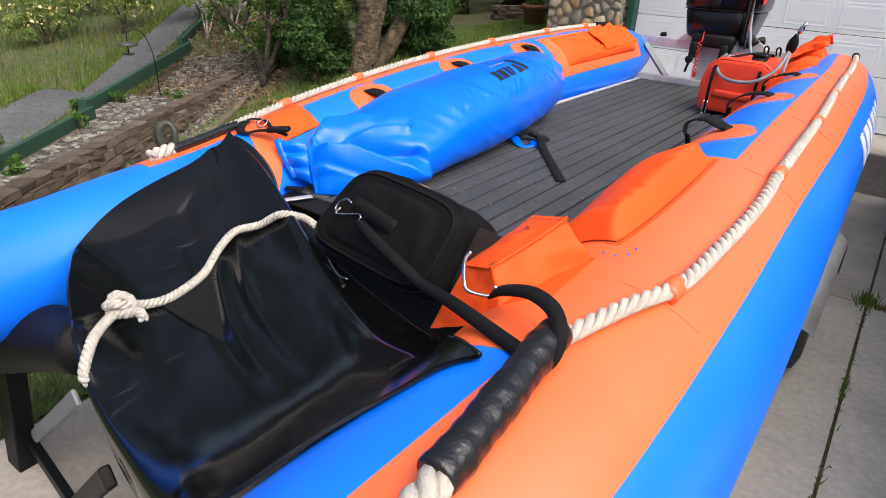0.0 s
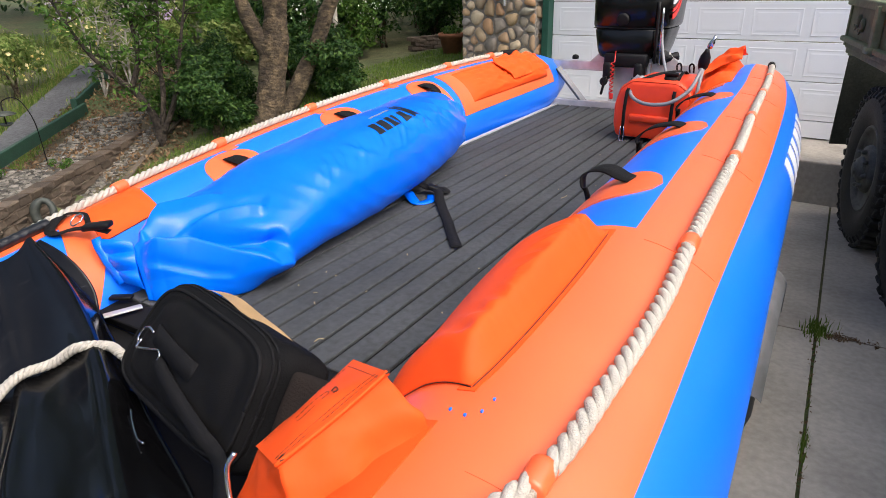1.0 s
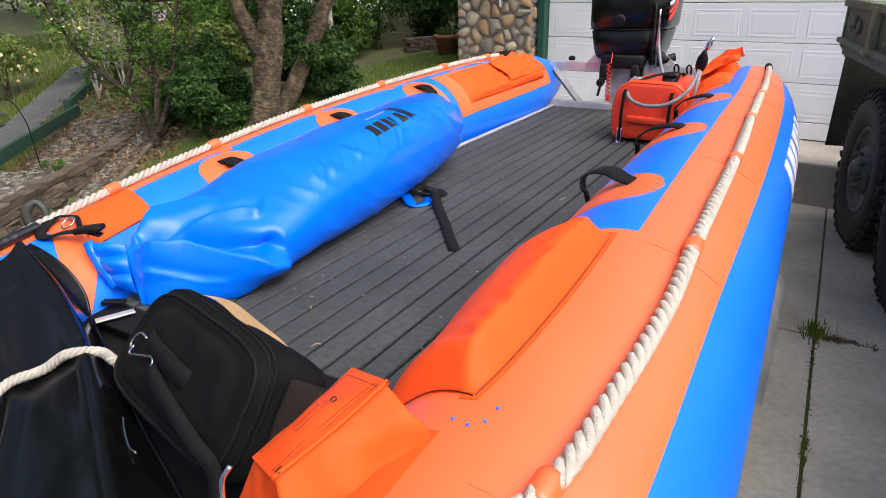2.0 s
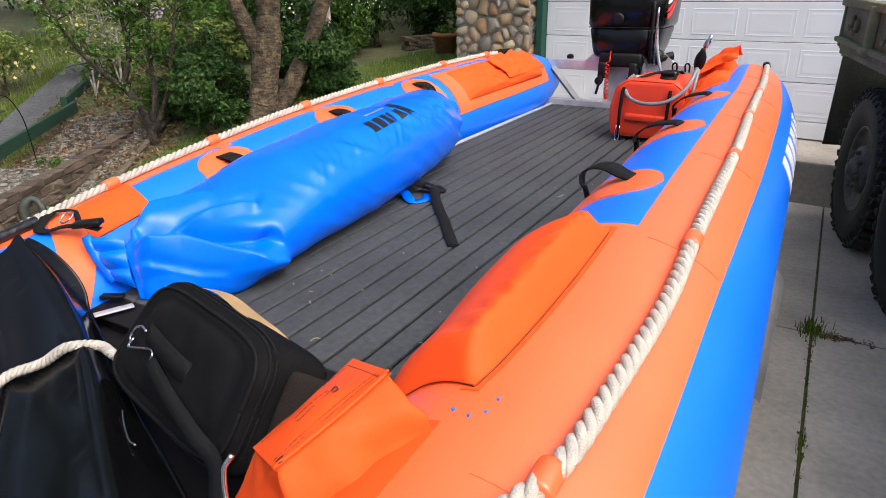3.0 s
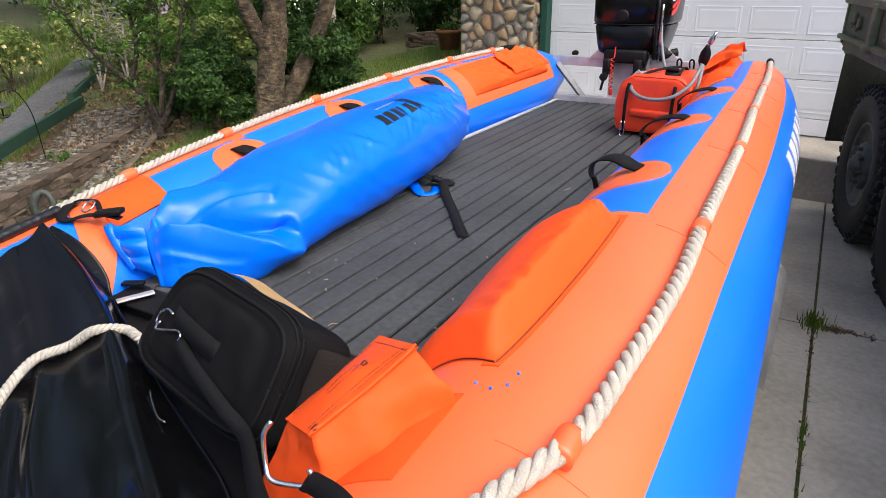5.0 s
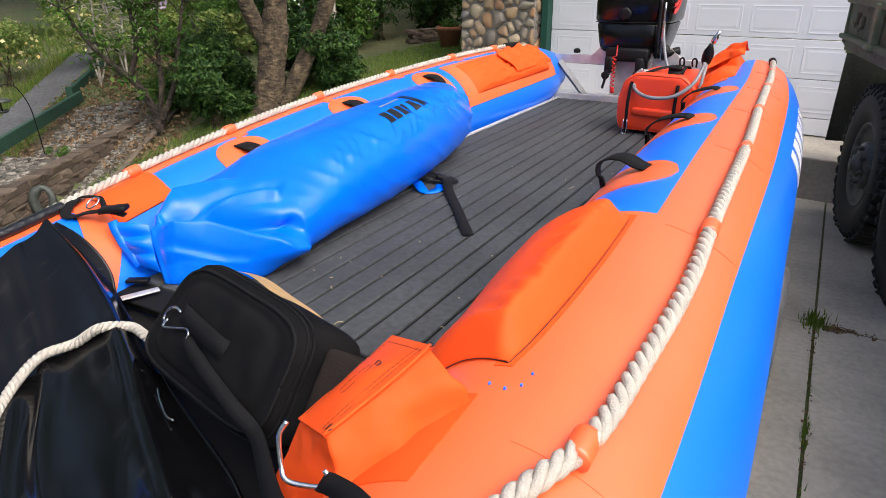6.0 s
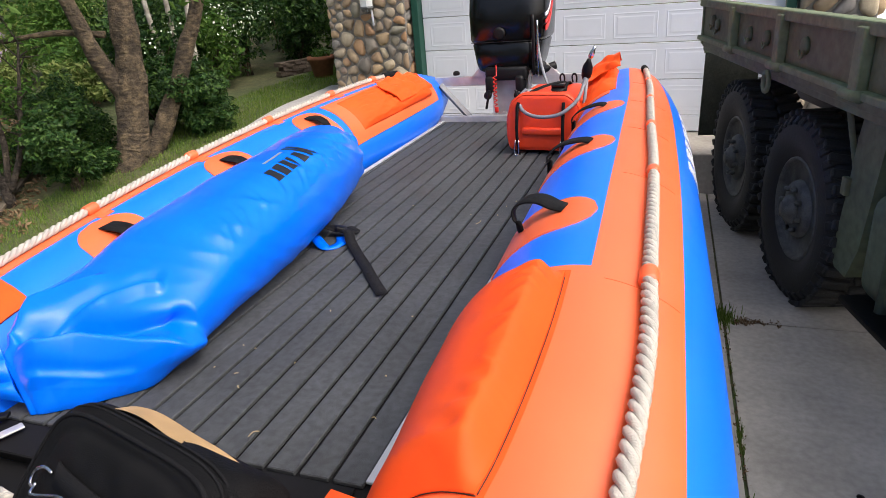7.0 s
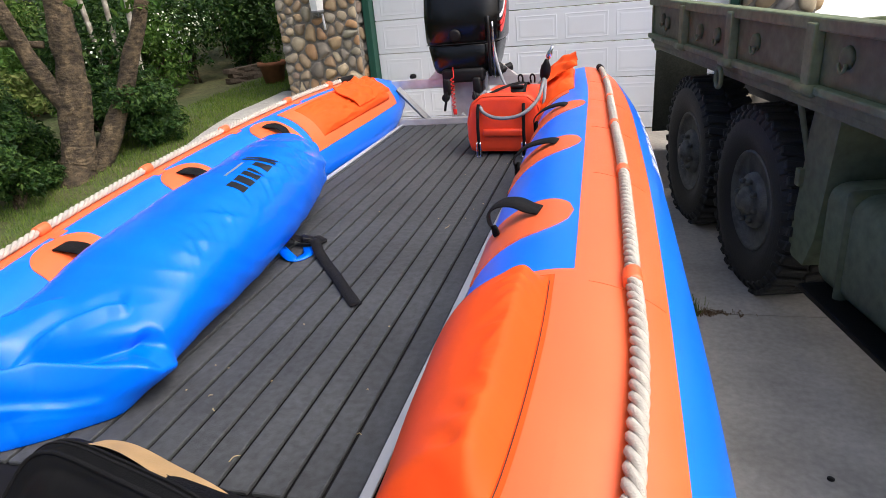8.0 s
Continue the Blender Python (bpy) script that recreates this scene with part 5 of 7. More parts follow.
part("hook", pipe([lid(-0.240, 0.046, 0.046), lid(-0.266, 0.053, 0.050), lid(-0.305, 0.040, 0.048), lid(-0.320, 0.015, 0.046), lid(-0.300, 0.010, 0.050), lid(-0.280, 0.018, 0.054), lid(-0.288, -0.002, 0.056), lid(-0.220, 0.008, 0.054), lid(-0.165, 0.017, 0.056), lid(-0.145, 0.010, 0.058), lid(-0.150, -0.004, 0.056)], 0.0036, 60, 8), M_STEEL, strap_thing, "bent steel wire hook")
part("hook", pipe([(0.748, -0.855, 1.225), (0.742, -0.868, 1.205), (0.752, -0.880, 1.165), (0.768, -0.888, 1.150), (0.800, -0.878, 1.146), (0.822, -0.868, 1.148), (0.828, -0.860, 1.158), (0.815, -0.858, 1.166)], 0.0042, 40, 8), M_STEEL, strap_thing, "bent steel wire hook")
part("wire", pipe([(0.060, -0.625, 0.895), (0.10, -0.650, 0.893), (0.17, -0.685, 0.895), (0.21, -0.695, 0.905)], 0.0030, 16, 6), M_STEEL, strap_thing, "thin steel wire")

# black bow shield, a moulded hood between the tubes
# rows from the deck edge over the raised hood and down the nose; each row runs from one tube to the other
SHIELD_ACROSS, SHIELD_DOWN = (0.0, 0.2, 0.4, 0.6, 0.8, 1.0), (0.0, 0.14, 0.30, 0.60, 0.85, 1.0)
SHIELD = [
    [(-0.775, -0.350, 1.065), (-0.600, -0.330, 0.905), (-0.300, -0.440, 0.862), (0.080, -0.600, 0.862), (0.520, -0.790, 0.925), (0.930, -1.075, 1.130)],
    [(-0.765, -0.385, 1.090), (-0.520, -0.435, 1.015), (-0.215, -0.545, 0.925), (0.120, -0.720, 0.895), (0.520, -0.930, 0.945), (0.885, -1.120, 1.110)],
    [(-0.705, -0.520, 1.065), (-0.520, -0.600, 0.955), (-0.300, -0.705, 0.850), (0.060, -0.920, 0.850), (0.510, -1.090, 0.900), (0.845, -1.220, 1.085)],
    [(-0.535, -1.100, 0.945), (-0.340, -1.080, 0.850), (-0.140, -1.100, 0.815), (0.170, -1.200, 0.815), (0.520, -1.310, 0.880), (0.765, -1.400, 1.030)],
    [(-0.110, -1.345, 0.930), (-0.030, -1.365, 0.880), (0.080, -1.385, 0.820), (0.240, -1.420, 0.790), (0.480, -1.470, 0.830), (0.705, -1.520, 0.985)],
    [(0.060, -1.380, 0.720), (0.090, -1.390, 0.680), (0.160, -1.405, 0.655), (0.300, -1.435, 0.640), (0.460, -1.500, 0.680), (0.660, -1.580, 0.930)],
]


def shield_at(u, v):
    rows = [Vector(keyed([(k, *p) for k, p in zip(SHIELD_ACROSS, r)], u)) for r in SHIELD]
    return Vector(keyed([(k, *p) for k, p in zip(SHIELD_DOWN, rows)], v))


shield = thing("bow_shield", "glossy black moulded plastic bow shield between the tubes", "bow shield")


def shield_f(u, v, h):
    p = shield_at(u, v)
    n = (shield_at(min(1, u + 0.01), v) - shield_at(max(0, u - 0.01), v)).cross(shield_at(u, min(1, v + 0.01)) - shield_at(u, max(0, v - 0.01)))
    n = -n.normalized()
    fade = smooth_step(0.0, 0.25, u) * smooth_step(0.85, 0.45, u)
    crest = 0.016 * math.exp(-((v - 0.14) / 0.030) ** 2) + 0.014 * math.exp(-((v - 0.30) / 0.022) ** 2) * smooth_step(0.9, 0.5, u) - 0.008 * math.exp(-((v - 0.22) / 0.04) ** 2)
    flute = 0.012 * fade * (math.exp(-((v - 0.36 - 0.06 * u) / 0.02) ** 2) - math.exp(-((v - 0.42 - 0.06 * u) / 0.025) ** 2))
    wave = 0.012 * math.exp(-((v - 0.62 - 0.25 * (0.3 - u)) / 0.05) ** 2) * smooth_step(0.5, 0.1, u)
    p += n * (h + crest + flute + wave + 0.003 * noise.noise(p * 5))
    for keys in (LEFT_KEYS, RIGHT_KEYS):
        cx, cz, r = keyed(keys, p.y)
        out = Vector((p.x - cx, 0, p.z - cz))
        if out.length < r + 0.010 + h:
            p += out.normalized() * (r + 0.010 + h - out.length)
    return p


part("body", slab_surface(shield_f, 96, 96, 0.006), M_SHIELD, shield)
part("rim", pipe([shield_f(i / 30, 0.0, 0.004) for i in range(31)], 0.006, 70, 6), M_SHIELD, shield, "rolled black rim")
part("latch", box(0.075, 0.030, 0.012, 0.004, pose(-0.520, -0.262, DECK + 0.022, 0, 0, 30)), M_BLACK, shield, "black latch")
part("hinge_plate", box(0.115, 0.030, 0.006, 0.002, pose(-0.440, -0.312, DECK + 0.014, 0, 0, 66)), M_ALU, shield, "bare aluminium hinge plate")

# tie-down rope with a knot
tie = thing("tie_rope", "white twisted rope with a knot lying over the shield", "rope")


def over(u, v, lift=0.020):
    return shield_f(u, v, lift)


rope_pts = [(-0.110, -0.500, 0.905), (-0.150, -0.505, 0.925)] + [tuple(over(u, v)) for u, v in ((0.405, 0.10), (0.385, 0.165), (0.375, 0.225), (0.365, 0.30), (0.375, 0.37), (0.40, 0.43), (0.405, 0.50), (0.385, 0.565), (0.345, 0.615), (0.295, 0.655), (0.255, 0.72), (0.235, 0.79), (0.222, 0.84))] + [tuple(over(0.235, 0.885, 0.004)), tuple(over(0.26, 0.90, -0.03)), tuple(over(0.30, 0.88, -0.06))]
laid_rope("line", rope_pts, 0.0145, 0.045, 380, tie)
k0 = over(0.268, 0.700, 0.030)
knot = [k0 + Vector(v) * 0.034 for v in ((-1, 0.3, -0.3), (-0.4, -0.8, 0.5), (0.6, -0.4, 0.9), (0.7, 0.6, 0.3), (-0.2, 0.9, 0.6), (-0.9, 0.1, 0.9), (0, -0.8, 0.1), (1.0, -0.2, 0.1), (1.9, 0.5, 0.3), (3.0, 0.3, 0.2))]
part("knot", twisted_rope(knot, 0.0145, 0.05, 90), M_ROPE, tie, "tight white knot with a loose end")
part("snap", pipe([(-0.12, -0.500, 0.905), (-0.10, -0.500, 0.925), (-0.085, -0.500, 0.945), (-0.095, -0.51, 0.915)], 0.004, 12, 6), M_STEEL, tie, "small steel snap")

# fuel tank
TANK = pose(0.465, 2.97, DECK, 0, 0, -6)
tank = thing("fuel_tank", "red plastic portable fuel tank strapped to the deck", "fuel tank", TANK)
tb = bmesh.new()
prof = [(-0.235, 0.02), (-0.255, 0.10), (-0.255, 0.22), (-0.225, 0.33), (-0.15, 0.385), (0.15, 0.385), (0.225, 0.33), (0.255, 0.22), (0.255, 0.10), (0.235, 0.02)]
for i, y in enumerate((-0.22, -0.20, 0.20, 0.22)):
    k = 0.90 if i in (0, 3) else 1.0
    ring = [tb.verts.new((x * k, y, 0.19 + (z - 0.19) * k)) for x, z in prof]
    if i:
        for a in range(len(prof)):
            b = (a + 1) % len(prof)
            tb.faces.new((prev[a], prev[b], ring[b], ring[a]))
    else:
        tb.faces.new(ring)
    prev = ring
tb.faces.new(prev[::-1])
bmesh.ops.recalc_face_normals(tb, faces=tb.faces)
bmesh.ops.bevel(tb, geom=tb.edges[:], offset=0.018, segments=3, profile=0.5, affect="EDGES")
tbody = part("body", tb, M_TANK, tank, "red moulded plastic body")
part("moulded_grip", box(0.26, 0.03, 0.05, 0.014, pose(-0.01, -0.225, 0.15)), M_TANK, tank, "moulded red grip")
part("filler_cap", turned([(0, 0), (0.045, 0), (0.045, 0.03), (0.038, 0.036), (0, 0.036)], 20, at=pose(0.07, -0.10, 0.375, 30)), M_BLACK, tank, "ribbed black filler cap")
part("cap_grip", box(0.085, 0.02, 0.025, 0.006, pose(0.07, -0.12, 0.415, 30)), M_BLACK, tank, "black cap grip")
part("gauge", turned([(0, 0), (0.032, 0), (0.03, 0.02), (0, 0.022)], 18, at=pose(-0.12, -0.12, 0.365, 32)), M_ALU, tank, "metal fuel gauge")
for x in (-0.16, 0.135):
    part("tie_strap", strap([(x, -0.235, 0.0), (x, -0.262, 0.10), (x, -0.255, 0.24), (x * 0.95, -0.205, 0.345), (0.075 + (x - 0.075) * 0.55, -0.08, 0.40), (0.075 + (x - 0.075) * 0.1, 0.10, 0.41), (0.075, 0.22, 0.36)], 0.020, 0.004, 30, up=(0, -0.7, 0.7)), M_WEB, tank, "thin black tie strap")
    part("strap_hook", pipe([(x - 0.012, -0.268, 0.10), (x - 0.014, -0.275, 0.02), (x, -0.278, 0.005), (x + 0.012, -0.275, 0.02), (x + 0.010, -0.268, 0.10)], 0.004, 20, 6), M_STEEL, tank, "steel wire strap hook")
for x in (0.03, 0.11):
    part("clip", pipe([(x - 0.012, 0.14, 0.40), (x - 0.014, 0.13, 0.44), (x, 0.13, 0.455), (x + 0.014, 0.13, 0.44), (x + 0.012, 0.14, 0.40)], 0.006, 18, 6), M_BLACK, tank, "black spring clip")
hose = thing("fuel_hose", "grey rubber fuel hose with a black primer bulb", "hose", TANK)
part("line", pipe([(-0.13, -0.14, 0.40), (-0.16, -0.17, 0.36), (-0.13, -0.24, 0.29), (-0.02, -0.285, 0.255), (0.12, -0.28, 0.27), (0.21, -0.22, 0.34), (0.235, -0.15, 0.42), (0.24, -0.12, 0.46)], 0.0115, 50, 10), M_HOSE, hose, "grey fuel line")
part("line", pipe([(0.245, -0.10, 0.46), (0.25, -0.16, 0.38), (0.245, -0.19, 0.28)], 0.011, 20, 10), M_HOSE, hose, "grey fuel line")
part("primer_bulb", turned([(0.012, -0.075), (0.016, -0.06), (0.030, -0.03), (0.033, 0.0), (0.030, 0.03), (0.016, 0.06), (0.012, 0.075)], 18, at=pose(0.245, -0.10, 0.50, 12, 12)), M_BLACK, hose, "black rubber primer bulb")
part("fitting", turned([(0.010, 0), (0.016, 0.005), (0.016, 0.04), (0.010, 0.05), (0.010, 0.08)], 12, at=pose(0.26, -0.09, 0.575, 8, 25)), M_STEEL, hose, "metal hose fitting")

# outboard motor, its front towards the deck
MOTOR = pose(-0.06, 3.95, -0.205) @ Matrix.Scale(1.06, 4)
motor = thing("outboard_motor", "black outboard motor clamped to the aluminium transom", "outboard motor", MOTOR)


def cowl_ring(z, k):
    hw, y0, y1 = k
    pts = []
    for i in range(36):
        a = 2 * math.pi * i / 36
        c, s = math.cos(a), math.sin(a)
        e = 4.6
        q = (abs(c) ** e + abs(s) ** e) ** (-1 / e)
        pts.append(Vector((hw * 1.1 * q * c, (y0 + y1) / 2 + (y1 - y0) / 2 * q * s, z)))
    return pts


def rings_mesh(rows, bevel_top=True):
    bm = bmesh.new()
    prev = None
    for z, *k in rows:
        ring = [bm.verts.new(p) for p in cowl_ring(z, k)]
        if prev:
            for i in range(36):
                bm.faces.new((prev[i], prev[(i + 1) % 36], ring[(i + 1) % 36], ring[i]))
        else:
            bm.faces.new(ring[::-1])
        prev = ring
    bm.faces.new(prev)
    bmesh.ops.recalc_face_normals(bm, faces=bm.faces)
    return bm


part("cowling", rings_mesh([(1.60, 0.255, -0.10, 0.52), (1.62, 0.265, -0.11, 0.53), (1.80, 0.272, -0.10, 0.56), (1.98, 0.268, -0.06, 0.57), (2.12, 0.245, 0.0, 0.54), (2.20, 0.20, 0.06, 0.46), (2.22, 0.12, 0.12, 0.36)]), M_MOTOR, motor, "glossy black cowling")
part("lower_cowl", rings_mesh([(1.385, 0.195, -0.08, 0.40), (1.40, 0.21, -0.10, 0.42), (1.45, 0.225, -0.11, 0.46), (1.58, 0.250, -0.11, 0.51), (1.595, 0.245, -0.10, 0.50)]), M_MOTOR, motor, "black lower cowl")
part("latch_badge", turned([(0, 0), (0.045, 0), (0.045, 0.012), (0.030, 0.016), (0, 0.014)], 24, at=pose(-0.03, -0.115, 1.66, 90)), M_MOTOR_MATT, motor, "round black badge")
part("seam_line", pipe([(-0.255, -0.08, 1.602), (-0.15, -0.118, 1.602), (0.15, -0.118, 1.602), (0.255, -0.08, 1.602)], 0.004, 24, 6), M_MOTOR_MATT, motor)
for k in range(3):
    part("stripe", slab_surface(lambda u, v, h, k=k: Vector((0.292 + h + 0.004 * math.sin(3 * u), -0.02 + 0.40 * u, 1.66 + 0.05 * k + 0.34 * u * u + (0.022 if k else 0.034) * v)), 10, 2, 0.004), M_RED if k < 2 else M_WHITE, motor, "red and white side stripe")
for k in range(3):
    part("lettering_block", box(0.006, 0.07, 0.11, 0.001, pose(0.298, 0.06 + 0.095 * k, 1.93, 12)), M_WHITE, motor, "plain white block of lettering")
part("shift_rod", pipe([(0.215, -0.09, 1.36), (0.222, -0.125, 1.50), (0.222, -0.13, 1.78)], 0.011, 12, 8), M_MOTOR_MATT, motor, "black rod")
part("shift_rod", pipe([(0.245, -0.07, 1.34), (0.250, -0.115, 1.50), (0.250, -0.115, 1.74)], 0.008, 12, 8), M_STEEL, motor, "steel rod")
part("bracket", box(0.32, 0.12, 0.10, 0.02, pose(0.01, -0.07, 1.375)), M_MOTOR_MATT, motor, "black cast clamp bracket")
for x in (-0.115, 0.115):
    part("clamp_arm", box(0.06, 0.13, 0.12, 0.015, pose(x, -0.09, 1.30)), M_MOTOR_MATT, motor, "black clamp arm")
    part("clamp_screw", turned([(0, 0), (0.014, 0), (0.014, 0.07), (0.03, 0.072), (0.03, 0.085), (0, 0.085)], 12, at=pose(x, -0.12, 1.23, 90)), M_MOTOR_MATT, motor, "black clamp screw")
    part("clamp_lever", box(0.018, 0.02, 0.14, 0.006, pose(x, -0.20, 1.20, 0, 12 if x < 0 else -14)), M_MOTOR_MATT, motor, "black clamp lever")
part("side_knob", turned([(0, 0), (0.05, 0.004), (0.055, 0.03), (0.04, 0.05), (0, 0.055)], 18, at=pose(0.25, -0.03, 1.40, 90, 0, 20)), M_MOTOR_MATT, motor, "black knob")
part("throttle_arm", pipe([(0.20, -0.08, 1.40), (0.27, -0.05, 1.39), (0.36, 0.0, 1.41)], 0.03, 14, 8), M_MOTOR_MATT, motor, "short black arm")
part("leg", rings_mesh([(0.45, 0.05, 0.05, 0.26), (0.75, 0.06, 0.04, 0.28), (1.1, 0.075, 0.02, 0.28), (1.30, 0.12, -0.02, 0.30), (1.385, 0.16, -0.05, 0.36)]), M_MOTOR_MATT, motor, "black drive leg")
coil = [(-0.055 + 0.012 * math.cos(k * 1.3), -0.20 + 0.012 * math.sin(k * 1.3), 1.375 - 0.0062 * k) for k in range(38)]
part("stop_cord", pipe([(-0.06, -0.13, 1.44), (-0.05, -0.17, 1.41)] + coil, 0.0042, 220, 6), M_RED, motor, "coiled red stop cord")
part("cord_clip", box(0.03, 0.015, 0.045, 0.008, pose(-0.05, -0.20, 1.125)), M_RED, motor, "red plastic clip")
part("fuel_line", pipe([(0.235, -0.05, 1.62), (0.26, -0.10, 1.50), (0.30, -0.16, 1.38), (0.36, -0.26, 1.28), (0.42, -0.40, 1.22)], 0.011, 30, 8), M_HOSE, motor, "grey fuel line")
# ---- trailer ----
trailer = thing("boat_trailer", "black steel boat trailer with plastic fender under the boat", "trailer")
part("bow_bumper", pipe([(-1.25, -1.30, 0.34), (-0.90, -1.30, 0.50), (-0.55, -1.29, 0.67), (-0.22, -1.27, 0.76)], lambda s: 0.115 - 0.035 * smooth_step(0.6, 1.0, s), 16, 20), M_BLACK, trailer, "black padded bow bumper")
part("bumper_bolt", turned([(0, 0), (0.014, 0.0), (0.012, 0.012), (0, 0.014)], 10, at=pose(-0.93, -1.345, 0.50, 90)), M_STEEL, trailer, "steel bolt head")


def bar(a, b, wide, thick):
    """A flat steel bar from a to b, its broad side towards -y."""
    a, b = Vector(a), Vector(b)
    return box((b - a).length, thick, wide, 0.006, Matrix.Translation((a + b) / 2) @ (b - a).to_track_quat("X", "Z").to_matrix().to_4x4())


part("winch_post", bar((-0.74, -1.33, 0.52), (-0.86, -1.34, 0.0), 0.085, 0.07), M_BLACK, trailer, "black steel winch post", smooth=False)
part("post_brace", bar((-0.15, -1.36, 0.68), (-0.86, -1.30, 0.08), 0.05, 0.015), M_GALV, trailer, "flat steel brace", smooth=False)
part("post_brace", bar((-0.84, -1.31, 0.12), (-0.30, -1.36, 0.07), 0.06, 0.03), M_BLACK, trailer, "black steel brace", smooth=False)
part("post_brace", bar((-0.35, -1.36, 0.15), (0.10, -1.42, 0.60), 0.06, 0.03), M_BLACK, trailer, "black steel brace", smooth=False)
part("tongue", box(0.09, 2.6, 0.10, 0.008, pose(0.05, -1.9, 0.08)), M_BLACK, trailer, "black steel tongue", smooth=False)
for x in (-0.55, 0.55):
    part("frame_rail", box(0.08, 5.2, 0.12, 0.008, pose(x, 1.6, 0.46)), M_BLACK, trailer, smooth=False)
    part("bunk", box(0.14, 4.6, 0.06, 0.01, pose(x * 1.3, 1.6, 0.62)), M_BLACK, trailer, "carpeted black bunk", smooth=False)
    for y in (0.2, 1.8, 3.2):
        part("bunk_bracket", box(0.05, 0.06, 0.10, 0.004, pose(x * 1.2, y, 0.55)), M_BLACK, trailer, smooth=False)
for y in (0.0, 1.35, 3.2):
    part("cross_member", box(1.5 if y != 1.35 else 2.5, 0.08, 0.08, 0.008, pose(0, y, 0.36)), M_BLACK, trailer, smooth=False)
for s in (-1, 1):
    x = s * 1.235
    wheel = part("wheel", turned([(0.14, -0.10), (0.24, -0.105), (0.30, -0.085), (0.315, -0.04), (0.315, 0.04), (0.30, 0.085), (0.24, 0.105), (0.14, 0.10)], 40, axis="X", at=pose(x, 1.35, 0.32)), M_TYRE, trailer, "trailer tyre")
    part("rim", turned([(0, -0.06), (0.06, -0.07), (0.14, -0.05), (0.15, -0.10), (0.15, 0.10), (0.14, 0.05), (0.06, 0.07), (0, 0.06)], 30, axis="X", at=pose(x, 1.35, 0.32)), M_GALV, wheel)
    def fender(u, v, h, x=x):
        a = math.pi * (0.08 + 0.84 * u)
        return Vector((x + (v - 0.5) * 0.27, 1.35 - (0.46 + h) * math.cos(a) * (1 - 0.10 * (2 * v - 1) ** 4), 0.32 + (0.38 + h) * math.sin(a) ** 0.9 - 0.055 * abs(2 * v - 1) ** 5))
    part("fender", slab_surface(fender, 32, 20, 0.008), M_GALV, trailer, "grey metal fender")

# ---- truck ----
truck = thing("army_truck", "olive green military cargo truck parked on the drive", "truck", pose(1.92, 2.84, 0, 0, 0, 11))


def truck_wheel(y):
    """One road wheel: x runs inwards from the hub face."""
    R = 0.555
    tyre = part("wheel", turned([(0.285, 0.035), (0.30, 0.0), (0.40, -0.030), (0.49, -0.020), (0.525, 0.01), (0.535, 0.05), (0.535, 0.22), (0.525, 0.26), (0.49, 0.29), (0.40, 0.30), (0.285, 0.26)], 64, axis="X", at=pose(0, y, 0.535) @ Matrix.Scale(1.045, 4)), M_TYRE, truck, "black truck tyre with coarse tread")
    tread = bmesh.new()
    for k in range(40):
        a = 2 * math.pi * k / 40
        for side in (0, 1):
            at = pose(0, y, 0.535) @ Matrix.Scale(1.045, 4) @ Matrix.Rotation(a + (math.pi / 40 if side else 0), 4, "X") @ pose(0.055 if side == 0 else 0.215, 0, 0.540, 0, 0, 12 if side else -12)
            box(0.155, 0.052, 0.034, 0.007, at, bm=tread, segments=1)
            at2 = pose(0, y, 0.535) @ Matrix.Scale(1.045, 4) @ Matrix.Rotation(a + (math.pi / 40 if side else 0), 4, "X") @ pose(-0.005 if side == 0 else 0.275, 0, 0.505, 0, 30 if side == 0 else -30)
            box(0.028, 0.046, 0.07, 0.006, at2, bm=tread, segments=1)
    part("tread", tread, M_TYRE, tyre, "chunky tread blocks", smooth=False)
    part("rim", turned([(0.300, 0.03), (0.296, 0.0), (0.285, -0.005), (0.272, 0.02), (0.262, 0.06), (0.225, 0.075), (0.175, 0.07), (0.165, 0.02), (0.155, 0.0), (0.10, -0.01), (0.0, -0.01)], 48, axis="X", at=pose(0, y, 0.535) @ Matrix.Scale(1.045, 4)), M_HUB, tyre, "dusty olive steel rim")
    part("hub", turned([(0.085, 0), (0.085, -0.02), (0.07, -0.04), (0.045, -0.045), (0.045, -0.06), (0.0, -0.065)], 24, axis="X", at=pose(-0.005, y, 0.535) @ Matrix.Scale(1.045, 4)), M_HUB, tyre, "round axle hub")
    for k in range(8):
        a = 2 * math.pi * k / 8 + 0.2
        part("wheel_nut", turned([(0.0, -0.035), (0.013, -0.03), (0.017, -0.02), (0.017, 0)], 6, axis="X", at=pose(-0.01, y + 0.128 * math.cos(a), 0.535 + 0.128 * math.sin(a))), M_HUB, tyre)
    for k in range(6):
        a = 2 * math.pi * k / 6
        part("rim_slot", box(0.012, 0.07, 0.035, 0.008, pose(0.068, y, 0.535) @ Matrix.Rotation(a, 4, "X") @ pose(0, 0, 0.215)), M_BLACK, tyre)


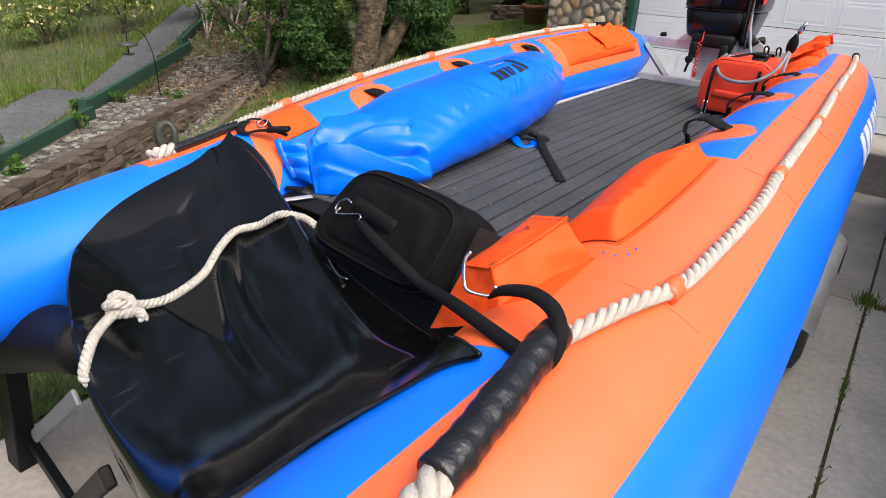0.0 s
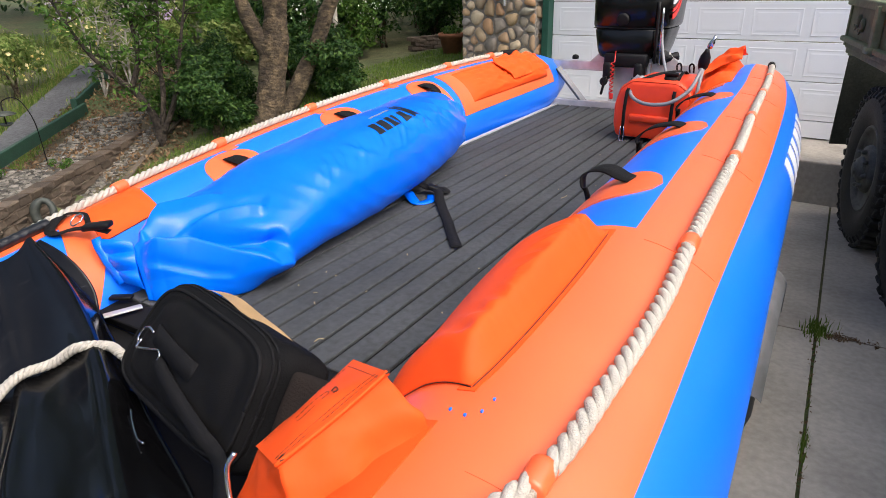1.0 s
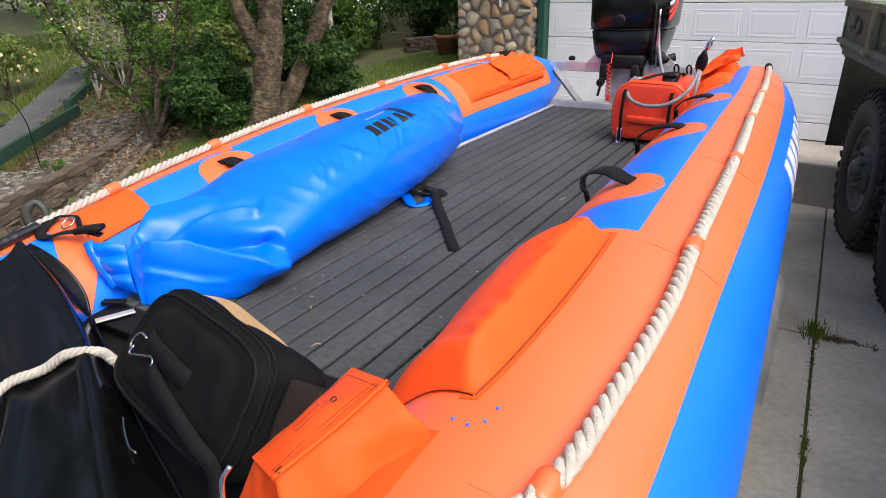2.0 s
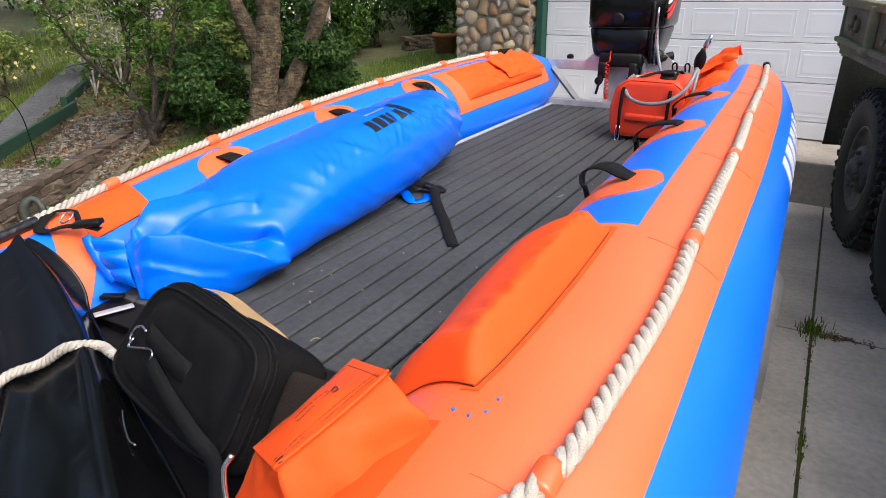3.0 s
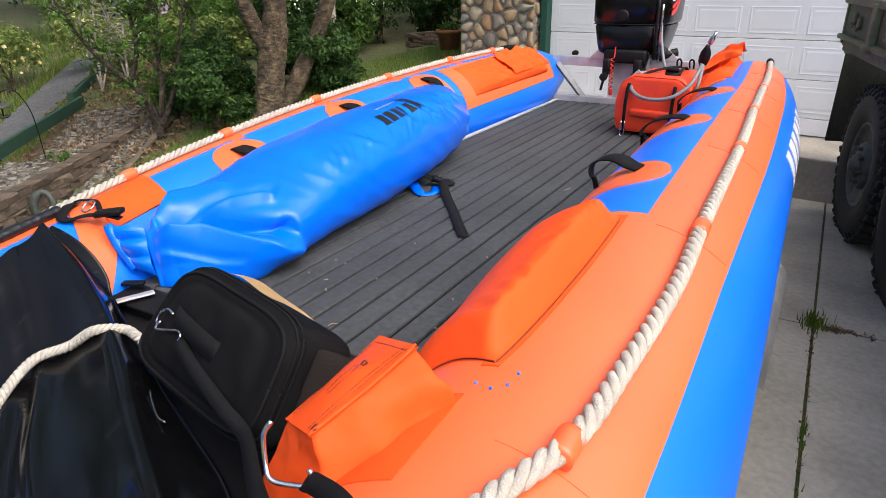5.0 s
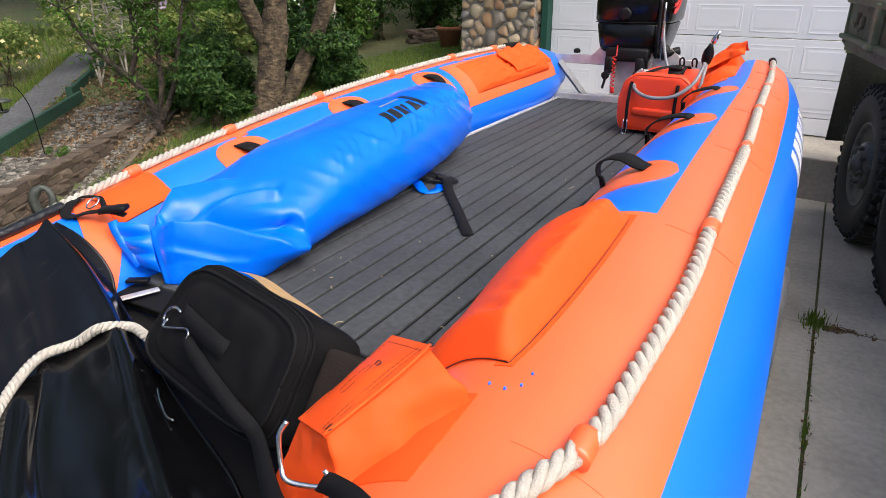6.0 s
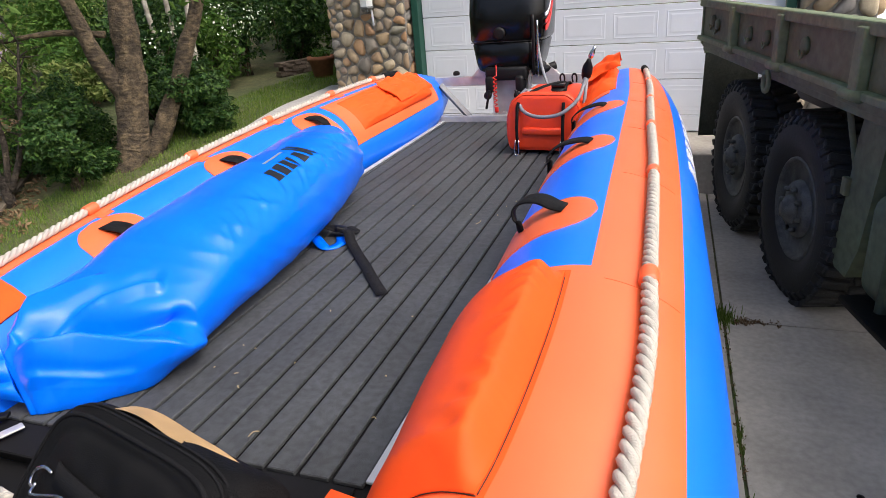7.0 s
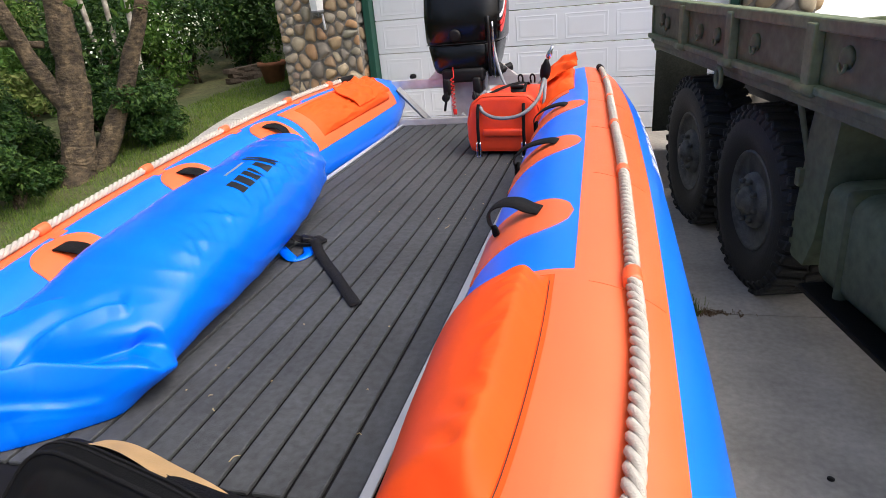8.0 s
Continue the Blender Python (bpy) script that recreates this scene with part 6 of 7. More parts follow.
truck_wheel(0.0)
truck_wheel(1.245)
BX = -0.20
Y0, Y1 = -4.6, 1.70
bed = part("cargo_bed", box(2.3, Y1 - Y0, 0.05, 0.006, pose(BX + 1.17, (Y0 + Y1) / 2, 1.325)), M_OLIVE, truck, "olive cargo bed", smooth=False)
bed.matrix_basis = pose(0, 1.70, 1.38, 0.5) @ pose(0, -1.70, -1.38)
part("side_board", box(0.03, Y1 - Y0, 0.26, 0.006, pose(BX + 0.02, (Y0 + Y1) / 2, 1.530)), M_OLIVE, bed, "olive steel side board", smooth=False)
part("top_rail", box(0.075, Y1 - Y0 + 0.05, 0.055, 0.010, pose(BX + 0.01, (Y0 + Y1) / 2, 1.660)), M_OLIVE_PALE, bed, "faded olive top rail", smooth=False)
part("bottom_rail", box(0.07, Y1 - Y0 + 0.02, 0.035, 0.008, pose(BX - 0.0, (Y0 + Y1) / 2, 1.403)), M_OLIVE_PALE, bed, "faded olive bottom rail", smooth=False)
part("lower_rail", box(0.05, Y1 - Y0, 0.050, 0.008, pose(BX + 0.03, (Y0 + Y1) / 2, 1.360)), M_OLIVE, bed, smooth=False)
part("end_sill", box(2.3, 0.04, 0.10, 0.008, pose(BX + 1.17, Y1 + 0.0, 1.345)), M_OLIVE, bed, smooth=False)
part("corner_post", box(0.07, 0.05, 0.33, 0.008, pose(BX + 0.03, Y1 - 0.005, 1.515)), M_OLIVE, bed, smooth=False)
part("far_side", box(0.04, Y1 - Y0, 0.08, 0.006, pose(BX + 2.31, (Y0 + Y1) / 2, 1.33)), M_OLIVE, bed, smooth=False)
for y in (0.79, -0.09, -1.01, -1.93, -2.9):
    part("stake_pocket", box(0.050, 0.075, 0.27, 0.008, pose(BX - 0.02, y, 1.530)), M_OLIVE_PALE, bed, "faded olive stake pocket", smooth=False)
    part("hinge", pipe([(BX - 0.035, y - 0.07, 1.400), (BX - 0.035, y + 0.09, 1.400)], 0.024, 2, 10), M_OLIVE_PALE, bed, "side board hinge")
for y, z in ((1.38, 1.54), (1.25, 1.52), (0.50, 1.52), (0.18, 1.52), (-0.38, 1.53), (-1.24, 1.55), (-1.58, 1.51), (-2.4, 1.53)):
    part("boss", turned([(0, 0), (0.045, 0), (0.04, 0.018), (0.02, 0.022), (0, 0.02)], 16, at=pose(BX + 0.004, y, z, 0, -90)), M_OLIVE, bed, "round olive boss")
    part("tie_ring", pipe([(BX - 0.02, y + 0.028 * math.cos(a), z - 0.02 + 0.034 * math.sin(a)) for a in [math.pi * (0.0 + k / 8) + math.pi for k in range(9)]], 0.007, 20, 6), M_OLIVE_PALE, bed, "bent steel tie ring")
part("lifting_ring", pipe([(BX - 0.03, 0.03 + 0.042 * math.cos(a), 1.30 + 0.052 * math.sin(a)) for a in [2 * math.pi * k / 12 for k in range(13)]], 0.014, 40, 8), M_OLIVE_PALE, bed, "heavy steel lifting ring")
frame_ = bmesh.new()
for x in (0.65, 1.45):
    box(0.10, 6.4, 0.22, 0.01, pose(x, -1.4, 0.98), bm=frame_)
part("chassis_frame", frame_, M_BLACK, truck, smooth=False)
for y in (0, 1.245):
    part("axle", pipe([(0.2, y, 0.535), (1.9, y, 0.535)], 0.09, 2, 14), M_BLACK, truck)
    far = part("wheel", turned([(0.285, 0.035), (0.40, -0.03), (0.525, 0.01), (0.55, 0.05), (0.55, 0.22), (0.525, 0.26), (0.40, 0.30), (0.285, 0.26)], 40, axis="X", at=pose(1.75, y, 0.535)), M_TYRE, truck, "black truck tyre with coarse tread")
part("mud_flap", box(0.44, 0.015, 0.76, 0.004, pose(0.12, 1.98, 0.92, 4)), mat("dusty_rubber", (0.036, 0.041, 0.033), 0.8, vary=0.4, scale=5, fine=0.3, bump=0.2, bump_scale=60, spec=0.2), truck, "dusty rubber mud flap", smooth=False)
part("flap_bracket", box(0.46, 0.03, 0.06, 0.006, pose(0.12, 1.96, 1.28)), M_OLIVE, truck, smooth=False)
# front mud guard plate, its strut, and the fuel tank ahead of the wheels
guard = bmesh.new()
gp = [(-0.66, 1.28), (-0.62, 1.10), (-0.60, 0.86), (-0.565, 0.62), (-0.545, 0.46), (-0.60, 0.425), (-0.72, 0.42), (-0.80, 0.60), (-0.90, 1.28)]
fa = [guard.verts.new((0.0, y, z)) for y, z in gp]
fb = [guard.verts.new((0.50, y, z)) for y, z in gp]
guard.faces.new(fa)
guard.faces.new(fb[::-1])
for k in range(len(gp)):
    guard.faces.new((fa[k], fb[k], fb[(k + 1) % len(gp)], fa[(k + 1) % len(gp)]))
bmesh.ops.recalc_face_normals(guard, faces=guard.faces)
part("mud_guard", guard, M_OLIVE_PALE, truck, "faded olive mud guard plate", smooth=False)
part("guard_strut", pipe([(-0.05, -0.56, 1.30), (0.02, -0.60, 0.95), (0.03, -0.61, 0.84)], 0.014, 6, 8), M_OLIVE_PALE, truck, "thin steel strut")
part("guard_tab", box(0.03, 0.05, 0.09, 0.006, pose(-0.01, -0.60, 0.86)), M_OLIVE_PALE, truck, smooth=False)
ft = box(0.62, 1.25, 0.52, 0.09, pose(0.30, -1.45, 0.66), segments=4)
ftank = part("fuel_tank", ft, M_OLIVE_PALE, truck, "rounded olive fuel tank")
for y in (-1.08, -1.80):
    part("tank_strap", box(0.65, 0.05, 0.55, 0.09, pose(0.30, y, 0.66), segments=4), M_OLIVE, ftank, "dark tank strap")
part("tank_step", box(0.16, 1.2, 0.03, 0.006, pose(-0.02, -1.5, 0.40)), M_BLACK, truck, smooth=False)
# ---- garden ----
def mesh_from(name, verts, faces, material, smooth=False):
    me = bpy.data.meshes.new(name)
    me.from_pydata(verts, [], faces)
    me.materials.append(material)
    if smooth:
        me.polygons.foreach_set("use_smooth", [True] * len(me.polygons))
    return me


def stuff(name, verts, faces, material, label, category, smooth=False):
    return tagged(new(name, mesh_from(name, verts, faces, material, smooth)), label, category, kind="stuff")


def leaf_mesh(name, blobs, n, size, material, seed, droop=0.3, thin=0.42):
    """Leaves in uneven clumps: blobs are (x, y, z, radius across, radius up)."""
    rng = np.random.RandomState(seed)
    vol = np.array([b[3] ** 2 * b[4] for b in blobs]) ** 0.7
    pick = rng.choice(len(blobs), n, p=vol / vol.sum())
    B = np.array(blobs)[pick]
    d = rng.normal(size=(n, 3))
    d /= np.linalg.norm(d, axis=1)[:, None]
    rad = rng.uniform(0.25, 1.0, n) ** 0.45
    lump = 1 + 0.22 * np.sin(5 * d[:, 0] + pick) * np.cos(4 * d[:, 1] - pick) + 0.15 * np.sin(9 * d[:, 2] + 2 * pick)
    c = B[:, :3] + d * (rad * lump)[:, None] * B[:, [3, 3, 4]]
    normal = d * 0.6 + rng.normal(size=(n, 3)) * 0.55 + np.array([0, 0, 0.5])
    normal /= np.linalg.norm(normal, axis=1)[:, None]
    along = rng.normal(size=(n, 3)) + np.array([0, 0, -droop])
    along -= normal * np.sum(along * normal, axis=1)[:, None]
    along /= np.linalg.norm(along, axis=1)[:, None]
    side = np.cross(normal, along)
    s = size * rng.uniform(0.6, 1.35, n)[:, None]
    v = np.stack([c - along * s * 0.5, c + side * s * thin * 0.5 + normal * s * 0.06, c + along * s * 0.5, c - side * s * thin * 0.5 + normal * s * 0.06], 1).reshape(-1, 3)
    f = [(4 * i, 4 * i + 1, 4 * i + 2, 4 * i + 3) for i in range(n)]
    return mesh_from(name, v.tolist(), f, material)


def blades(name, spots, tall, wide, material, label, seed, lean=0.5):
    rng = np.random.RandomState(seed)
    P = np.array(spots)
    n = len(P)
    a = rng.uniform(0, 2 * np.pi, n)
    h = tall * rng.uniform(0.5, 1.3, n)
    w = wide * rng.uniform(0.7, 1.3, n)
    dx, dy = np.cos(a), np.sin(a)
    b = a + rng.uniform(0.5, 2.5, n)
    tip = P + np.stack([np.cos(b) * h * lean * rng.uniform(0.2, 1, n), np.sin(b) * h * lean * rng.uniform(0.2, 1, n), h], 1)
    l = P + np.stack([dx * w, dy * w, np.zeros(n) - 0.01], 1)
    r = P - np.stack([dx * w, dy * w, np.zeros(n) + 0.01], 1)
    v = np.stack([l, r, tip], 1).reshape(-1, 3)
    return stuff(name, v.tolist(), [(3 * i, 3 * i + 1, 3 * i + 2) for i in range(n)], material, label, "grass")


def lawn_right(y):
    """The lawn's edge along the drive and the walk."""
    return -1.08 - 0.64 * smooth_step(-0.2, 1.4, y) - 1.36 * smooth_step(1.6, 4.4, y)


def in_lawn(x, y):
    off, along = behind_wall(x, y)
    right = lawn_right(y)
    left = -3.3 - 1.0 * smooth_step(-1.0, 2.2, y) + 0.20 * smooth_step(3.0, 6.0, y)
    return x < right and x > left and y < 8.3 and off < -0.25


grng = random.Random(8)
def lawn_sheet():
    """The lawn between its two edges, row by row."""
    def edge(y):
        right = lawn_right(y)
        left = -3.3 - 1.0 * smooth_step(-1.0, 2.2, y) + 0.20 * smooth_step(3.0, 6.0, y)
        return min(right, max(left, -2.75 + (0.25 - 0.588 * (y + 0.75)) / 0.809)), right
    def f(u, v):
        y = -2.4 + 10.8 * u
        a, b = edge(y)
        x = a + (b - a) * v
        return Vector((x, y, ground_z(x, y) + 0.004))
    bm = grid_surface(f, 130, 24)
    bmesh.ops.remove_doubles(bm, verts=bm.verts, dist=1e-4)
    return bm


tagged(part("lawn", lawn_sheet(), M_GRASS_SOIL), "mown green lawn beside the drive", "lawn", kind="structure")
spots = []
while len(spots) < 40000:
    x, y = grng.uniform(-4.9, -1.05), grng.uniform(-2.2, 8.4)
    if in_lawn(x, y) and noise.noise((x * 2.2, y * 2.2, 0)) > grng.uniform(-0.9, -0.1):
        spots.append((x, y, ground_z(x, y)))
blades("grass", spots, 0.045, 0.0045, M_GRASS, "short mown lawn grass with pale tips", 3)

# concrete walk between lawn and drive
walkway = thing("walkway", "pale concrete garden walk along the lawn", "path", kind="structure")
for k in range(7):
    ya, yb = 1.2 + 0.75 * k, 1.2 + 0.75 * (k + 1) - 0.012
    part("slab", slab_surface(lambda u, v, h, ya=ya, yb=yb: Vector((lawn_right(ya + (yb - ya) * v) + 0.02 + 0.85 * u, ya + (yb - ya) * v, max(0.0, ground_z(lawn_right(ya + (yb - ya) * v) - 0.1, ya + (yb - ya) * v)) + (h if h > 0 else -0.06))), 4, 6, 0.02), mat("pale_concrete", (0.42, 0.41, 0.38), 0.85, vary=0.2, scale=3, fine=0.2, bump=0.2, bump_scale=90) if k == 0 else bpy.data.materials["pale_concrete"], walkway)

# low block wall
block_wall = thing("block_wall", "low garden wall of rough brown concrete blocks", "garden wall", kind="structure")
brng = random.Random(5)


def rough_block(seed):
    bm = box(0.172, 0.13, 0.066, 0.008, segments=1)
    r = random.Random(seed)
    for v in bm.verts:
        v.co += Vector((r.uniform(-0.006, 0.006), r.uniform(-0.014, 0.014), r.uniform(-0.004, 0.004)))
    return mesh_of(bm, "block", M_BLOCK, smooth=False)


BLOCKS = [rough_block(i) for i in range(6)]
length = (WALL_B - WALL_A).length
turn = math.degrees(math.atan2(WALL_DIR.y, WALL_DIR.x))


def wall_off(s):
    """How far the low wall bends off its straight line, towards the lawn at its far end."""
    return keyed([(-2, 0.02), (0.3, 0.02), (1.6, 0.0), (2.5, -0.02), (3.6, -0.10), (4.6, -0.20)], s)[0]


def timber_off(s):
    return keyed([(-2, 0.22), (0.8, 0.40), (2.4, 0.52), (2.5, 0.66), (4.2, 0.72), (5.6, 0.80), (5.7, 0.98), (7.4, 1.08)], s)[0]


def lay_blocks(owner, place, s0, s1, top, courses):
    """Courses of rough blocks from the top down along place(s); top(s) is the height of the coping."""
    for course in range(courses):
        s = s0 + (0.088 if course % 2 else 0)
        while s < s1 + 0.05 * course:
            p, d = place(s), place(s + 0.05) - place(s - 0.05)
            q = p + Vector((d.y, -d.x, 0)).normalized() * (0.012 * course + brng.uniform(-0.006, 0.006))
            share("block", BLOCKS[brng.randrange(6)], owner, pose(q.x, q.y, top(s) - 0.034 - 0.068 * course, 0, 0, math.degrees(math.atan2(d.y, d.x)) + brng.uniform(-2, 2) + (180 if brng.random() < 0.5 else 0)))
            s += 0.177


def wall_place(s):
    return WALL_A + WALL_DIR * s + WALL_OUT * wall_off(s)


lay_blocks(block_wall, wall_place, -1.5, 4.55, lambda s: 0.345 + 0.05 * smooth_step(3.2, 4.6, s), 5)
back_wall = thing("block_wall", "low dark retaining wall at the lawn's far edge", "garden wall", kind="structure")
lay_blocks(back_wall, lambda s: Vector((-4.55 + 0.28 * s, 7.20 + 0.75 * s, 0)), 0.35, 1.5, lambda s: 1.08, 4)

# cobbles behind and below the wall
def pebbles(name, spots, seed, label):
    rng = np.random.RandomState(seed)
    corner = np.array([(-1, -1, -1), (1, -1, -1), (1, 1, -1), (-1, 1, -1), (-1, -1, 1), (1, -1, 1), (1, 1, 1), (-1, 1, 1)], float) * 0.577
    quad = ((0, 3, 2, 1), (4, 5, 6, 7), (0, 1, 5, 4), (1, 2, 6, 5), (2, 3, 7, 6), (3, 0, 4, 7))
    V, Fc = [], []
    for i, (x, y, z, s) in enumerate(spots):
        a = rng.uniform(0, 6.28)
        c_, s_ = math.cos(a), math.sin(a)
        sc = np.array([s * rng.uniform(0.8, 1.3), s * rng.uniform(0.7, 1.0), s * rng.uniform(0.5, 0.75)])
        v = corner * sc * rng.uniform(0.8, 1.2, (8, 1))
        v = np.stack([v[:, 0] * c_ - v[:, 1] * s_, v[:, 0] * s_ + v[:, 1] * c_, v[:, 2]], 1) + np.array([x, y, z + sc[2] * 0.35])
        V += v.tolist()
        Fc += [tuple(8 * i + k for k in q) for q in quad]
    return stuff(name, V, Fc, M_GRAVEL, label, "gravel", smooth=True)


peb = []
for _ in range(7800):
    s, o = grng.uniform(-1.6, 5.2), grng.uniform(0.0, 1.0)
    p = WALL_A + WALL_DIR * s + WALL_OUT * (wall_off(s) + 0.09 + (timber_off(s) - wall_off(s) - 0.12) * o)
    peb.append((p.x, p.y, ground_z(p.x, p.y), grng.choice((0.014, 0.018, 0.022, 0.026, 0.032, 0.042))))
for _ in range(1500):
    s, o = grng.uniform(0.2, 4.6), -abs(grng.gauss(0.0, 0.16)) - 0.09
    p = WALL_A + WALL_DIR * s + WALL_OUT * (max(o, -0.42) + wall_off(s))
    peb.append((p.x, p.y, ground_z(p.x, p.y), grng.choice((0.014, 0.018, 0.024, 0.03))))
pebbles("cobbles", peb, 6, "grey river cobbles filling the garden bed")
tagged(part("garden_bed", land(-7.5, -2.2, -2.5, 4.2, 60, 60, 0.003, keep=lambda x, y: -0.5 < behind_wall(x, y)[0] < 0.9 and behind_wall(x, y)[1] < 5.2), M_SOIL), "brown soil of the garden bed", "soil", kind="structure")

# green timber edging in stepped lengths
edging = thing("timber_edging", "green painted timber edging in stepped lengths", "edging", kind="structure")
for s0, s1, lift in ((-1.8, 2.42, 0.045), (2.52, 5.55, 0.055), (5.72, 7.4, 0.06)):
    a = WALL_A + WALL_DIR * s0 + WALL_OUT * (timber_off(s0) + 0.02)
    b = WALL_A + WALL_DIR * s1 + WALL_OUT * (timber_off(s1) + 0.02)
    za, zb = ground_z(a.x, a.y), ground_z(b.x, b.y)
    mid = (a + b) / 2
    part("board", box(math.hypot((b - a).length, zb - za), 0.05, 0.13, 0.008, pose(mid.x, mid.y, (za + zb) / 2 + lift, 0, 0, math.degrees(math.atan2(b.y - a.y, b.x - a.x))) @ pose(0, 0, 0, 0, -math.degrees(math.atan2(zb - za, (b - a).length)))), M_TIMBER, edging, smooth=False)
    part("post", box(0.08, 0.08, 0.17, 0.008, pose(a.x, a.y, za + lift, 0, 0, turn)), M_TIMBER, edging, smooth=False)

# stone strip between the lawn and the cobbles
def strip_at(s):
    return WALL_A + WALL_DIR * s + WALL_OUT * keyed([(0.4, -0.26), (1.6, -0.32), (2.6, -0.40), (3.2, -0.48), (4.0, -0.54), (4.9, -0.66), (5.6, -0.85)], s)[0]


def strip_f(u, v, h):
    p = strip_at(0.4 + 5.2 * u)
    d = (strip_at(0.45 + 5.2 * u) - p).normalized()
    q = p + Vector((-d.y, d.x, 0)) * (0.065 * (v - 0.5))
    return Vector((q.x, q.y, ground_z(q.x, q.y) + 0.015 + h))


tagged(part("lawn_edging", slab_surface(strip_f, 70, 2, 0.02), mat("brown_edging", (0.15, 0.12, 0.085), 0.9, vary=0.4, scale=8, fine=0.4, bump=0.4, bump_scale=60)), "curved brown edging strip round the lawn", "edging", kind="structure")

# asphalt path
def path_mid(s):
    return WALL_A + WALL_DIR * s + WALL_OUT * keyed([(-6, 0.62), (-2, 0.64), (0, 0.76), (1.8, 0.99), (2.6, 1.12), (3.7, 1.30), (5.0, 1.42), (6.3, 1.50), (7.4, 1.58), (8.4, 1.66), (11.4, 1.50), (14, 1.2)], s)[0]


tagged(part("path", slab_surface(lambda u, v, h: (lambda p: Vector((p.x, p.y, ground_z(p.x, p.y) + 0.006 + h)))(path_mid(-6 + 18 * u) + WALL_OUT * ((v - 0.5) * 0.56)), 90, 6, 0.010), M_ASPHALT), "narrow grey asphalt footpath through the garden", "path", kind="structure")
verge = []
for _ in range(9000):
    s = grng.uniform(-2, 9)
    o = grng.choice((-0.40, 0.40)) + grng.gauss(0, 0.08)
    p = path_mid(s) + WALL_OUT * o
    if behind_wall(p.x, p.y)[0] > timber_off(min(7.0, s)) + 0.1:
        verge.append((p.x, p.y, ground_z(p.x, p.y)))
blades("verge_grass", verge, 0.07, 0.006, M_MEADOW, "yellowish verge grass along the path", 31)
meadow = []
while len(meadow) < 26000:
    s, o = grng.uniform(-3, 13), grng.uniform(0.6, 8.5)
    p = WALL_A + WALL_DIR * s + WALL_OUT * o
    if (p - path_mid(s)).dot(WALL_OUT) > 0.33 and noise.noise((p.x * 0.7, p.y * 0.7, 5)) > grng.uniform(-0.7, 0.35):
        meadow.append((p.x, p.y, ground_z(p.x, p.y)))
blades("meadow_grass", meadow, 0.11, 0.007, M_MEADOW, "long bright meadow grass on the slope", 32)
litter = []
for _ in range(2600):
    s, o = grng.uniform(3.2, 7.5), grng.uniform(-0.9, 1.2)
    p = WALL_A + WALL_DIR * s + WALL_OUT * o
    litter.append((p.x, p.y, ground_z(p.x, p.y) + 0.02, 0.05, 0.02))
tagged(new("leaf_litter", leaf_mesh("leaf_litter", litter, 5200, 0.055, M_DRY, 44)), "dry brown leaves and twigs on the soil", "leaf litter", kind="stuff")


# trees and shrubs
def limb(points, r0, r1, bm, n=14, sides=9):
    rr = random.Random(int(points[0][0] * 1000) % 97)
    return pipe(points, lambda s: (r0 + (r1 - r0) * s) * (1 + 0.05 * math.sin(17 * s + r0 * 90)), n, sides, bm=bm)


big = thing("garden_tree", "leaning garden tree with rough grey brown bark", "tree")
bz = ground_z(-3.85, 3.65)
trunk = bmesh.new()
pipe([(-3.86, 3.62, bz - 0.15), (-3.86, 3.65, bz + 0.05), (-3.85, 3.70, 0.70), (-3.81, 3.80, 1.19), (-3.78, 3.85, 1.60), (-3.77, 3.87, 1.92), (-3.70, 3.95, 2.9), (-3.6, 4.1, 3.8)], lambda s: 0.168 - 0.080 * s + 0.03 * max(0, 0.16 - s) / 0.16 + 0.008 * math.sin(s * 31), 170, 48, bm=trunk)
for v in trunk.verts:
    q = v.co.copy()
    axis = Vector((-3.80, 3.78, q.z))
    out = (q - axis).normalized()
    v.co += Vector((noise.noise(q * 6), noise.noise(q * 6 + Vector((5, 0, 0))), 0)) * 0.018
    v.co += out * (0.016 * (0.5 - abs(noise.noise((q.x * 22, q.y * 22, q.z * 6)))) + 0.008 * noise.noise((q.x * 45, q.y * 45, q.z * 60)))
part("trunk", trunk, M_BARK, big, "thick trunk with peeling bark")
part("limb", limb([(-3.80, 3.72, 0.45), (-3.69, 3.92, 0.75), (-3.60, 4.02, 1.0), (-3.49, 4.12, 1.26), (-3.36, 4.19, 1.6), (-3.23, 4.25, 1.88), (-2.95, 4.5, 2.9)], 0.105, 0.060, bmesh.new(), 30, 14), M_BARK, big, "forked side limb")
part("limb", limb([(-3.83, 3.78, 1.10), (-3.94, 3.67, 1.45), (-3.99, 3.61, 1.70), (-4.02, 3.57, 1.94), (-4.2, 3.4, 2.9)], 0.095, 0.055, bmesh.new(), 24, 14), M_BARK, big, "forked side limb")
part("limb", limb([(-3.9, 3.75, 1.75), (-4.3, 3.5, 1.80), (-4.8, 3.2, 1.75), (-5.3, 3.0, 1.78)], 0.035, 0.012, bmesh.new()), M_BARK, big, "thin low branch")
crown = []
crng = random.Random(17)
# upper crown out of view, made broad to shade the ground below
for _ in range(42):
    crown.append((-4.4 + crng.gauss(0, 1.7), 4.2 + crng.gauss(0, 1.7), crng.uniform(3.0, 6.2), crng.uniform(0.4, 0.8), crng.uniform(0.3, 0.55)))
for x, y, z in ((-4.9, 3.1, 1.95), (-4.6, 2.9, 2.05), (-4.3, 3.2, 2.1), (-3.3, 3.6, 2.15), (-5.2, 2.9, 1.90), (-3.15, 4.2, 2.05)):
    crown.append((x, y, z, 0.24, 0.12))
share("crown", leaf_mesh("crown", crown, 9000, 0.11, M_LEAF, 18), big, label="loose crown of green leaves")


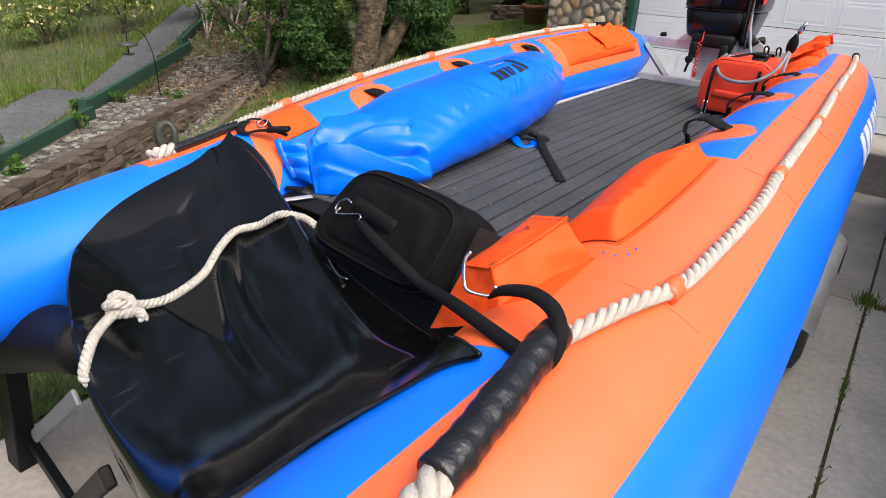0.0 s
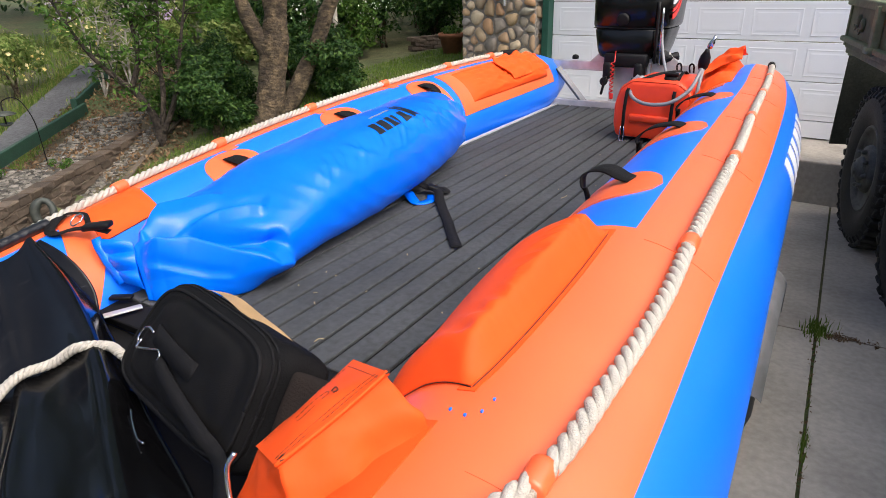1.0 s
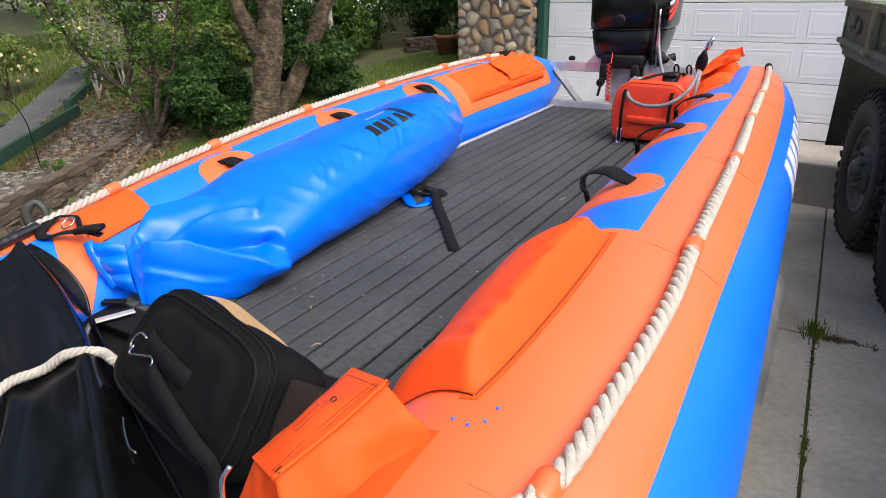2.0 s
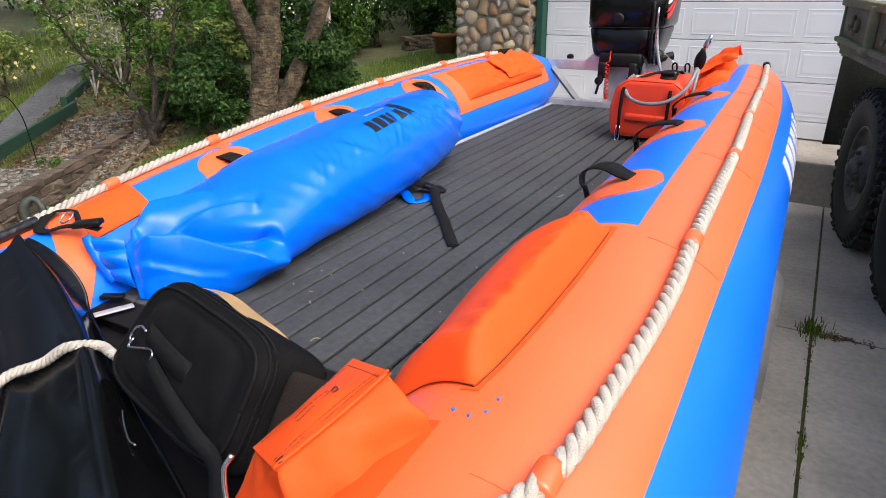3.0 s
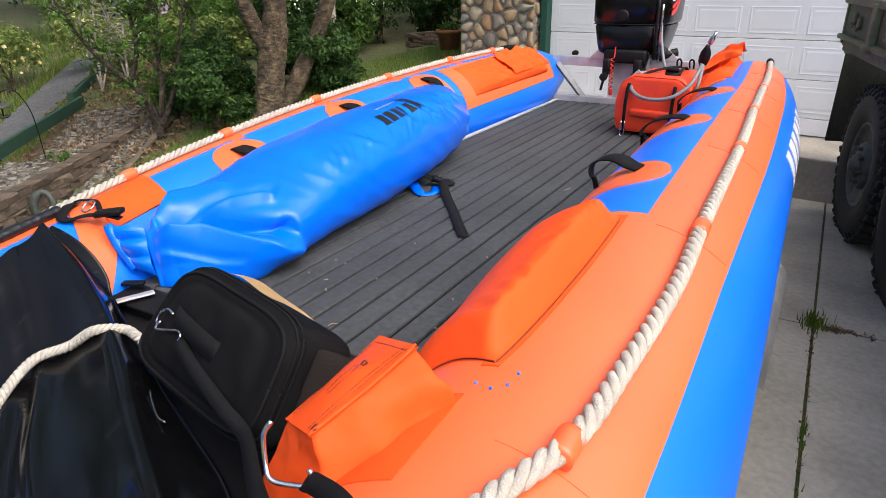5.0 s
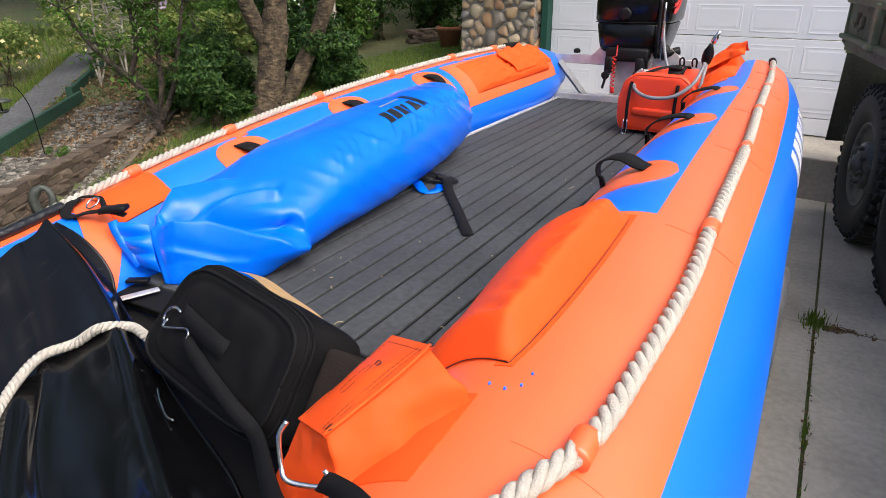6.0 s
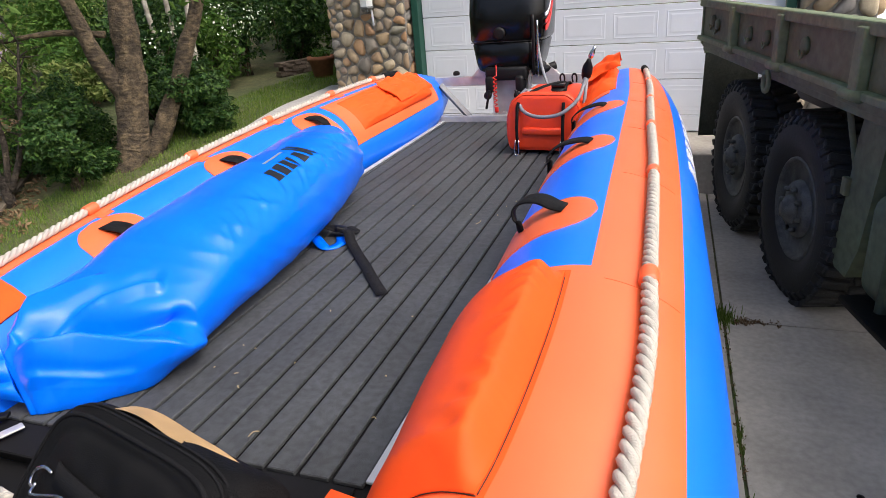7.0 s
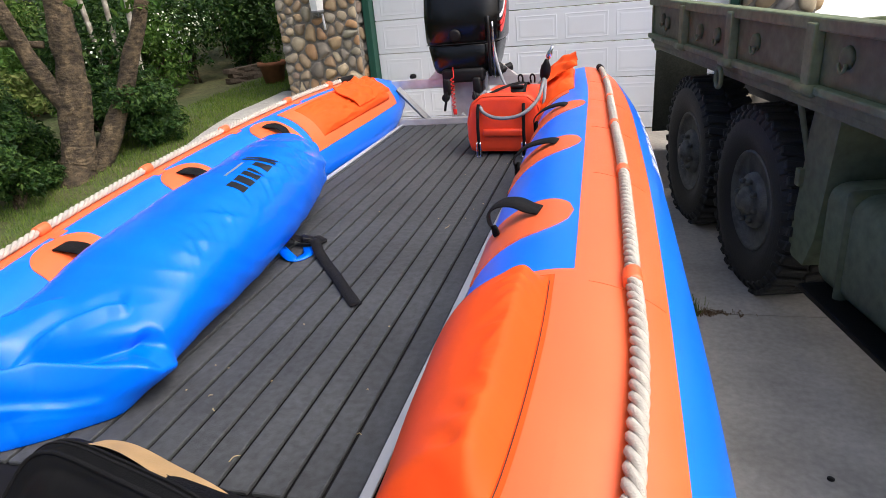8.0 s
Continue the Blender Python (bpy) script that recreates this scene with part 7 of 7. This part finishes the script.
def sapling(x, y, limbs, seed, leaves, leaf_size, label, material=M_LEAF, r=0.05, name="young_tree", bark=M_BARK, spread=0.30):
    """A small many-stemmed tree: limbs are lists of places from the foot up."""
    rng = random.Random(seed)
    t = thing(name, label, "tree")
    tips = []
    for k, pts in enumerate(limbs):
        bm = limb(pts, r * (1 if k == 0 else 0.62), 0.010, bmesh.new(), 18, 9)
        part("trunk" if k == 0 else "limb", bm, bark, t)
        line = spline(pts, 12)
        tw = bmesh.new()
        for i in range(4, 13):
            for _ in range(3):
                p = line[i]
                d = Vector((rng.uniform(-1, 1), rng.uniform(-1, 1), rng.uniform(-0.1, 0.9))).normalized() * rng.uniform(0.15, spread)
                q = p + d * 0.5 + Vector((0, 0, rng.uniform(-0.02, 0.05)))
                pipe([p, q, p + d], lambda s: 0.006 * (1 - s) + 0.002, 5, 4, bm=tw)
                tips.append((*(p + d), rng.uniform(0.05, 0.12), rng.uniform(0.04, 0.09)))
                tips.append((*q, 0.05, 0.04))
        tagged(part("twig", tw, bark, t), kind="stuff")
    share("leaves", leaf_mesh("leaves", tips, leaves, leaf_size, material, seed + 1), t, label="sparse fresh green leaves")
    return t


gz0 = ground_z(-4.62, 2.85)
sapling(-4.62, 2.85, [
    [(-4.60, 2.83, gz0 - 0.05), (-4.66, 2.84, 0.55), (-4.80, 2.80, 0.82), (-4.98, 2.66, 1.05), (-5.10, 2.50, 1.32), (-5.3, 2.4, 1.75)],
    [(-4.62, 2.85, 0.45), (-4.62, 2.95, 0.85), (-4.68, 3.02, 1.25), (-4.66, 3.08, 1.62), (-4.6, 3.1, 2.1)],
    [(-4.60, 2.86, 0.45), (-4.50, 3.02, 0.85), (-4.44, 3.10, 1.25), (-4.36, 3.2, 1.75)],
    [(-4.86, 2.76, 0.90), (-4.80, 2.86, 1.20), (-4.86, 2.90, 1.55), (-4.95, 2.9, 1.95)],
], 71, 2000, 0.068, "small many-stemmed tree with sparse fresh leaves", r=0.052, bark=M_BARK_DARK, spread=0.38)


def shrub(x, y, r, h, n, size, material, label, seed, stems=5, sub=9):
    rng = random.Random(seed)
    z = ground_z(x, y)
    t = thing("shrub", label, "shrub", group="garden shrubs")
    bm = bmesh.new()
    blobs = []
    for _ in range(sub):
        a, q = rng.uniform(0, 6.28), rng.uniform(0.1, 0.8) * r
        blobs.append((x + q * math.cos(a), y + q * math.sin(a), z + h * rng.uniform(0.25, 0.85), r * rng.uniform(0.28, 0.5), h * rng.uniform(0.16, 0.30)))
    for b in blobs[:stems]:
        pipe([(x + rng.uniform(-0.1, 0.1) * r, y + rng.uniform(-0.1, 0.1) * r, z - 0.02), ((x + b[0]) / 2, (y + b[1]) / 2, z + h * 0.35), b[:3]], lambda s: 0.014 * (1 - s) + 0.004, 6, 5, bm=bm)
    tagged(part("stem", bm, M_BARK, t), kind="stuff")
    share("foliage", leaf_mesh("foliage", blobs, n, size, material, seed), t)
    return t


E_LABEL = "dense dark evergreen shrub at the foot of the tree"
shrub(-4.06, 3.12, 0.44, 0.74, 12000, 0.050, M_LEAF_DARK, E_LABEL, 101)
shrub(-4.05, 4.35, 0.50, 0.80, 6000, 0.055, M_LEAF_DARK, E_LABEL, 102)
shrub(-3.50, 4.30, 0.46, 0.70, 8000, 0.055, M_LEAF_DARK, E_LABEL, 103)
shrub(-4.70, 3.62, 0.52, 0.80, 11000, 0.050, M_LEAF_DARK, E_LABEL, 104)
W_LABEL = "tall broad-leaved shrub at the edge of the wood"
wrng = random.Random(55)
for x, y, r, h, m in ((-5.35, 5.75, 0.62, 1.15, M_LEAF_DARK), (-5.15, 6.7, 0.65, 1.25, M_LEAF), (-5.25, 7.7, 0.70, 1.35, M_LEAF_DARK), (-4.75, 8.5, 0.65, 1.35, M_LEAF_DARK), (-4.05, 9.1, 0.7, 1.3, M_LEAF), (-3.3, 9.5, 0.8, 1.5, M_LEAF_DARK), (-5.9, 6.6, 0.8, 1.6, M_LEAF_DARK), (-6.0, 8.0, 0.9, 1.9, M_LEAF), (-5.2, 9.6, 1.1, 2.2, M_LEAF_DARK), (-6.9, 8.4, 1.1, 1.9, M_LEAF_DARK), (-2.6, 10.2, 1.0, 1.9, M_LEAF_DARK), (-4.2, 10.8, 1.3, 2.7, M_LEAF_DARK), (-6.4, 10.6, 1.4, 2.7, M_LEAF_DARK), (-8.2, 9.6, 1.4, 2.3, M_LEAF_DARK), (-8.8, 7.9, 1.1, 1.6, M_LEAF), (-1.4, 11.6, 1.2, 2.4, M_LEAF_DARK), (-7.2, 6.6, 0.7, 0.9, M_LEAF), (-10.0, 8.6, 1.4, 1.9, M_LEAF_PALE), (-6.3, 5.4, 0.45, 0.6, M_LEAF_PALE)):
    shrub(x, y, r, h, int(2000 + 2200 * r), 0.09, m, W_LABEL, wrng.randrange(9999), sub=14)
# white blossom on some shrubs, lilac and yellow bloom on the slope
def bloom(spots, n, size, material, label, seed):
    tagged(new("blossom", leaf_mesh("blossom", spots, n, size, material, seed, thin=0.9)), label, "blossom", kind="stuff")


bloom([(-5.2, 7.6, ground_z(-5.2, 7.6) + 0.9, 0.6, 0.4), (-5.0, 6.7, ground_z(-5, 6.7) + 0.8, 0.5, 0.4), (-5.3, 5.8, ground_z(-5.3, 5.8) + 0.8, 0.5, 0.3)], 520, 0.032, M_WHITEB, "white flower heads scattered on the shrubs", 9)
lil = [(-9.0 - 0.5 * k, 6.2 + 0.45 * (k % 5), ground_z(-9.0 - 0.5 * k, 6.2 + 0.45 * (k % 5)) + 0.75, 0.34, 0.30) for k in range(7)]
for k in range(7):
    shrub(lil[k][0], lil[k][1], 0.65, 1.05, 1500, 0.085, M_LEAF_PALE, "flowering lilac shrub on the slope", 300 + k, sub=8)
bloom([(b[0] + 0.15, b[1] - 0.2, b[2] + 0.05, 0.40, 0.34) for b in lil], 800, 0.065, M_LILAC, "pale lilac flower heads on the shrubs", 10)
yel = [(-8.6, 3.4), (-9.4, 2.6), (-8.0, 4.4), (-10.2, 3.8), (-9.6, 1.2), (-8.8, 0.4)]
for k, (x, y) in enumerate(yel):
    shrub(x, y, 0.6, 0.85, 1300, 0.08, M_LEAF_PALE, "pale green shrub with cream bloom on the slope", 400 + k, sub=8)
bloom([(x, y, ground_z(x, y) + 0.55, 0.55, 0.35) for x, y in yel], 700, 0.05, M_YELLOW, "cream and yellow bloom on the shrubs", 12)
for k, (x, y) in enumerate(((-5.6, 3.6), (-5.2, 4.3), (-5.9, 4.6), (-4.9, 5.0), (-6.8, 4.0), (-5.0, 3.3), (-6.4, 5.9))):
    shrub(x, y, 0.30, 0.42, 700, 0.06, M_LEAF if k % 2 else M_LEAF_PALE, "low wispy garden shrub on bare soil", 500 + k, sub=6)
for k, (s, o) in enumerate(((0.3, 0.5), (1.2, 0.7), (2.0, 0.45), (3.0, 0.6), (3.6, 0.3), (2.6, 0.8), (0.8, 0.25))):
    p = WALL_A + WALL_DIR * s + WALL_OUT * o
    shrub(p.x, p.y, 0.13, 0.16, 160, 0.04, M_LEAF, "small green weed among the cobbles", 600 + k, stems=3, sub=4)

# pale slender stems in the wood
for k, (x, y, lean) in enumerate(((-4.95, 5.9, 0.10), (-4.80, 6.0, -0.06), (-5.10, 5.8, 0.30), (-4.1, 9.2, 0.25), (-3.9, 9.3, -0.2), (-3.6, 9.0, 0.15), (-4.35, 9.4, -0.1), (-3.2, 9.4, 0.1))):
    z = ground_z(x, y)
    t = thing("birch_stem", "slender pale birch stem in the wood", "tree", group="birch stems")
    part("trunk", limb([(x, y, z - 0.05), (x - lean * 0.3, y, z + 0.8), (x - lean * 0.8, y + 0.05, z + 1.7), (x - lean * 1.6, y + 0.1, z + 3.2)], 0.045 if k < 3 else 0.022, 0.02, bmesh.new(), 12, 8), M_BARK_PALE, t)
for k, (x, y) in enumerate(((-6.9, 3.7), (-6.6, 3.9))):
    z = ground_z(x, y)
    sapling(x, y, [[(x, y, z), (x + 0.05, y, z + 0.5), (x + 0.1, y + 0.05, z + 1.1)], [(x, y, z), (x - 0.12, y, z + 0.5), (x - 0.2, y, z + 1.0)], [(x, y, z), (x + 0.15, y + 0.1, z + 0.5), (x + 0.3, y + 0.1, z + 0.9)]], 800 + k, 260, 0.06, "bare wispy young shrub with pale stems", M_LEAF_PALE, 0.018, bark=M_BARK_PALE)

# far woods that close the view, seen as a mass
far = []
frng = random.Random(77)
for k in range(150):
    a = frng.uniform(-0.15, 1.0)
    x, y = -4 - 16 * a + frng.uniform(-1, 1), 13.5 + frng.uniform(0, 5) - 11 * max(0, a - 0.35)
    far.append((x, y, ground_z(x, y) + frng.uniform(0.3, 3.2), frng.uniform(0.8, 1.6), frng.uniform(0.6, 1.2)))
# high crowns above the view, added to darken reflections and shade the garden
for k in range(110):
    x, y = frng.uniform(-13, -3.5), frng.uniform(10.5, 17)
    far.append((x, y, frng.uniform(3.5, 10.5), frng.uniform(1.0, 1.9), frng.uniform(0.8, 1.5)))
for k in range(90):
    x, y = frng.uniform(-16, -8), frng.uniform(-3, 9)
    far.append((x, y, frng.uniform(5.0, 8.5), frng.uniform(0.9, 1.6), frng.uniform(0.7, 1.2)))
tagged(new("woodland", leaf_mesh("woodland", far, 66000, 0.20, M_LEAF_DARK, 78)), "dense dark green woodland behind the garden, with added unseen high crowns", "woodland", kind="stuff")
# trees behind and beside the camera, out of view, added to darken reflections
back = []
for k in range(120):
    a = frng.uniform(0, 1)
    x, y = -16 + 24 * a + frng.uniform(-1, 1), -9.5 - frng.uniform(0, 3)
    back.append((x, y, frng.uniform(0.5, 6.0), frng.uniform(1.0, 1.8), frng.uniform(0.8, 1.4)))
for k in range(60):
    x, y = -13 - frng.uniform(0, 4), -9 + 12 * frng.uniform(0, 1)
    back.append((x, y, ground_z(x, y) + frng.uniform(0.5, 5.0), frng.uniform(1.0, 1.8), frng.uniform(0.8, 1.4)))
tagged(new("unseen_tree_line", leaf_mesh("unseen_tree_line", back, 26000, 0.30, M_LEAF_DARK, 79)), "added tall dark tree line out of view, for dark reflections", "trees", kind="stuff")

# statue, bird feeder, pot and small lights
sx, sy = -3.88, 1.15
sz = ground_z(sx, sy)
st = bmesh.new()
pipe([(sx + 0.125 * math.sin(a) * (0.75 + 0.25 * math.cos(a + 3.1)), sy + 0.02 * math.cos(2 * a), sz + 0.20 - 0.185 * math.cos(a)) for a in [6.2 * k / 14 + 0.05 for k in range(15)]], lambda s: 0.062 - 0.030 * math.sin(math.pi * s) ** 2 + 0.016 * math.exp(-((s - 0.62) / 0.10) ** 2), 60, 16, bm=st)
turned([(0.0, -0.02), (0.085, -0.01), (0.10, 0.03), (0.07, 0.06), (0, 0.065)], 20, bm=st, at=pose(sx, sy, sz))
bmesh.ops.transform(st, matrix=pose(sx, sy, sz, 0, 0, 40) @ Matrix.Scale(0.72, 4) @ pose(-sx, -sy, -sz), verts=st.verts)
tagged(part("garden_statue", st, M_BRONZE), "weathered grey-green loop-shaped garden statue on cobbles", "statue")
fx, fy = -5.47, 2.05
fz = ground_z(fx, fy)
feeder = thing("bird_feeder", "dark bird feeder hanging from a thin crook pole", "bird feeder")
part("pole", pipe([(fx, fy, fz - 0.05), (fx - 0.015, fy, fz + 0.25), (fx - 0.03, fy - 0.01, fz + 0.50), (fx - 0.07, fy - 0.06, fz + 0.68), (fx - 0.11, fy - 0.12, fz + 0.735), (fx - 0.145, fy - 0.20, fz + 0.71), (fx - 0.15, fy - 0.215, fz + 0.66)], 0.006, 30, 6), M_BLACK, feeder)
part("roof", turned([(0.105, 0.0), (0.11, 0.008), (0.06, 0.030), (0.0, 0.04)], 20, at=pose(fx - 0.15, fy - 0.215, fz + 0.575)), M_BRONZE, feeder, "domed roof")
part("tray", turned([(0.0, 0.0), (0.045, 0.0), (0.065, 0.02), (0.06, 0.022), (0, 0.01)], 18, at=pose(fx - 0.15, fy - 0.215, fz + 0.47)), M_BRONZE, feeder, "round tray")
part("rod", pipe([(fx - 0.15, fy - 0.215, fz + 0.47), (fx - 0.15, fy - 0.215, fz + 0.67)], 0.008, 2, 6), M_BLACK, feeder)
px_, py_ = -3.62, 7.25
pz_ = ground_z(px_, py_)
pot = thing("flower_pot", "terracotta flower pot with green plant on the lawn", "flower pot", pose(px_, py_, pz_))
part("pot", turned([(0.0, 0), (0.13, 0.0), (0.18, 0.24), (0.205, 0.245), (0.205, 0.30), (0.185, 0.30), (0.17, 0.25), (0, 0.25)], 28), M_TERRA, pot)
share("plant", leaf_mesh("plant", [(0, 0, 0.33, 0.15, 0.07)], 220, 0.06, M_LEAF, 5), pot, label="low green plant")
for k, (x, y) in enumerate(((-4.75, 3.35), (-2.2, 9.2))):
    z = ground_z(x, y)
    lt = thing("path_light", "small black stake light in the garden", "garden light")
    part("stake", pipe([(x, y, z - 0.03), (x, y, z + 0.24)], 0.008, 2, 6), M_BLACK, lt)
    part("head", turned([(0.02, 0.0), (0.035, 0.05), (0.045, 0.055), (0.02, 0.085), (0, 0.088)], 14, at=pose(x, y, z + 0.24)), M_BLACK, lt)

# weeds in the joints of the drive, and a drain cap
wspots = []
for _ in range(260):
    y = grng.gauss(2.38, 0.05)
    wspots.append((1.553 + grng.gauss(0.0, 0.03), y, 0.0))
for _ in range(160):
    wspots.append((1.553 + grng.gauss(0, 0.006), grng.uniform(-0.5, 2.3) if grng.random() < 0.5 else grng.gauss(1.3, 0.05), -0.01))
blades("joint_weeds", wspots, 0.05, 0.004, M_GRASS, "small weeds growing in the drive joints", 61)
lit2 = [(1.60 + abs(grng.gauss(0, 0.10)), JOINT_Y + grng.gauss(0, 0.02), 0.004, 0.02, 0.004) for _ in range(60)] + [(1.553 + grng.gauss(0, 0.008), grng.uniform(-1, 2.3), 0.0, 0.01, 0.004) for _ in range(220)]
tagged(new("joint_litter", leaf_mesh("joint_litter", lit2, 700, 0.018, M_DRY, 62)), "brown plant litter caught in the drive joints", "litter", kind="stuff")
tagged(part("drain_cap", turned([(0.0, 0.004), (0.014, 0.004), (0.014, 0.0)], 16, at=pose(1.95, 1.03, 0.0)), M_BLACK), "small round black drain cap in the concrete", "drain cap")
# dark strip sunk in the joint, put in as the joint's shadow
tagged(part("joint_shadow_strip", box(0.02, 8.0, 0.02, 0, pose(1.553, -0.5, -0.06)), M_SOIL, smooth=False), "dark strip put in as the shadow inside the drive joint", "soil", kind="structure")
